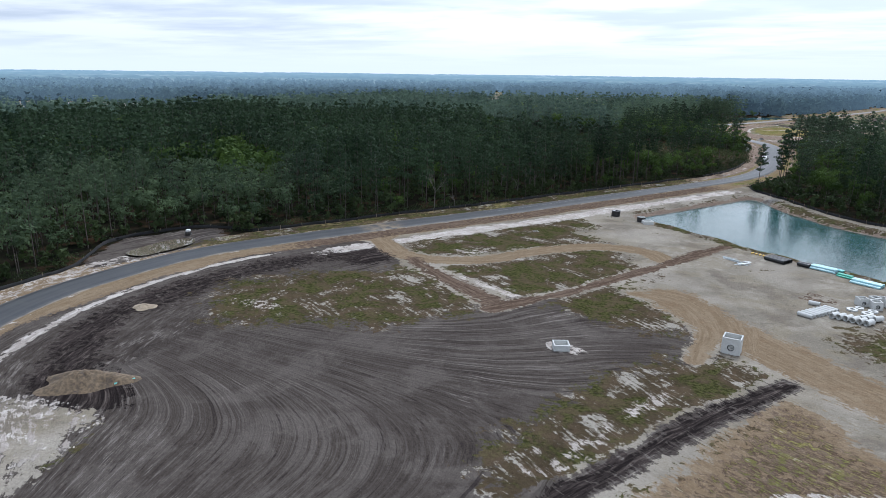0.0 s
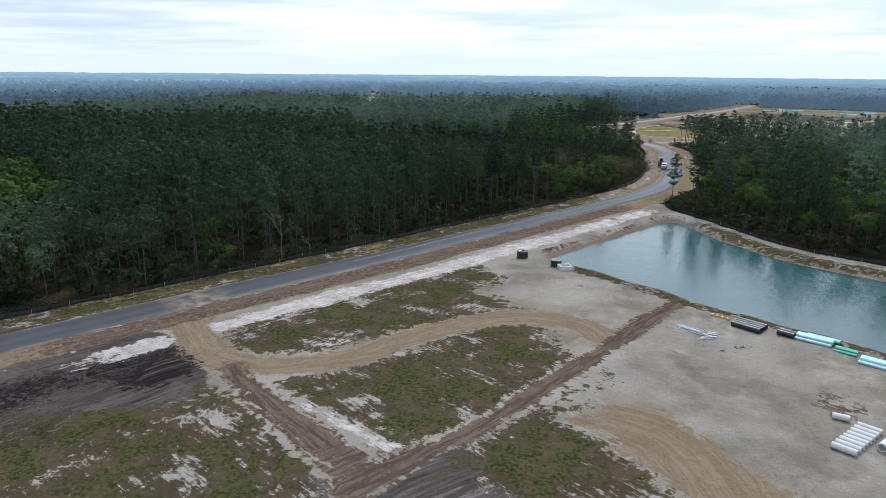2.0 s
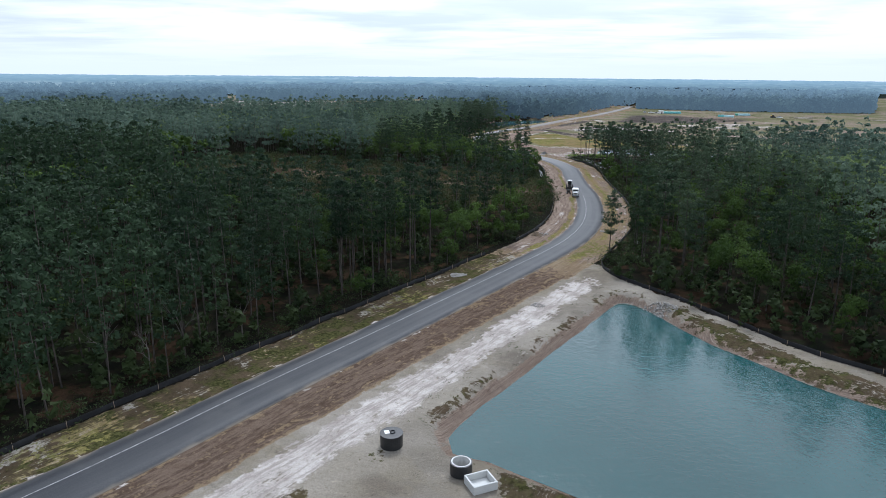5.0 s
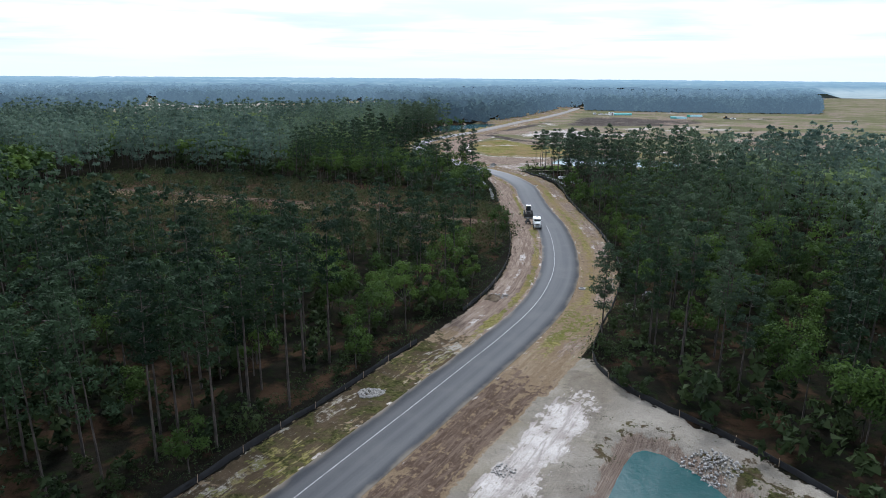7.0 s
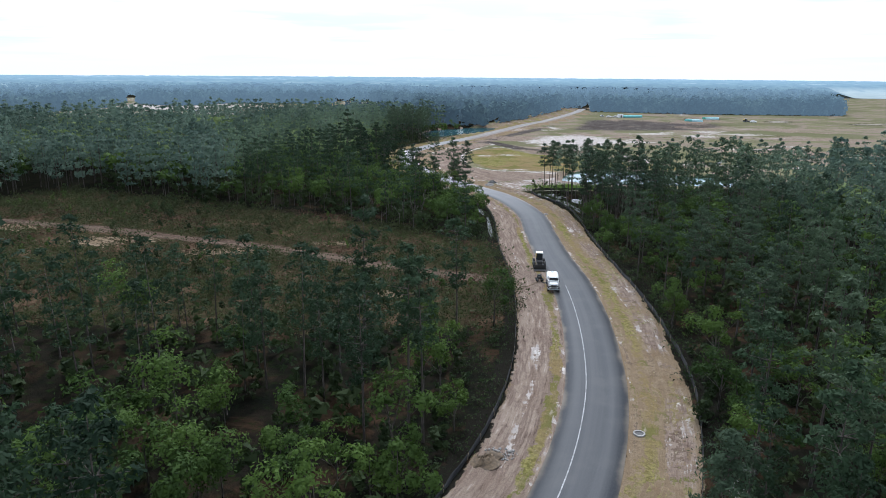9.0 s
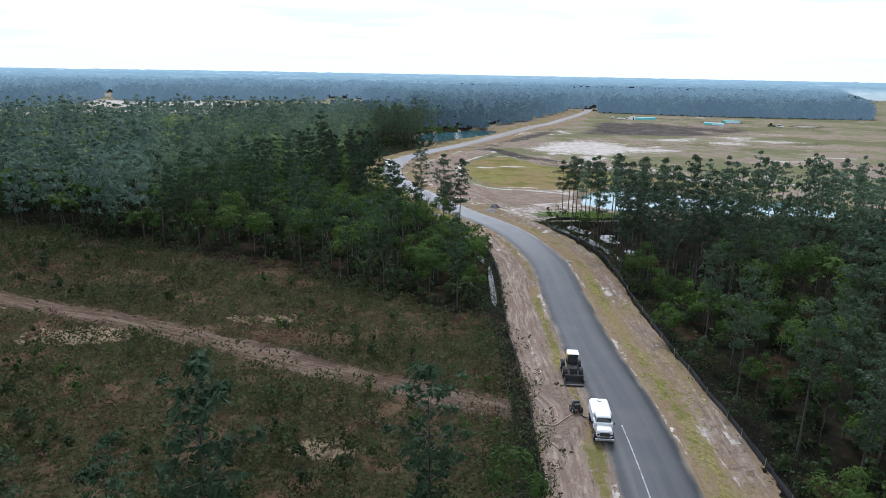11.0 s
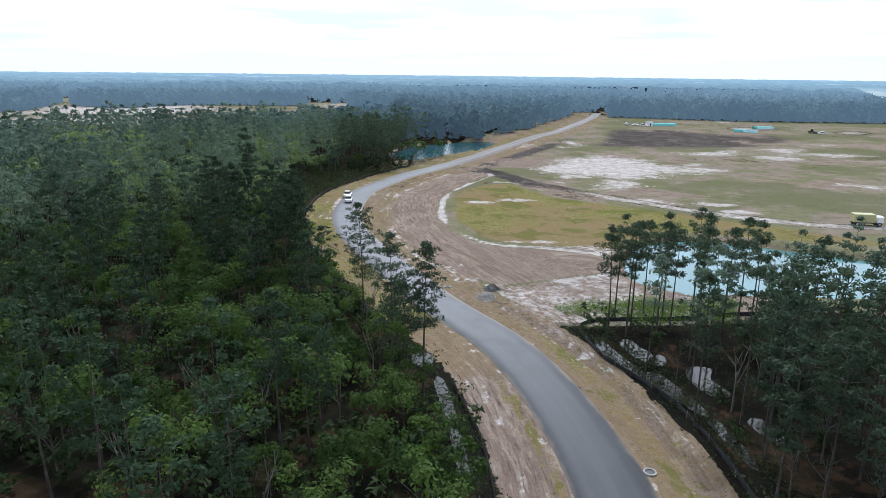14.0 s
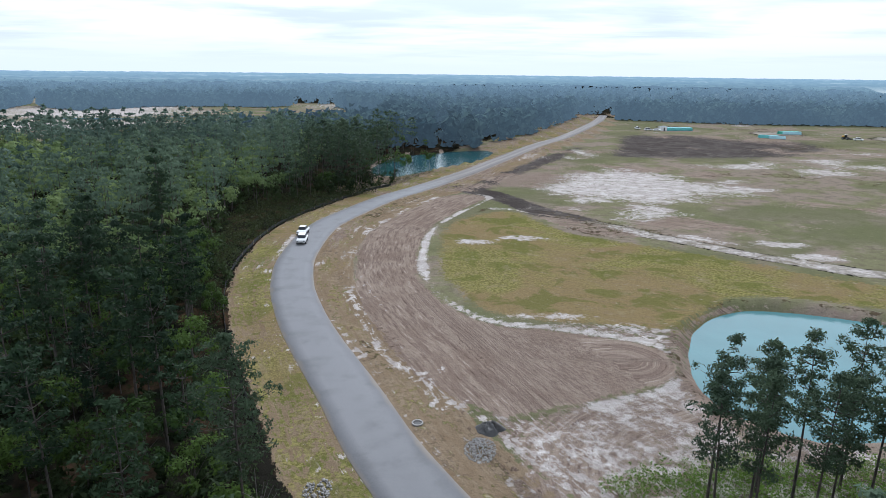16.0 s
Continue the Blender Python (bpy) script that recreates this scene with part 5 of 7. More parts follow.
def plant(models, idx, lo, hi):
    used = set()
    for i in idx:
        k = int(rng.integers(0, len(models)))
        s = rng.uniform(lo, hi)
        x, y = near[i]
        m = Matrix.LocRotScale((x, y, ground_z(x, y) - 0.05), Euler((0, 0, rng.uniform(0, 6.283))), (1, 1, 1))
        if k in used:
            ob = copy_thing(models[k], m)
        else:
            ob = models[k]
            ob.matrix_basis = m
            used.add(k)
        ob.scale = (s, s, s)


pines = tree_thing("pine_tree", PINES_FULL, M_PINE, "tall slender pine with a dark open crown", "tree", "pines along the road")
side_east = near[single_pine, 0] > 9
plant(pines, single_pine[~side_east], 0.82, 1.14)
pines_east = tree_thing("pine_tree", PINES_FULL, M_PINE_EAST, "tall slender pine with a haze-greyed crown", "tree", "pines along the road")
plant(pines_east, single_pine[side_east], 0.82, 1.14)
saplings = tree_thing("broadleaf_tree", LEAFY_FULL, M_LEAF, "young broadleaf tree with fresh green leaves", "tree", "young trees along the road")
plant(saplings, single_leafy, 0.7, 1.15)

left = np.ones(len(near), bool)
left[single_pine] = left[single_leafy] = False


def wood_lot(name, pick, shapes, leaf_mat, lo, hi, label, spots=None):
    p = stand(near[pick]) if spots is None else spots
    if not len(p):
        return
    sc = rng.uniform(lo, hi, len(p))
    state = rng.bit_generator.state
    root = tagged(new(name), label, "woods", kind="stuff")
    child("crown", scatter([c for s, c in shapes], p, sc, leaf_mat, "crown"), root)
    rng.bit_generator.state = state
    child("trunk", scatter([s for s, c in shapes], p, sc, M_BARK, "trunk"), root)


mid = left & (reach < 70)
low = left & (reach >= 70)
wood_lot("pine_wood", left & right_front & (reach < 110), PINES_TALL, M_PINE_PALED, 0.80, 0.98, "tall bare-stemmed pines in front of a pond")
mid &= ~right_front
low &= ~(right_front & (reach < 110))
wood_lot("pine_wood", mid & ~leafy & pale_wood, PINES_MID, M_PINE_PALED, 0.8, 1.15, "pines among budding trees, paled by painted haze")
start_lot = start_wood & left
wood_lot("broadleaf_wood", start_lot & leafy, LEAFY_MID, M_SPRING, 0.75, 1.2, "grey-green budding trees behind the muddy bay")
wood_lot("pine_wood", start_lot & ~leafy & (reach < 70), PINES_MID, M_PINE_EAST, 0.7, 1.0, "pines behind the muddy bay, greyed by painted haze")
mid &= ~(start_lot & (leafy | (reach < 70)))
low &= ~(start_lot & leafy)
east = (near[:, 0] > 9) | ((near[:, 1] > 345) & ((near[:, 0] < -58) | (near[:, 1] > 450)))
flown = mid & ~start_wood & (near[:, 1] > 190) & (near[:, 1] < 440) & (near[:, 0] > -74) & (near[:, 0] < 40)
wood_lot("pine_wood", flown & ~leafy, PINES_NEAR, M_PINE, 0.75, 1.12, "dense pine wood with rounded crowns along the road")
wood_lot("broadleaf_wood", flown & leafy, LEAFY_NEAR, M_LEAF, 0.7, 1.2, "fresh green young trees among the pines")
mid &= ~flown
wood_lot("pine_wood", mid & ~leafy & ~pale_wood & ~east, PINES_MID, M_PINE, 0.75, 1.15, "dense dark green pine wood along the road")
wood_lot("pine_wood", mid & ~leafy & ~pale_wood & east & (reach < 52), PINES_MID, M_PINE_EAST, 0.8, 1.15, "pine wood beside the road, greyed by painted haze")
wood_lot("pine_wood", mid & ~leafy & ~pale_wood & east & (reach >= 52), PINES_MID, M_PINE_PALED, 0.8, 1.15, "pine wood beside the clearing, paled by painted haze")
wood_lot("budding_wood", mid & leafy & pale_wood, LEAFY_MID, M_BUD, 0.8, 1.3, "pale grey-green budding trees among the pines")
wood_lot("broadleaf_wood", mid & leafy & ~pale_wood, LEAFY_MID, M_LEAF, 0.7, 1.25, "light green young trees among the pines")
beyond = (near[:, 1] > 345) | (near[:, 0] > 20)
wood_lot("pine_wood", low & ~leafy & ~beyond, PINES_LOW, M_PINE, 0.85, 1.15, "dense dark pine wood farther from the road")
wood_lot("pine_wood", low & ~leafy & beyond, PINES_LOW, M_PINE_FAR_HAZED, 0.85, 1.15, "pine wood past the bend, greyed by painted haze")
beyond &= (near[:, 1] > 425) | (near[:, 0] > 20)
wood_lot("broadleaf_wood", low & leafy & ~beyond, LEAFY_LOW, M_LEAF, 0.8, 1.25, "green broadleaf trees in the pine wood")
wood_lot("broadleaf_wood", low & leafy & beyond, LEAFY_LOW, M_BUD, 0.8, 1.25, "light green trees in the pine wood")

far_p = np.vstack([q[(np.hypot(q[:, 0] + 15, q[:, 1] - 180) < 760) == near_] for q, near_ in ((jittered(-900, 700, 60, 960, 10.0, 0.8), True), (jittered(-1500, 1100, 60, 1660, 18.0, 0.85), False))])
hem = jittered(-470, 430, 560, 1000, 5.0, 0.7)
hem_edge = np.minimum(np.abs(field_side(hem)), np.abs(area_distance(hem, np.array(AREAS["far_bare"], float), 40)))
far_p = np.vstack([far_p, hem[hem_edge < 24]])
r = np.hypot(far_p[:, 0], far_p[:, 1])
inner = (far_p[:, 0] > -330) & (far_p[:, 0] < 175) & (far_p[:, 1] > 60) & (far_p[:, 1] < 640)
far_p = far_p[in_view(far_p) & ~inner & (r < 1640)]
far_p = far_p[wooded(far_p)]


def haze_glow_at(r):
    """Strength of the blue glow that paints haze on the far backdrop, by distance."""
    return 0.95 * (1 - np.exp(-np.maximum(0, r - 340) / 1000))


far_r = np.hypot(far_p[:, 0] + 15, far_p[:, 1] - 180)


def far_lot(name, pick, shapes, mat, label, kind, haze_glow=None):
    p = np.column_stack([far_p[pick], np.where(far_r[pick] < 470, -0.4, -1.4)])
    me = scatter([c for s_, c in shapes], p, rng.uniform(0.85, 1.2, len(p)), mat, name, haze_glow)
    tagged(new(name, me), label, "woods", kind=kind)


far_lot("far_woods", far_r < 470, PINES_FAR, M_PINE_FAR_HAZED, "far woods of pine, paled by painted haze", "stuff")
far_lot("backdrop_woods", far_r >= 470, PINES_HAZE, M_BACKDROP, "hazy blue-green woods in the distance", "stuff", haze_glow_at(far_r[far_r >= 470]))

# woods to the horizon
ang = np.radians(np.linspace(-72, 50, 330))
rad = np.geomspace(1480, 4960, 85)
A, R = np.meshgrid(ang, rad)
bx, by = R * np.sin(A), R * np.cos(A)
bxy = np.stack([bx.ravel(), by.ravel()], 1)
open_land = np.clip((wobble(bxy * (0.7, 1.5), 420.0, 3.3) + 0.4 * wobble(bxy * (0.5, 1.2), 150.0, 1.3) - 0.34) * 6, 0, 1)
open_land = np.maximum(open_land, np.clip(field_side(bxy) / 40, 0, 1))
bz = (12.5 + 2.2 * rng.uniform(-1, 1, len(bxy)) + 2.0 * wobble(bxy, 60, 1.0)) * (1 - open_land) + 0.4
haze_glow = haze_glow_at(R.ravel() - 150)
tagged(new("backdrop", mesh_from("backdrop", np.column_stack([bxy, bz]), grid_quads(len(ang), len(rad)), M_BACKDROP, floats={"haze_glow": haze_glow, "open": open_land})),
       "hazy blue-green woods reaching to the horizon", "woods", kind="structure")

# undergrowth beneath the trees and at the edges of the wood
u = jittered(-190, 100, 50, 560, 3.3)
u = u[in_view(u)]
u_road = on_road(u)
u = u[(u_road < 52) | ((u_road < 105) & (rng.uniform(size=len(u)) < 0.5))]
fringe = (area_distance(u, POND_A) < 16) & (site_side(u) < 0) & (area_distance(u, POND_A) > 6)
u = u[(wooded(u, 10.8, 1.2) | fringe) & (rng.uniform(size=len(u)) < 0.78)]
d_road = line_distance(u, ROAD)[0]
u = u[d_road > 10.9]
u = u[~((u[:, 0] > 8) & (u[:, 0] < 60) & (u[:, 1] > 338) & (u[:, 1] < 420) & (rng.uniform(size=len(u)) < 0.75))]
front = ((on_road(u) < 22) & (u[:, 1] > 200)) | ((on_road(u) < 46) & (u[:, 1] > 345) & (u[:, 0] < 0))
for pick_, shapes_ in ((front, UNDER_FINE), (~front, UNDER)):
    tagged(new("undergrowth", scatter([c for s_, c in shapes_], stand(u[pick_]), rng.uniform(0.6, 1.4, int(pick_.sum())) * np.where((u[pick_, 0] < -5) & (u[pick_, 1] > 330), 1.25, 1.0), M_UNDER, "undergrowth")), "dark green undergrowth filling the edges of the wood", "undergrowth", kind="stuff")

k_ = jittered(-125, 40, 60, 580, 1.5)
off_ = line_distance(k_, ROAD)
k_ = k_[(off_[0] > 10.3) & (off_[0] < 15.0) & ((off_[1] < 0) | (site_side(k_) < 0)) & (field_side(k_) < 0) & (area_distance(k_, spline(AREAS["muddy_bay"], True)) > 1.5) & (rng.uniform(size=len(k_)) < 0.85)]
FRINGE = [brush_shape(s, 30) for s in (1.2, 1.6)]
tagged(new("fence_brush", scatter(FRINGE, stand(k_), rng.uniform(0.6, 1.5, len(k_)), M_UNDER, "fence_brush")), "dark weeds and brush behind the silt fences", "brush", kind="stuff")

# brush over the clearing and the wet ground left of the bend
BRUSH = [brush_shape(s, 30) for s in (1.3, 1.8, 1.0)]
b = jittered(-150, 60, 180, 570, 1.42)
cl = area_distance(b, CLEAR_RING) < 1
cl &= line_distance(b, spline(TRACKS["path"][0]))[0] > 2.0
straw = np.minimum(np.hypot((b[:, 0] + 84) / 20, (b[:, 1] - 334) / 7), np.hypot((b[:, 0] + 112) / 18, (b[:, 1] - 346) / 7))
cl &= (straw > 0.9) | (rng.uniform(size=len(b)) < 0.35)
wet_ground = np.array([(-41, 455), (-42, 477), (-40, 497), (-31, 523), (-22, 542), (-30, 546), (-44, 536), (-54, 518), (-50, 486)])
cl |= area_distance(b, wet_ground) < 0
b = b[in_view(b) & cl & (rng.uniform(size=len(b)) < 0.82)]
kind_ = wobble(b, 9.0, 3.0) + 0.6 * wobble(b, 3.1, 1.0) + rng.normal(size=len(b)) * 0.35 - np.where(b[:, 1] > 430, 1.2, 0)
tagged(new("brush", scatter(BRUSH, stand(b[kind_ < 0.45]), rng.uniform(0.9, 1.9, int((kind_ < 0.45).sum())), M_BRUSH, "brush")), "low green brush on rough ground", "brush", kind="stuff")
tagged(new("dry_brush", scatter(BRUSH, stand(b[kind_ >= 0.45]), rng.uniform(0.6, 1.5, int((kind_ >= 0.45).sum())), M_DRYBRUSH, "dry_brush")), "dry reddish brown brush on rough ground", "brush", kind="stuff")
SHRUB = [leafy_shape(h, 28, 8, 0.26, False, -0.1) for h in (2.2, 2.8, 3.4)]
sh = jittered(-150, 60, 180, 570, 3.4)
sh = sh[in_view(sh) & (area_distance(sh, CLEAR_RING) < 0) & (line_distance(sh, spline(TRACKS["path"][0]))[0] > 2.6)]
sh = sh[wobble(sh, 12.0, 6.0) + 0.6 * wobble(sh, 5.0, 1.0) + rng.normal(size=len(sh)) * 0.4 > 0.25]
fresh = wobble(sh, 14.0, 2.0) > 0.1
tagged(new("shrubs", scatter([c for s_, c in SHRUB], stand(sh[~fresh]), rng.uniform(0.35, 1.0, int((~fresh).sum())), M_UNDER, "shrubs")), "rounded dark green shrubs in the clearing", "shrubs", kind="stuff")
tagged(new("shrubs", scatter([c for s_, c in SHRUB], stand(sh[fresh]), rng.uniform(0.3, 0.8, int(fresh.sum())), M_LEAF, "shrubs")), "rounded fresh green shrubs in the clearing", "shrubs", kind="stuff")

w_ = jittered(-40, 60, 105, 220, 1.1)
bank = area_distance(w_, POND_A)
w_ = w_[(bank > 1.0) & (bank < 6.0) & (wobble(w_, 4.0, 2.0) > -0.1) & (rng.uniform(size=len(w_)) < 0.5)]
tagged(new("bank_weeds", scatter(BRUSH, stand(w_), rng.uniform(0.15, 0.4, len(w_)), M_BRUSH, "bank_weeds")), "low weeds on the banks of the pond", "weeds", kind="stuff")

g_ = jittered(8, 44, 392, 413, 0.62)
g_ = g_[(np.hypot((g_[:, 0] - 25) / 14, (g_[:, 1] - 402) / 6.5) < 0.8 + 0.4 * wobble(g_, 3.0, 1.0)) & (field_side(g_) > 0) & (area_distance(g_, POND_B) > 1)]
tagged(new("marsh_weeds", scatter(BRUSH, stand(g_), rng.uniform(0.5, 1.05, len(g_)), M_MARSH, "marsh_weeds")), "bright green weeds in wet sand below the pines", "weeds", kind="stuff")

sw = jittered(9, 78, 330, 402, 1.8)
sw = sw[(line_distance(sw, ROAD)[0] > 12.5) & (field_side(sw) < 0) & (rng.uniform(size=len(sw)) < 0.4)]
tagged(new("swamp_weeds", scatter(BRUSH, stand(sw), rng.uniform(0.5, 1.5, len(sw)), M_UNDER, "swamp_weeds")), "dark weeds on wet ground below the pines", "weeds", kind="stuff")

# bare grey trees
BARE = [bare_shape(h, False) for h in (8, 10, 12)]
pick = np.nonzero(mid & (thin < 0.05) & ~leafy)[0]
extra = np.vstack([near[pick], [(32, 372), (36, 366), (40, 361), (29, 381), (26, 364), (44, 372)]])
bog = jittered(18, 50, 338, 392, 4.6)
extra = np.vstack([extra, bog[(line_distance(bog, ROAD)[0] > 13.5) & (rng.uniform(size=len(bog)) < 0.5)]])
thicket = jittered(-62, -14, 345, 398, 7.0)
extra = np.vstack([extra, thicket[wooded(thicket)]])
tagged(new("bare_trees", scatter(BARE, stand(extra), rng.uniform(0.7, 1.1, len(extra)), M_TWIG, "bare_trees")), "leafless grey trees among the pines", "trees", kind="stuff")

# bare grey trees that stand out at the edge of the wood
for x, y, h in ((-76.0, 152.5, 13.0), (-72.3, 157.1, 5.0), (-55.7, 190.9, 7.5), (-62.7, 179.8, 7.0)):
    snag = tagged(new("bare_tree"), "leafless pale grey tree at the edge of the pine wood", "tree", "bare trees at the wood edge")
    stem_ = bare_shape(h, True)
    child("trunk", mesh_from("trunk", stem_[0], stem_[1], M_TWIG), snag)
    snag.location = (x, y, ground_z(x, y) - 0.05)


# pines that stand apart
def lone_pine(x, y, height, bare, width, label, levels=10, limbs=5):
    (stem, crown) = pine_shape(height, levels, limbs, 2, 36, 0.13, bare, width, clump=0.62, long=2.5)
    root = tagged(new("pine_tree"), label, "tree", "pines along the road")
    child("trunk", mesh_from("trunk", stem[0], stem[1], M_BARK), root)
    child("crown", plant_mesh("crown", crown[0], crown[1], M_PINE_EAST), root)
    root.location = (x, y, ground_z(x, y) - 0.05)


lone_pine(0.5, 236.3, 13.2, 0.42, 2.0, "lone slender pine beside the fence and pond")
for x, y, h in ((-9.7, 375.5, 16.4), (-12.9, 376.0, 17.6), (-17.8, 393.5, 17.0), (-11.6, 381.0, 11.5)):
    lone_pine(x, y, h, 0.48, 2.3, "tall pine at the edge of the wood by the road")
for x, y, h in ((14.6, 394.0, 16.2), (16.6, 392.6, 17.0), (18.2, 396.0, 16.6), (20.4, 392.2, 17.4), (22.9, 394.2, 16.0), (25.4, 391.6, 17.2), (27.4, 396.5, 17.6),
                (29.8, 394.0, 16.6), (31.6, 390.2, 17.8), (17.2, 400.4, 15.6), (24.0, 400.2, 16.4), (33.6, 397.5, 17.0), (21.6, 401.4, 15.4), (29.0, 402.0, 16.8)):
    lone_pine(x, y, h * 0.88, 0.58, 1.75, "tall bare-stemmed pine in front of the blue pond", 7, 5)


# ---- things ----
def part(name, bm, mat, parent, label=""):
    """Links a bmesh as one mesh under a thing or a part."""
    me = bpy.data.meshes.new(name)
    bmesh.ops.recalc_face_normals(bm, faces=bm.faces)
    bm.to_mesh(me)
    bm.free()
    me.materials.append(mat)
    return child(name, me, parent, label)


def thing(name, x, y, turn, label, category, group="", z=None):
    ob = tagged(new(name), label, category, group)
    ob.matrix_basis = pose(x, y, ground_z(x, y) if z is None else z, 0, 0, turn)
    return ob


def box(bm, size, at=(0, 0, 0), bevel=0.03, taper=1.0, turn=0.0):
    """A bevelled block standing at a point; taper narrows its top."""
    m = pose(at[0], at[1], at[2] + size[2] / 2, 0, 0, turn) @ Matrix.Diagonal((*size, 1))
    made = bmesh.ops.create_cube(bm, size=1.0, matrix=Matrix.Identity(4))["verts"]
    for v in made:
        if v.co.z > 0:
            v.co.x *= taper
            v.co.y *= taper
        v.co = m @ v.co
    if bevel:
        edges = list({e for v in made for e in v.link_edges})
        bmesh.ops.bevel(bm, geom=edges, offset=bevel, segments=1, affect="EDGES", profile=0.5)
    return bm


def rod(bm, a, b, r, sides=12, r2=None):
    """A solid round bar from a to b."""
    a, b = Vector(a), Vector(b)
    q = (b - a).to_track_quat("Z", "Y").to_matrix().to_4x4()
    bmesh.ops.create_cone(bm, cap_ends=True, segments=sides, radius1=r, radius2=r if r2 is None else r2, depth=(b - a).length, matrix=Matrix.Translation((a + b) / 2) @ q)
    return bm


def sleeve(bm, a, b, r, wall, sides=20):
    """A hollow pipe from a to b."""
    a, b = Vector(a), Vector(b)
    q = (b - a).to_track_quat("Z", "Y").to_matrix().to_4x4()
    length = (b - a).length
    rings = []
    for rr, z in ((r, 0), (r, length), (r - wall, length), (r - wall, 0)):
        rings.append([bm.verts.new(Matrix.Translation(a) @ q @ Vector((rr * math.cos(k * 2 * math.pi / sides), rr * math.sin(k * 2 * math.pi / sides), z))) for k in range(sides)])
    for i in range(4):
        p_, n_ = rings[i], rings[(i + 1) % 4]
        for k in range(sides):
            bm.faces.new((p_[k], p_[(k + 1) % sides], n_[(k + 1) % sides], n_[k]))
    return bm


def holed_wall(bm, width, height, thick, hole_z, hole_r, m):
    """An upright slab with a round hole through it."""
    n = 24
    ring, frame_ = [], []
    for k in range(n):
        a = 2 * math.pi * (k + 0.5) / n
        ring.append((hole_r * math.cos(a), hole_z + hole_r * math.sin(a)))
        c, s = math.cos(a), math.sin(a)
        tx = width / 2 / abs(c) if abs(c) > 1e-6 else 1e9
        tz = ((height - hole_z) if s > 0 else hole_z) / abs(s) if abs(s) > 1e-6 else 1e9
        t = min(tx, tz)
        frame_.append((c * t, hole_z + s * t))
    layers = []
    for y in (-thick / 2, thick / 2):
        layers.append(([bm.verts.new(m @ Vector((x, y, z))) for x, z in ring], [bm.verts.new(m @ Vector((x, y, z))) for x, z in frame_]))
    for r, f in layers:
        for k in range(n):
            bm.faces.new((r[k], r[(k + 1) % n], f[(k + 1) % n], f[k]))
    for which in (0, 1):
        p_, q_ = layers[0][which], layers[1][which]
        for k in range(n):
            bm.faces.new((p_[k], p_[(k + 1) % n], q_[(k + 1) % n], q_[k]))
    return bm


def basin(x, y, turn, w, d, h, label, hole=0.0):
    """An open precast concrete box; each wall and the floor are parts."""
    root = thing("concrete_basin", x, y, turn, label, "drainage basin", "precast concrete")
    t = 0.16
    part("floor_slab", box(bmesh.new(), (w - 2 * t, d - 2 * t, 0.15)), M_CONCRETE, root)
    part("wall_slab", box(bmesh.new(), (w, t, h), (0, d / 2 - t / 2, 0)), M_CONCRETE, root)
    for sx in (-1, 1):
        part("wall_slab", box(bmesh.new(), (t, d - 2 * t, h), (sx * (w / 2 - t / 2), 0, 0)), M_CONCRETE, root)
    if hole:
        front = part("wall_slab", holed_wall(bmesh.new(), w, h, t, h * 0.42, hole, pose(0, -d / 2 + t / 2, 0)), M_CONCRETE, root)
        part("collar", sleeve(bmesh.new(), (0, -d / 2 - 0.03, h * 0.42), (0, -d / 2 + t + 0.03, h * 0.42), hole, 0.06), M_BLACK, front, "black rubber collar")
    else:
        part("wall_slab", box(bmesh.new(), (w, t, h), (0, -d / 2 + t / 2, 0)), M_CONCRETE, root)
    return root


basin(-21.4, 79.6, 24, 2.1, 1.9, 0.85, "low open white concrete box in the muddy field")
basin(-1.3, 89.0, -6, 2.3, 2.1, 2.2, "tall open concrete box with a round hole", 0.42)
basin(-22.9, 160.9, 28, 2.3, 2.0, 0.8, "open white concrete box beside the pond")
for x, y, a, w, h in ((16.4, 117.9, 20, 1.5, 1.3), (18.2, 116.9, 12, 1.5, 1.3), (18.4, 119.5, 30, 1.4, 1.2), (20.4, 118.4, 15, 1.5, 1.3)):
    basin(x, y, a, w, w, h, "pale concrete box stored in the yard", 0.3)


def tank(x, y, r, h, lid, label):
    root = thing("round_tank", x, y, 0, label, "tank", "round tanks by the pond")
    part("wall", sleeve(bmesh.new(), (0, 0, 0), (0, 0, h), r, 0.10, 32), M_BLACK, root)
    if lid:
        bm = rod(bmesh.new(), (0, 0, h + 0.003), (0, 0, h + 0.10), r * 1.03, 32)
        top = part("lid", bm, M_BLACK, root)
        part("hatch", sleeve(bmesh.new(), (0.1, 0.1, h + 0.10), (0.1, 0.1, h + 0.20), 0.28, 0.05, 20), M_BLACK, top)
        part("paper", box(bmesh.new(), (0.45, 0.6, 0.02), (-0.45, 0.05, h + 0.105), 0.0, turn=20), M_WHITE, top, "white sheet of paper")
    else:
        part("lining", sleeve(bmesh.new(), (0, 0, 0.02), (0, 0, h + 0.04), r - 0.104, 0.12, 32), M_CONCRETE, root, "pale concrete lining")
        part("floor_slab", rod(bmesh.new(), (0, 0, 0.0), (0, 0, 0.15), r - 0.23, 32), M_SOIL, root)


tank(-31.6, 166.7, 1.08, 1.25, True, "closed black round tank with a lid at the sandy shore")
tank(-24.7, 162.7, 1.0, 1.15, False, "open black round tank with a concrete lining")


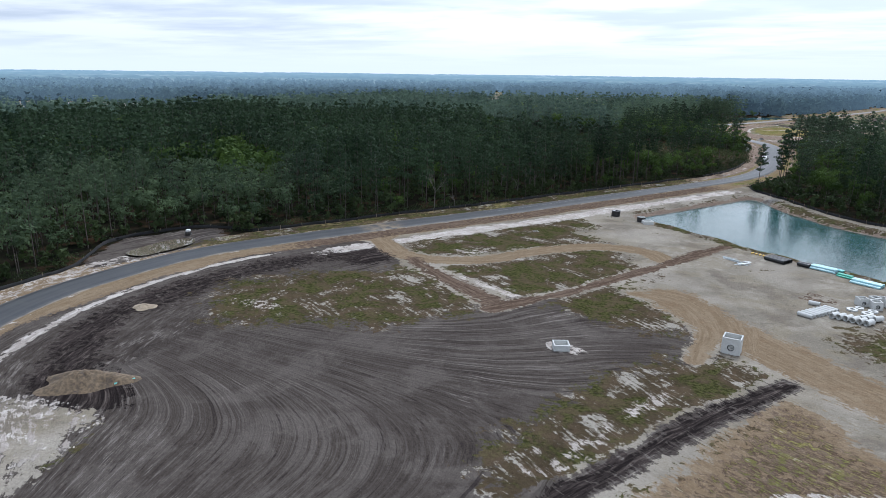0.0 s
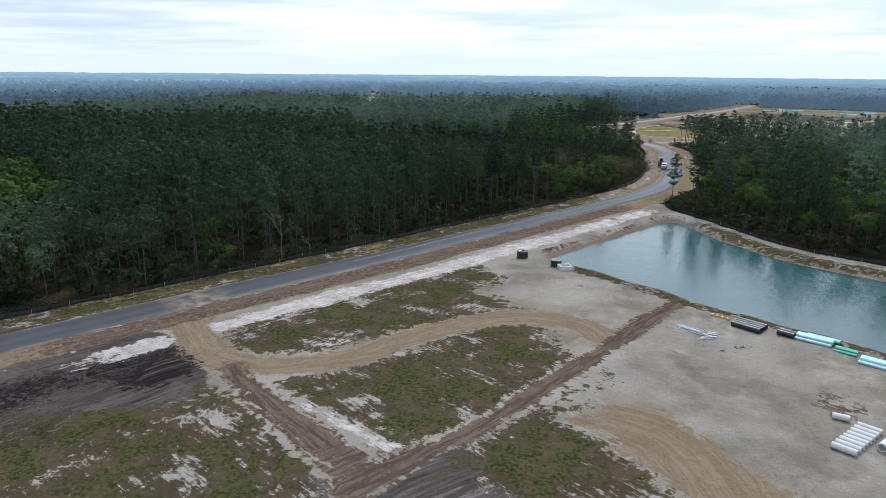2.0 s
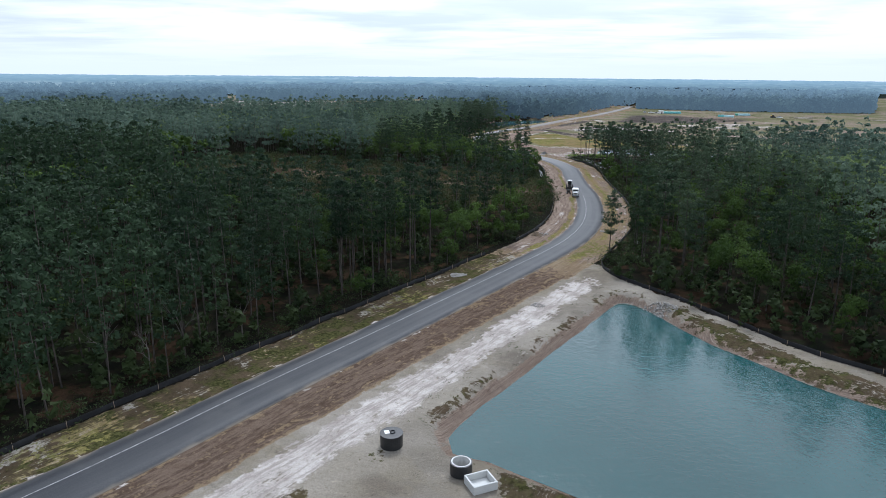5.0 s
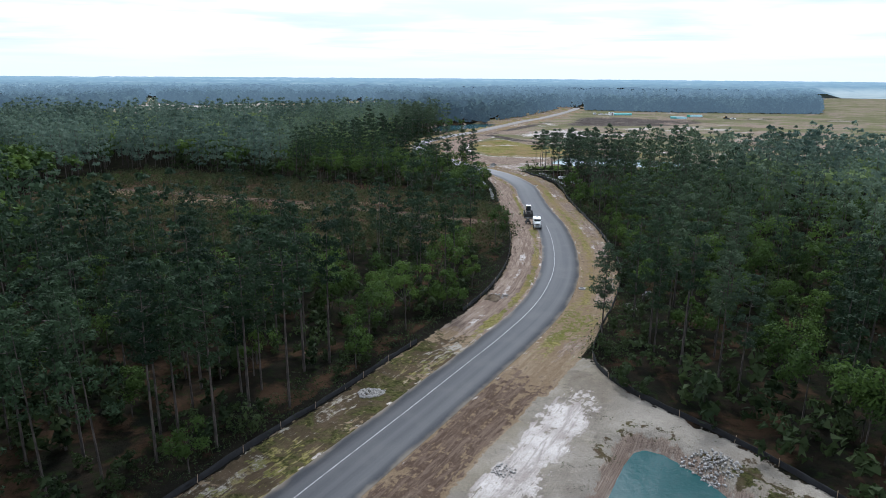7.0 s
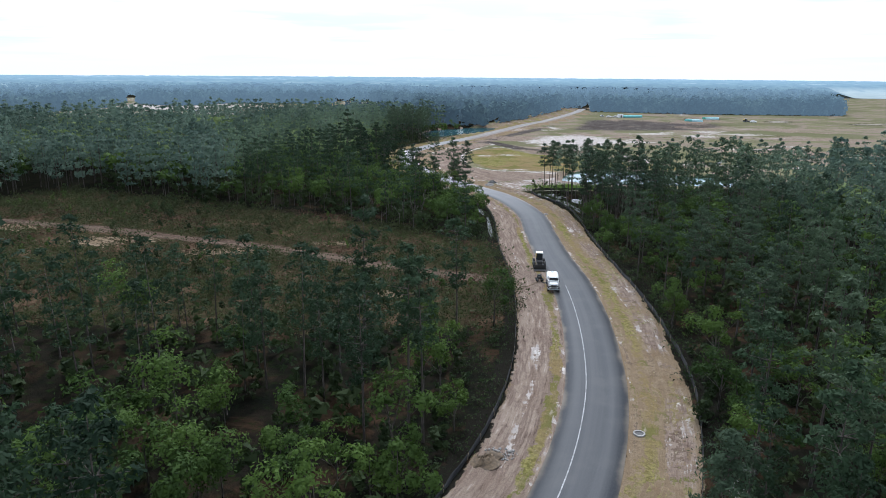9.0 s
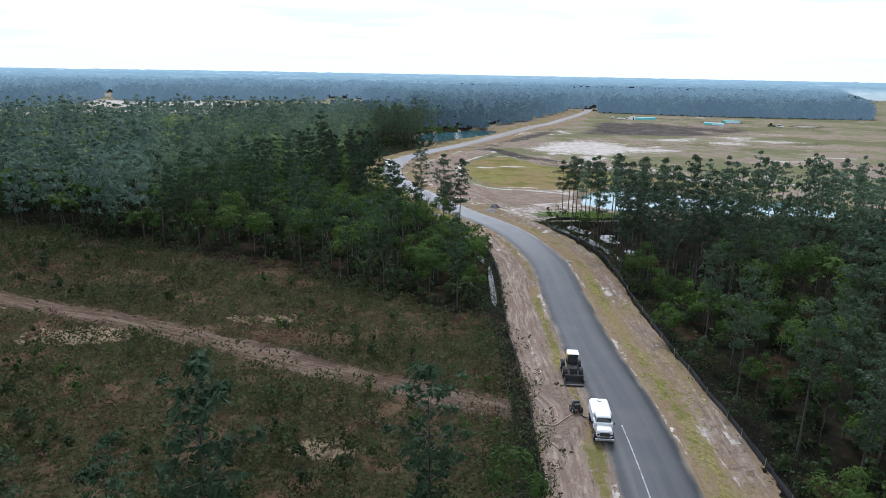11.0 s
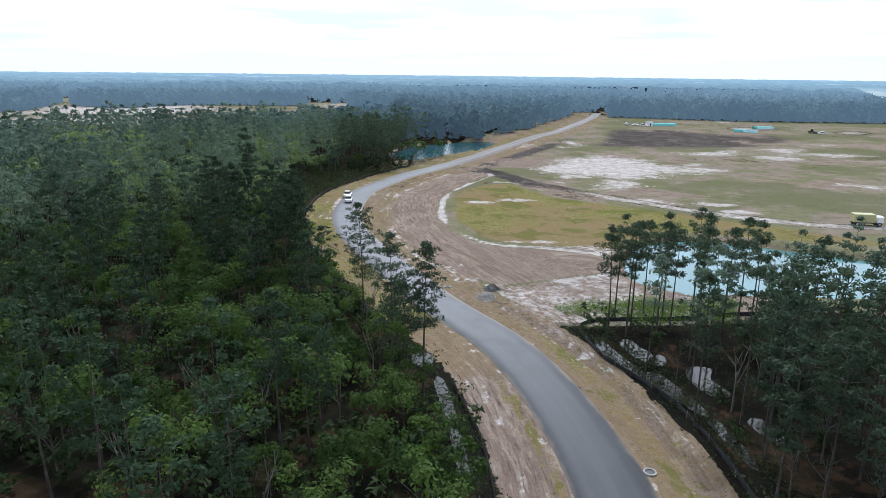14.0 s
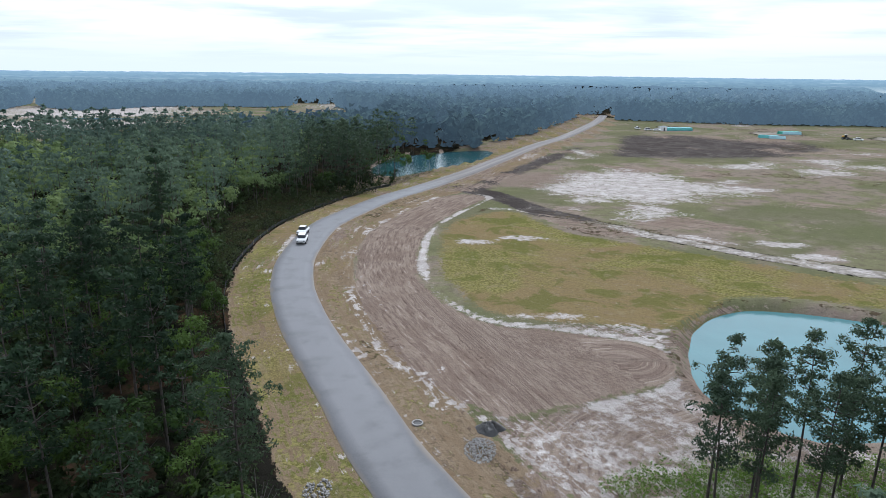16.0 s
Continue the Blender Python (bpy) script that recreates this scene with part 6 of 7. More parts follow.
def pipes(name, spots, length, r, turn, mat, label, group, wall=None, sides=18):
    """Pipes that lie side by side; each is a thing of its own."""
    first = None
    for x, y, up in spots:
        m = pose(x, y, ground_z(x, y) + r + up, 0, 0, turn)
        if first is None:
            me = bpy.data.meshes.new(name)
            bm = sleeve(bmesh.new(), (-length / 2, 0, 0), (length / 2, 0, 0), r, wall or r * 0.16, sides)
            bmesh.ops.recalc_face_normals(bm, faces=bm.faces)
            bm.to_mesh(me)
            bm.free()
            me.materials.append(mat)
            first = tagged(new(name, me), label, "pipe", group)
            first.matrix_basis = m
        else:
            copy_thing(first, m)


def row(x, y, dx, dy, n, up=0.0):
    return [(x + dx * k, y + dy * k, up) for k in range(n)]


pipes("black_pipe", row(4.3, 138.6, 0.42, 0.72, 4), 4.0, 0.38, -33, M_BLACK, "large black plastic drain pipe lying in the yard", "black drain pipes", 0.05)
pipes("black_pipe", row(9.2, 137.4, 0.4, 0.7, 2), 2.2, 0.38, -30, M_BLACK, "short black plastic drain pipe lying in the yard", "black drain pipes", 0.05)
pipes("water_pipe", row(12.2, 135.9, 0.2, 0.38, 4) + row(12.4, 136.2, 0.2, 0.38, 3, 0.34), 4.4, 0.2, -26, M_PALE, "pale blue plastic water pipe in a bundle", "pale water pipes", 0.03)
pipes("sewer_pipe", row(15.4, 133.4, 0.12, 0.26, 5) + row(15.6, 133.8, 0.12, 0.26, 3, 0.22), 2.6, 0.13, -30, M_GREEN_PIPE, "thin green plastic pipe in a bundle", "green pipes", 0.02)
pipes("water_pipe", row(18.2, 129.6, 0.2, 0.38, 5) + row(18.5, 130.0, 0.2, 0.38, 3, 0.34), 4.8, 0.2, -29, M_PALE, "pale blue plastic water pipe stacked near the pond", "pale water pipes", 0.03)
pipes("water_pipe", row(13.8, 137.3, 0.2, 0.38, 2), 4.0, 0.2, -28, M_TEAL, "teal plastic water pipe lying by the pond bank", "pale water pipes", 0.03)
pipes("concrete_pipe", row(8.1, 107.8, 0.53, 0.71, 8), 2.2, 0.33, -32, M_CONCRETE, "slim grey concrete drain pipe in a row", "slim concrete pipes", 0.06)
pipes("concrete_pipe", [(9.7, 114.6, 0.0)], 1.6, 0.34, -14, M_CONCRETE, "slim grey concrete drain pipe lying apart", "slim concrete pipes", 0.06)
pipes("concrete_culvert", row(12.0, 109.3, 0.86, -0.22, 6), 1.5, 0.44, 52, M_CONCRETE, "wide short concrete culvert pipe with open bore", "culvert pipes", 0.09)
pipes("concrete_culvert", row(15.8, 110.0, 0.9, 0.2, 3), 1.5, 0.44, 40, M_CONCRETE, "wide short concrete culvert pipe lying askew", "culvert pipes", 0.09)
pipes("teal_pipe", [(-63.6, 47.6, 0.0)], 2.2, 0.14, 62, M_TEAL, "short teal pipe lying beside the soil heap", "loose pipes", 0.02)


def manhole_ring(x, y, r, h, label, hole=0.45):
    ob = thing("manhole_ring", x, y, 0, label, "manhole ring", "concrete rings")
    part("ring", sleeve(bmesh.new(), (0, 0, 0), (0, 0, h), r, r * (1 - hole), 28), M_CONCRETE, ob)


for x, y, r in ((14.8, 114.3, 0.78), (16.7, 113.3, 0.80), (15.9, 115.6, 0.62), (17.6, 114.9, 0.70)):
    manhole_ring(x, y, r, 0.22, "flat pale concrete manhole ring on the sand")
manhole_ring(19.7, 121.2, 0.85, 0.75, "tall pale concrete manhole ring in the yard", 0.86)
for x, y in ((2.8, 258.8), (10.2, 362.5), (-6.5, 412.7)):
    ob = thing("drain_inlet", x, y, 0, "round drain inlet with a concrete rim in the verge", "drain", "verge drains")
    part("rim", sleeve(bmesh.new(), (0, 0, -0.1), (0, 0, 0.14), 0.58, 0.15, 24), M_ROCK, ob)
    part("grate", rod(bmesh.new(), (0, 0, 0.0), (0, 0, 0.05), 0.43, 24), M_DARK, ob, "dark iron grate")


def rod_pile(x, y, turn, n, length, fan, label):
    """Loose metal tubes thrown on a heap; each one is a thing."""
    for k in range(n):
        a = turn + rng.normal() * fan
        px, py = x + rng.normal() * 0.28, y + (k - n / 2) * 0.16 + rng.normal() * 0.1
        me = bpy.data.meshes.new("metal_tube")
        bm = rod(bmesh.new(), (-length / 2, 0, 0), (length / 2, 0, rng.uniform(0, 0.25)), 0.045, 8)
        bm.to_mesh(me)
        bm.free()
        me.materials.append(M_STEEL)
        tagged(new("metal_tube", me), label, "metal tube", "loose metal tubes").matrix_basis = pose(px, py, ground_z(px, py) + 0.05 + 0.02 * (k % 5), 0, 0, a)


rod_pile(-3.4, 136.4, -36, 9, 3.4, 2, "long galvanised tube lying in a tidy row")
rod_pile(-1.2, 134.6, 35, 14, 2.4, 24, "galvanised tube thrown on a loose heap")
for k in range(4):
    x, y = 0.4 + 0.68 * k, 143.3 - 0.36 * k
    ob = thing("yellow_hydrant", x, y, 48 + 14 * k, "yellow cast-iron hydrant lying at the pond bank", "hydrant", "yellow hydrants")
    part("barrel", rod(bmesh.new(), (-0.35, 0, 0.15), (0.3, 0.05, 0.16), 0.12, 12), M_YELLOW, ob)
    part("cap", rod(bmesh.new(), (0.3, 0.05, 0.16), (0.48, 0.06, 0.17), 0.16, 12, 0.06), M_YELLOW, ob)
    part("nozzle", rod(bmesh.new(), (0.1, -0.26, 0.16), (0.1, 0.26, 0.16), 0.07, 10), M_YELLOW, ob)


# ---- heaps ----
def heap(name, x, y, rx, ry, h, mat, label, category, turn=0.0, lumps=0.25, kind="", sink=0.12):
    n, k = 30, 12
    verts, quads = [], []
    for i in range(k + 1):
        f = i / k
        for j in range(n):
            a = 2 * math.pi * j / n
            r = f * (1 + 0.16 * math.sin(3 * a + x) + 0.10 * math.sin(5 * a + y))
            z = h * (math.cos(min(1.0, f) * math.pi) * 0.5 + 0.5) ** 0.7 * (1 + lumps * (rng.normal() if i > 1 else 0.2) * (1 - f * 0.5)) - sink * f
            verts.append((r * rx * math.cos(a) + rng.normal() * 0.04, r * ry * math.sin(a) + rng.normal() * 0.04, z))
    for i in range(k):
        for j in range(n):
            quads.append((i * n + j, i * n + (j + 1) % n, (i + 1) * n + (j + 1) % n, (i + 1) * n + j))
    ob = tagged(new(name, mesh_from(name, np.array(verts), quads, mat)), label, category, kind=kind)
    ob.matrix_basis = pose(x, y, ground_z(x, y), 0, 0, turn)
    return ob


heap("soil_heap", -67.6, 45.6, 5.6, 3.2, 1.35, M_SOIL, "large heap of golden brown topsoil on dark mud", "soil heap", 34, 0.09)
heap("sand_heap", -81.6, 65.8, 2.4, 1.7, 0.5, M_SANDHEAP, "small heap of pale sand in the dark field", "sand heap", 20, 0.1)
heap("dirt_heap", 0.6, 411.6, 1.7, 1.3, 0.85, M_DARK, "small heap of dark dirt beside the track", "dirt heap", 10, 0.16)
heap("debris_heap", -12.6, 254.4, 2.2, 1.1, 0.5, M_SOIL, "low heap of brown debris by the fence", "debris heap", 40, 0.3)


def rocks(x, y, rx, ry, n, size, label):
    """A spill of broken rock, joined: too many to count."""
    vs, ts, base = [], [], 0
    cube = np.array([(-1, -1, -1), (1, -1, -1), (1, 1, -1), (-1, 1, -1), (-1, -1, 1), (1, -1, 1), (1, 1, 1), (-1, 1, 1)], float)
    faces = np.array([(0, 3, 2, 1), (4, 5, 6, 7), (0, 1, 5, 4), (1, 2, 6, 5), (2, 3, 7, 6), (3, 0, 4, 7)])
    for _ in range(n):
        a, f = rng.uniform(0, 6.283), math.sqrt(rng.uniform())
        s = size * rng.uniform(0.5, 1.3)
        v = cube * s * rng.uniform(0.5, 1.0, 3) * (1 - 0.4 * rng.uniform(size=(8, 1)))
        e = np.array(Euler(rng.uniform(0, 3, 3)).to_matrix())
        px, py = x + rx * f * math.cos(a), y + ry * f * math.sin(a)
        vs.append(v @ e.T + (px, py, ground_z(px, py) + s * 0.25 + 0.12 * (1 - f)))
        ts.append(faces + base)
        base += 8
    tagged(new("rock_spill", mesh_from("rock_spill", np.vstack(vs), np.vstack(ts), M_ROCK)), label, "rocks", kind="stuff")


rocks(-28.2, 222.6, 1.5, 1.2, 260, 0.12, "pale broken rock heaped on the grassy verge")
rocks(-0.6, 408.2, 1.5, 2.0, 700, 0.075, "grey broken rock spilled beside the road")
rocks(-14.6, 402.2, 1.2, 1.6, 140, 0.12, "grey broken rock at the edge of the road")
rocks(3.6, 208.8, 3.0, 2.4, 260, 0.14, "grey broken rock on the bank of the pond")
rocks(-44.4, 140.6, 0.8, 0.6, 50, 0.10, "small pile of pale stones in the grass")
rocks(-15.0, 207.8, 1.2, 1.0, 60, 0.10, "ring of grey rubble on the sandy shoulder")
rocks(-11.0, 255.6, 1.6, 1.0, 80, 0.10, "pale rubble at the verge by the fence")
rocks(8.6, 250.2, 1.2, 1.6, 80, 0.10, "pale rubble at a culvert by the fence")


# ---- fences ----
def fence(line, label, height=0.68, gap=5.0):
    """A black fabric silt fence on wooden stakes."""
    line = spline(line, False, 1.6)
    root = tagged(new("silt_fence"), label, "silt fence", "silt fences")
    t = np.gradient(line, axis=0)
    t /= np.linalg.norm(t, axis=1)[:, None]
    right = np.stack([t[:, 1], -t[:, 0]], 1)
    base = np.array([ground_z(x, y) for x, y in line])
    top = base + height * (0.92 + 0.12 * rng.uniform(-1, 1, len(line)))
    lean = right * (0.06 * rng.normal(size=(len(line), 1)))
    rows = [np.column_stack([line - right * 0.02, base - 0.1]), np.column_stack([line - right * 0.02 + lean, top]), np.column_stack([line + right * 0.02 + lean, top]), np.column_stack([line + right * 0.02, base - 0.1])]
    verts = np.stack(rows, 1).reshape(-1, 3)
    child("fabric", mesh_from("fabric", verts, grid_quads(4, len(line)), M_FABRIC), root)
    run_ = np.concatenate([[0], np.cumsum(np.hypot(*np.diff(line, axis=0).T))])
    me = bpy.data.meshes.new("stake")
    bm = box(bmesh.new(), (0.05, 0.05, 0.95), (0, 0, -0.15), 0.006)
    bm.to_mesh(me)
    bm.free()
    me.materials.append(M_WOOD)
    for s in np.arange(0.5, run_[-1], gap):
        i = int(np.searchsorted(run_, s))
        x, y = line[min(i, len(line) - 1)] + right[min(i, len(line) - 1)] * 0.06
        ob = child("stake", me, root)
        ob.matrix_basis = pose(x, y, ground_z(x, y), rng.normal() * 3, rng.normal() * 3, rng.uniform(0, 90))


def beside(offset, s0, s1, every=9):
    """Points beside the road at an offset to its right."""
    t = np.gradient(ROAD, axis=0)
    t /= np.linalg.norm(t, axis=1)[:, None]
    p = ROAD + np.stack([t[:, 1], -t[:, 0]], 1) * offset
    return [tuple(q) for q in p[(run > s0) & (run < s1)][::every]]


fence([(-100.2, 110.5)] + [q for q in beside(-9.8, 60, 268) if q[1] > 113], "long black silt fence between the road verge and wood")
fence(beside(-9.9, 274, 420), "black silt fence with stakes along the brown verge")
fence(beside(-10.3, 448, 600), "curved black silt fence round the outside of the bend")
fence([(-100.2, 110.5), (-107.5, 109.6), (-114.5, 105.5), (-118.6, 97), (-119.2, 89), (-115, 82), (-110, 75), (-108.8, 66), (-108.4, 52), (-107, 38)], "black silt fence round a muddy bay")
fence([(52, 403.4), (38, 401), (26, 398.6), (17, 398), (12.6, 397.2), (10.9, 394), (12.0, 386), (14.6, 379.5), (17.0, 372), (17.4, 358), (16.2, 340), (15.6, 322), (15.4, 300), (14.0, 282), (11.6, 267.5), (6.6, 252.5), (1.6, 241), (-1.7, 231), (0.4, 222.6), (7.6, 212.4), (17.3, 195.6), (25.1, 187.5), (50, 171)],
      "long black silt fence at the edge of the pine wood")


# ---- vehicles ----
def wheel(root, x, y, r, w, name="wheel"):
    ob = part(name, rod(bmesh.new(), (x - w / 2, y, r), (x + w / 2, y, r), r, 20), M_RUBBER, root)
    for s in (-1, 1):
        part("rim", rod(bmesh.new(), (x + s * w / 2, y, r), (x + s * (w / 2 + 0.012), y, r), r * 0.55, 14), M_STEEL, ob)


def service_truck(x, y, turn):
    """A white tank truck; it faces its own -y."""
    t = thing("service_truck", x, y, turn, "white service truck with a white tank body parked on the road", "truck", z=0.11)
    part("chassis", box(bmesh.new(), (0.9, 5.6, 0.3), (0, 0.1, 0.5)), M_DARK, t)
    part("body", box(bmesh.new(), (2.0, 3.3, 1.35), (0, 1.25, 0.82), 0.22), M_WHITE, t)
    part("hatch", rod(bmesh.new(), (0, 2.2, 2.17), (0, 2.2, 2.3), 0.25, 16), M_STEEL, t)
    cab = part("cab", box(bmesh.new(), (1.86, 1.35, 1.0), (0, -1.05, 0.75), 0.10), M_WHITE, t)
    part("roof", box(bmesh.new(), (1.7, 1.15, 0.62), (0, -0.98, 1.753), 0.12, 0.86), M_WHITE, cab)
    part("windscreen", box(bmesh.new(), (1.5, 0.05, 0.46), (0, -1.58, 1.76), 0.01), M_GLASS, cab, "dark windscreen")
    for s in (-1, 1):
        part("side_window", box(bmesh.new(), (0.04, 0.8, 0.4), (s * 0.83, -1.0, 1.80), 0.01), M_GLASS, cab)
        part("mirror", box(bmesh.new(), (0.12, 0.1, 0.3), (s * 1.08, -1.55, 1.5), 0.02), M_DARK, cab)
    hood = part("hood", box(bmesh.new(), (1.62, 1.2, 0.85), (0, -2.3, 0.7), 0.14, 0.92), M_WHITE, t)
    part("grille", box(bmesh.new(), (1.0, 0.05, 0.4), (0, -2.92, 0.9), 0.01), M_DARK, hood, "dark grille")
    for s in (-1, 1):
        part("headlight", box(bmesh.new(), (0.25, 0.05, 0.18), (s * 0.66, -2.9, 0.98), 0.02), M_GLASS, hood)
    part("bumper", box(bmesh.new(), (1.9, 0.16, 0.24), (0, -3.0, 0.45), 0.04), M_STEEL, t)
    for s in (-1, 1):
        for yy in (-2.15, 1.7):
            wheel(t, s * 0.88, yy, 0.45, 0.3)
    return t


def loader(x, y, turn):
    t = thing("wheel_loader", x, y, turn, "dark wheel loader with a pale roof and front bucket", "loader", z=0.05)
    part("frame", box(bmesh.new(), (1.0, 3.4, 0.7), (0, 0.5, 0.7), 0.08), M_DARK, t)
    part("engine_cover", box(bmesh.new(), (1.15, 1.3, 0.75), (0, 1.5, 1.35), 0.12), M_YELLOW, t)
    cab = part("cab", box(bmesh.new(), (1.15, 1.15, 1.2), (0, 0.35, 1.4), 0.06, 0.92), M_GLASS, t)
    part("roof", box(bmesh.new(), (1.3, 1.3, 0.12), (0, 0.35, 2.6), 0.05), M_WHITE, cab, "pale cab roof")
    for s in (-1, 1):
        part("arm", rod(bmesh.new(), (s * 0.5, -0.4, 1.5), (s * 0.5, -2.0, 0.6), 0.10, 8), M_DARK, t)
        wheel(t, s * 0.92, -0.6, 0.62, 0.42)
        wheel(t, s * 0.92, 1.5, 0.62, 0.42)
    bk = bmesh.new()
    for pts in (((-1.05, -2.0, 0.15), (1.05, -2.0, 0.15), (1.05, -2.9, 0.12), (-1.05, -2.9, 0.12)), ((-1.05, -2.0, 0.15), (-1.05, -2.1, 0.95), (1.05, -2.1, 0.95), (1.05, -2.0, 0.15))):
        vs = [bk.verts.new(p) for p in pts]
        f = bk.faces.new(vs)
        g = bmesh.ops.extrude_face_region(bk, geom=[f])
        bmesh.ops.translate(bk, vec=(0, 0.06, 0.06), verts=[v for v in g["geom"] if isinstance(v, bmesh.types.BMVert)])
    bucket = part("bucket", bk, M_DARK, t)
    for s in (-1, 1):
        part("bucket_side", box(bmesh.new(), (0.05, 0.8, 0.6), (s * 1.05, -2.45, 0.13), 0.01), M_DARK, bucket)


def pump(x, y):
    t = thing("pump", x, y, 12, "small black pump on wheels beside the truck", "pump")
    part("engine", box(bmesh.new(), (0.7, 0.8, 0.55), (0, 0.1, 0.4), 0.06), M_DARK, t)
    part("tank", rod(bmesh.new(), (-0.3, 0.15, 1.05), (0.3, 0.15, 1.05), 0.16, 12), M_BLACK, t)
    part("handle", rod(bmesh.new(), (0, 0.5, 0.5), (0, 1.0, 0.9), 0.03, 6), M_STEEL, t)
    for s in (-1, 1):
        wheel(t, s * 0.45, -0.2, 0.3, 0.16)
        wheel(t, s * 0.45, 0.35, 0.3, 0.16)


def hose(points, r, mat, label):
    cu = bpy.data.curves.new("hose", "CURVE")
    cu.dimensions, cu.bevel_depth, cu.bevel_resolution = "3D", r, 2
    line = spline(points, False, 0.4)
    sp = cu.splines.new("POLY")
    sp.points.add(len(line) - 1)
    for p_, (x, y) in zip(sp.points, line):
        p_.co = (x, y, max(ground_z(x, y), 0.1 if x > 1 else -1) + r, 1)
    ob = new("hose", cu)
    me = bpy.data.meshes.new_from_object(ob)
    bpy.data.objects.remove(ob)
    me.materials.append(mat)
    tagged(new("hose", me), label, "hose")


tr_ = service_truck(1.95, 304.0, -6)
tr_.scale = (0.92, 0.92, 0.92)
loader(1.5, 315.9, -5)
pump(0.35, 307.6)
hose([(0.1, 307.3), (-1.2, 306.2), (-2.6, 304.9), (-4.0, 304.7), (-4.6, 303.6), (-4.0, 302.4), (-2.9, 301.4), (-2.2, 300.2)], 0.06, M_WOOD, "long tan hose snaking over the verge")
hose([(0.6, 307.3), (0.9, 306.4), (1.3, 306.1)], 0.07, M_BLACK, "short black hose between pump and truck")


def car(x, y, turn, label, bed=False):
    t = thing("pickup_truck" if bed else "car", x, y, turn, label, "pickup" if bed else "car", "white cars at the bend", z=0.08)
    body = part("body", box(bmesh.new(), (1.85, 4.7, 0.62), (0, 0, 0.42), 0.16), M_WHITE, t)
    part("cabin", box(bmesh.new(), (1.6, 1.7 if bed else 2.7, 0.62), (0, -0.1 if bed else 0.3, 1.043), 0.12, 0.82), M_GLASS, t, "dark cabin windows")
    part("roof", box(bmesh.new(), (1.36, 1.35 if bed else 2.2, 0.07), (0, -0.1 if bed else 0.3, 1.63), 0.03), M_WHITE, t)
    if bed:
        part("bed", box(bmesh.new(), (1.5, 1.5, 0.05), (0, 1.45, 1.045), 0.01), M_DARK, t, "dark open load bed")
    for s in (-1, 1):
        part("headlight", box(bmesh.new(), (0.35, 0.05, 0.16), (s * 0.65, -2.36, 0.7), 0.02), M_GLASS, body)
        for yy in (-1.45, 1.45):
            wheel(t, s * 0.84, yy, 0.34, 0.22)


car(-31.4, 482.4, 4, "white sport utility car parked at the road edge")
car(-32.6, 489.4, -2, "white pickup parked behind another car", True)
t_ = thing("utility_trailer", -110.3, 101.6, 30, "small white utility vehicle beside the muddy puddle", "vehicle")
t_.scale = (0.62, 0.62, 0.62)
part("body", box(bmesh.new(), (1.5, 2.4, 0.9), (0, 0, 0.4), 0.08), M_DARK, t_)
part("roof", box(bmesh.new(), (1.45, 1.5, 0.7), (0, 0.2, 1.303), 0.1, 0.9), M_WHITE, t_, "white canopy")
for sx_ in (-1, 1):
    for sy_ in (-0.8, 0.8):
        wheel(t_, sx_ * 0.7, sy_, 0.36, 0.24)


def dump_truck(x, y, turn):
    t = thing("box_truck", x, y, turn, "khaki box truck with a white cab on the farm lane", "truck", z=ground_z(x, y) + 0.02)
    part("chassis", box(bmesh.new(), (0.9, 6.6, 0.3), (0, 0, 0.6)), M_DARK, t)
    part("body", box(bmesh.new(), (2.3, 4.6, 1.9), (0, 0.9, 0.92), 0.08), M_KHAKI, t, "khaki load box")
    cab = part("cab", box(bmesh.new(), (2.1, 1.6, 1.6), (0, -2.6, 0.75), 0.2, 0.9), M_WHITE, t)
    part("windscreen", box(bmesh.new(), (1.6, 0.05, 0.6), (0, -3.4, 1.5), 0.01), M_GLASS, cab)
    for s in (-1, 1):
        for yy in (-2.4, 1.2, 2.4):
            wheel(t, s * 0.95, yy, 0.5, 0.3)


dump_truck(91.5, 459.4, 82)

# ---- the far depot ----
for x, y, n, length, turn, mat in ((146, 759, 7, 18, 5, M_TEAL), (146.6, 762, 6, 17, 5, M_PALE), (180, 714, 6, 10, -30, M_TEAL), (183, 711, 4, 8, -30, M_PALE), (205, 741, 6, 12, 2, M_GREEN_PIPE), (206, 739, 3, 11, 2, M_PALE)):
    pipes("stacked_pipe", row(x, y, 0.1, 0.62, n) + row(x, y + 0.3, 0.1, 0.62, max(1, n - 2), 0.55) + row(x, y + 0.6, 0.1, 0.62, max(1, n - 3), 1.1), length, 0.32, turn, mat, "long plastic pipe stacked at a far depot", "stacked pipes at the depot", 0.04, 10)
for x, y, turn in ((130.5, 753, 70), (122, 764, 10), (223, 704, 60), (126, 756, 100)):
    car(x, y, turn, "small white vehicle parked at the far depot")
sh = thing("shed", 135.6, 757.5, 5, "small white shed at the far depot", "shed")
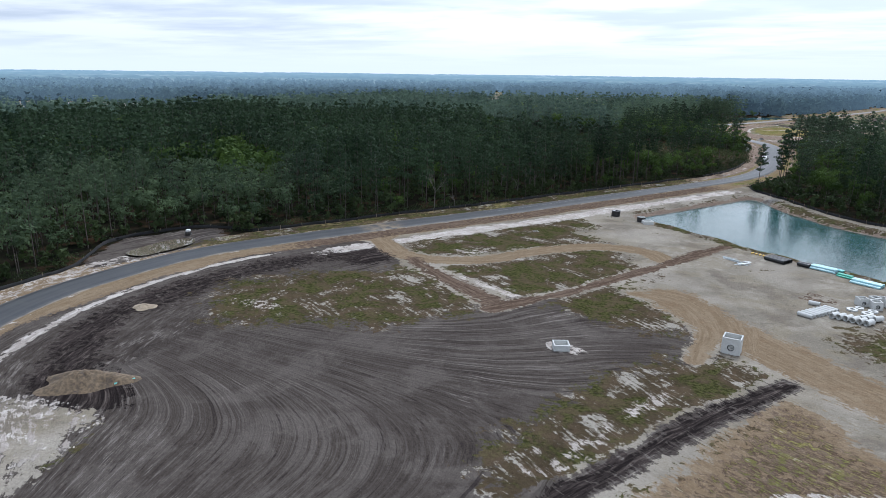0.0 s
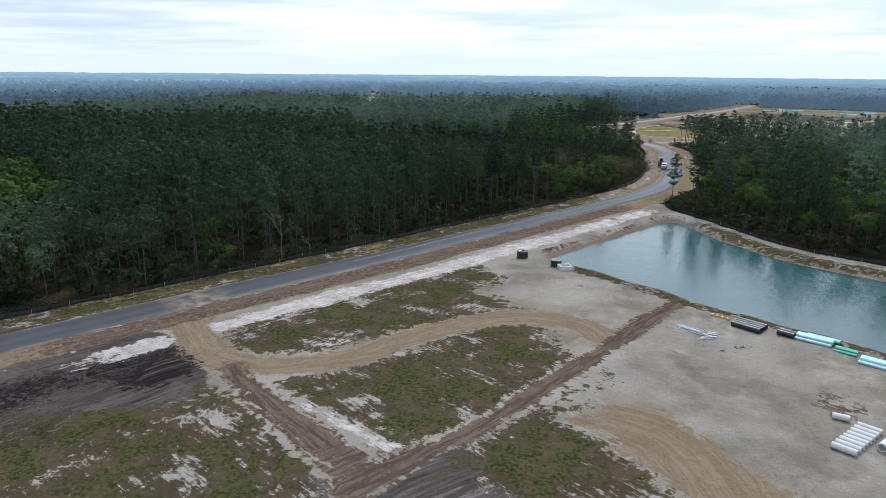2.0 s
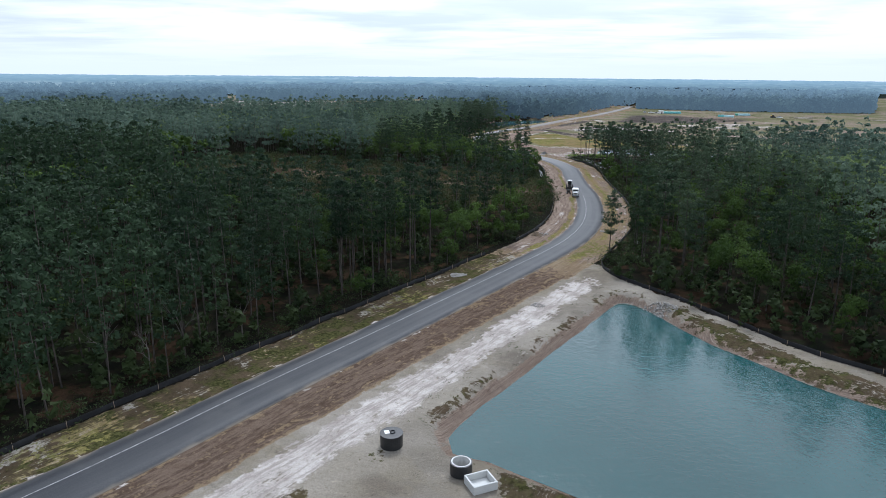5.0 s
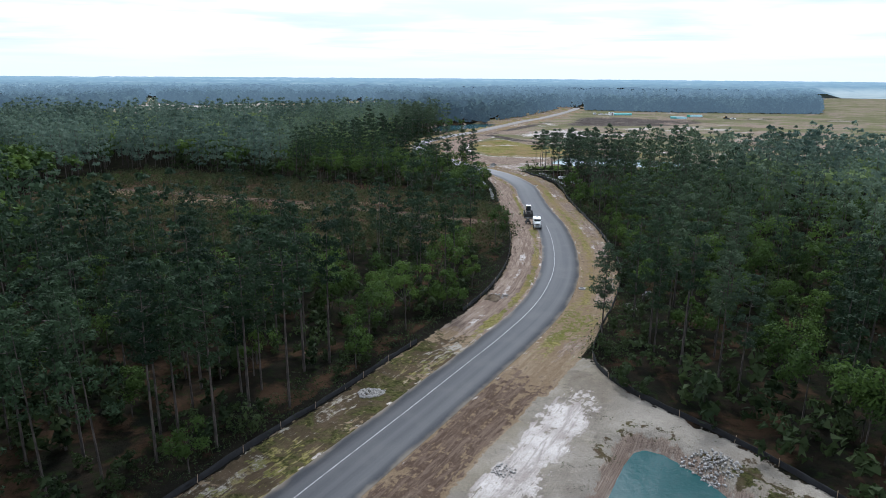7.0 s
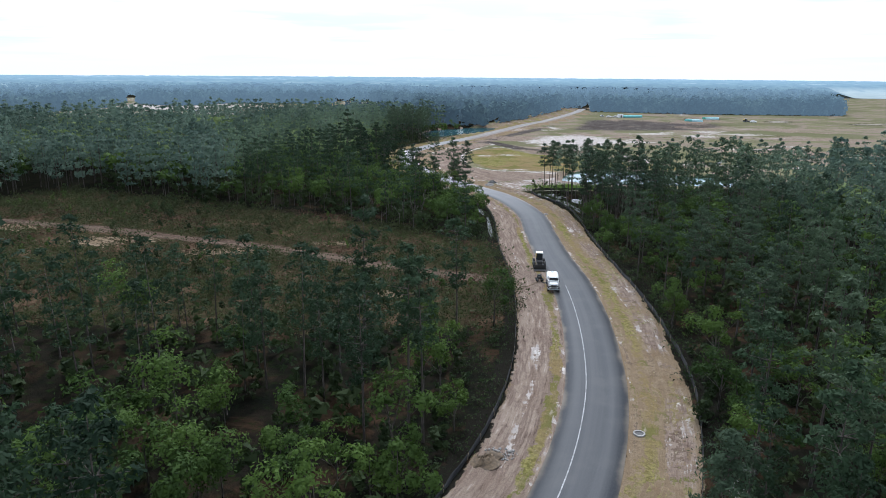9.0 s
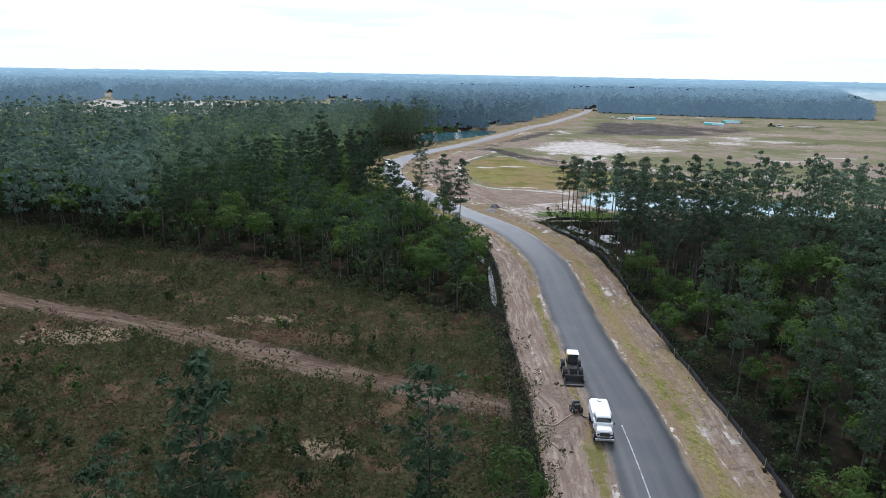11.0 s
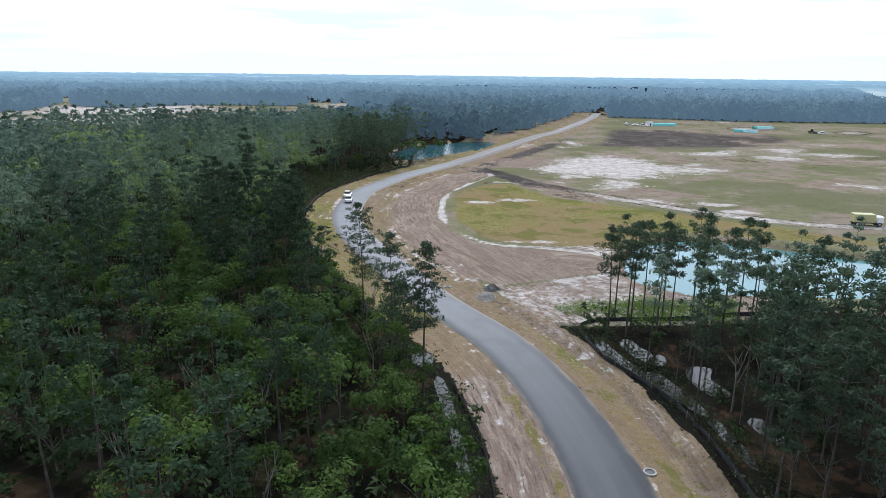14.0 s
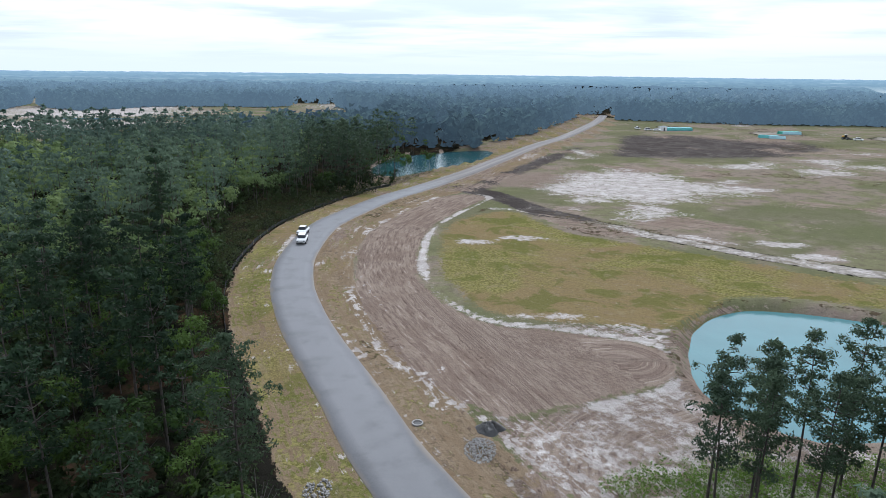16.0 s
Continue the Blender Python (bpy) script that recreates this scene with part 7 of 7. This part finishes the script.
part("walls", box(bmesh.new(), (4.2, 3.0, 2.6), (0, 0, 0), 0.05), M_WHITE, sh)
part("roof", box(bmesh.new(), (4.6, 3.4, 0.2), (0, 0, 2.603), 0.05), M_STEEL, sh)
part("door", box(bmesh.new(), (0.9, 0.06, 2.0), (0.4, -1.53, 0.0), 0.01), M_DARK, sh)
loader(220.4, 710.5, 40)


# ---- far lakes ----
for cx, cy, a_, b_ in ((-140, 835, 60, 7), (-85, 868, 40, 9), (-235, 806, 40, 6)):
    ring_ = np.array([(cx + a_ * math.cos(k * 0.2618) * (1 + 0.12 * math.sin(3 * k)), cy + b_ * math.sin(k * 0.2618)) for k in range(24)])
    water("lake_water", ring_, 0.25, M_WATER_BLUE, "narrow far lake shining among clearings", "lake")


# ---- water left in the ditches ----
for pts in ([(-11.2, 386.5), (-9.4, 387.2), (-8.6, 384.8), (-9.6, 383.0), (-11.0, 384.2)], [(-8.6, 379.5), (-7.6, 380), (-6.4, 373), (-5.4, 362), (-6.2, 361), (-7.4, 371)],
            [(12.2, 391.0), (12.0, 386.5), (14.4, 381.2), (15.6, 382.0), (14.2, 387.0), (13.2, 391.4)], [(15.4, 380.6), (18.2, 372.4), (19.4, 373.0), (17.4, 381.4)],
            [(18.6, 371), (19.3, 363), (20.3, 363.5), (19.8, 371)], [(15.2, 390.4), (15.8, 386.2), (18.2, 383.6), (19.6, 386.0), (17.6, 388.6), (16.8, 391.6)], [(20.2, 380.4), (21.4, 376.0), (23.6, 376.8), (22.8, 380.2), (24.0, 383.0), (21.6, 383.4)], [(22.6, 371.0), (23.6, 366.4), (25.2, 367.2), (24.4, 371.6)], [(-5.2, 357), (-4.6, 357), (-5.0, 340), (-5.8, 340)], [(10.2, 252.6), (13.0, 257.5), (13.8, 257.0), (11.2, 252.0)]):
    ring_ = spline(pts, True, 0.7)
    lift_ = max(ground_z(x, y) for x, y in ring_) + 0.02
    water("ditch_water", ring_, lift_, M_WATER_DARK, "still dark water standing in the ditch by the fence", "puddle")
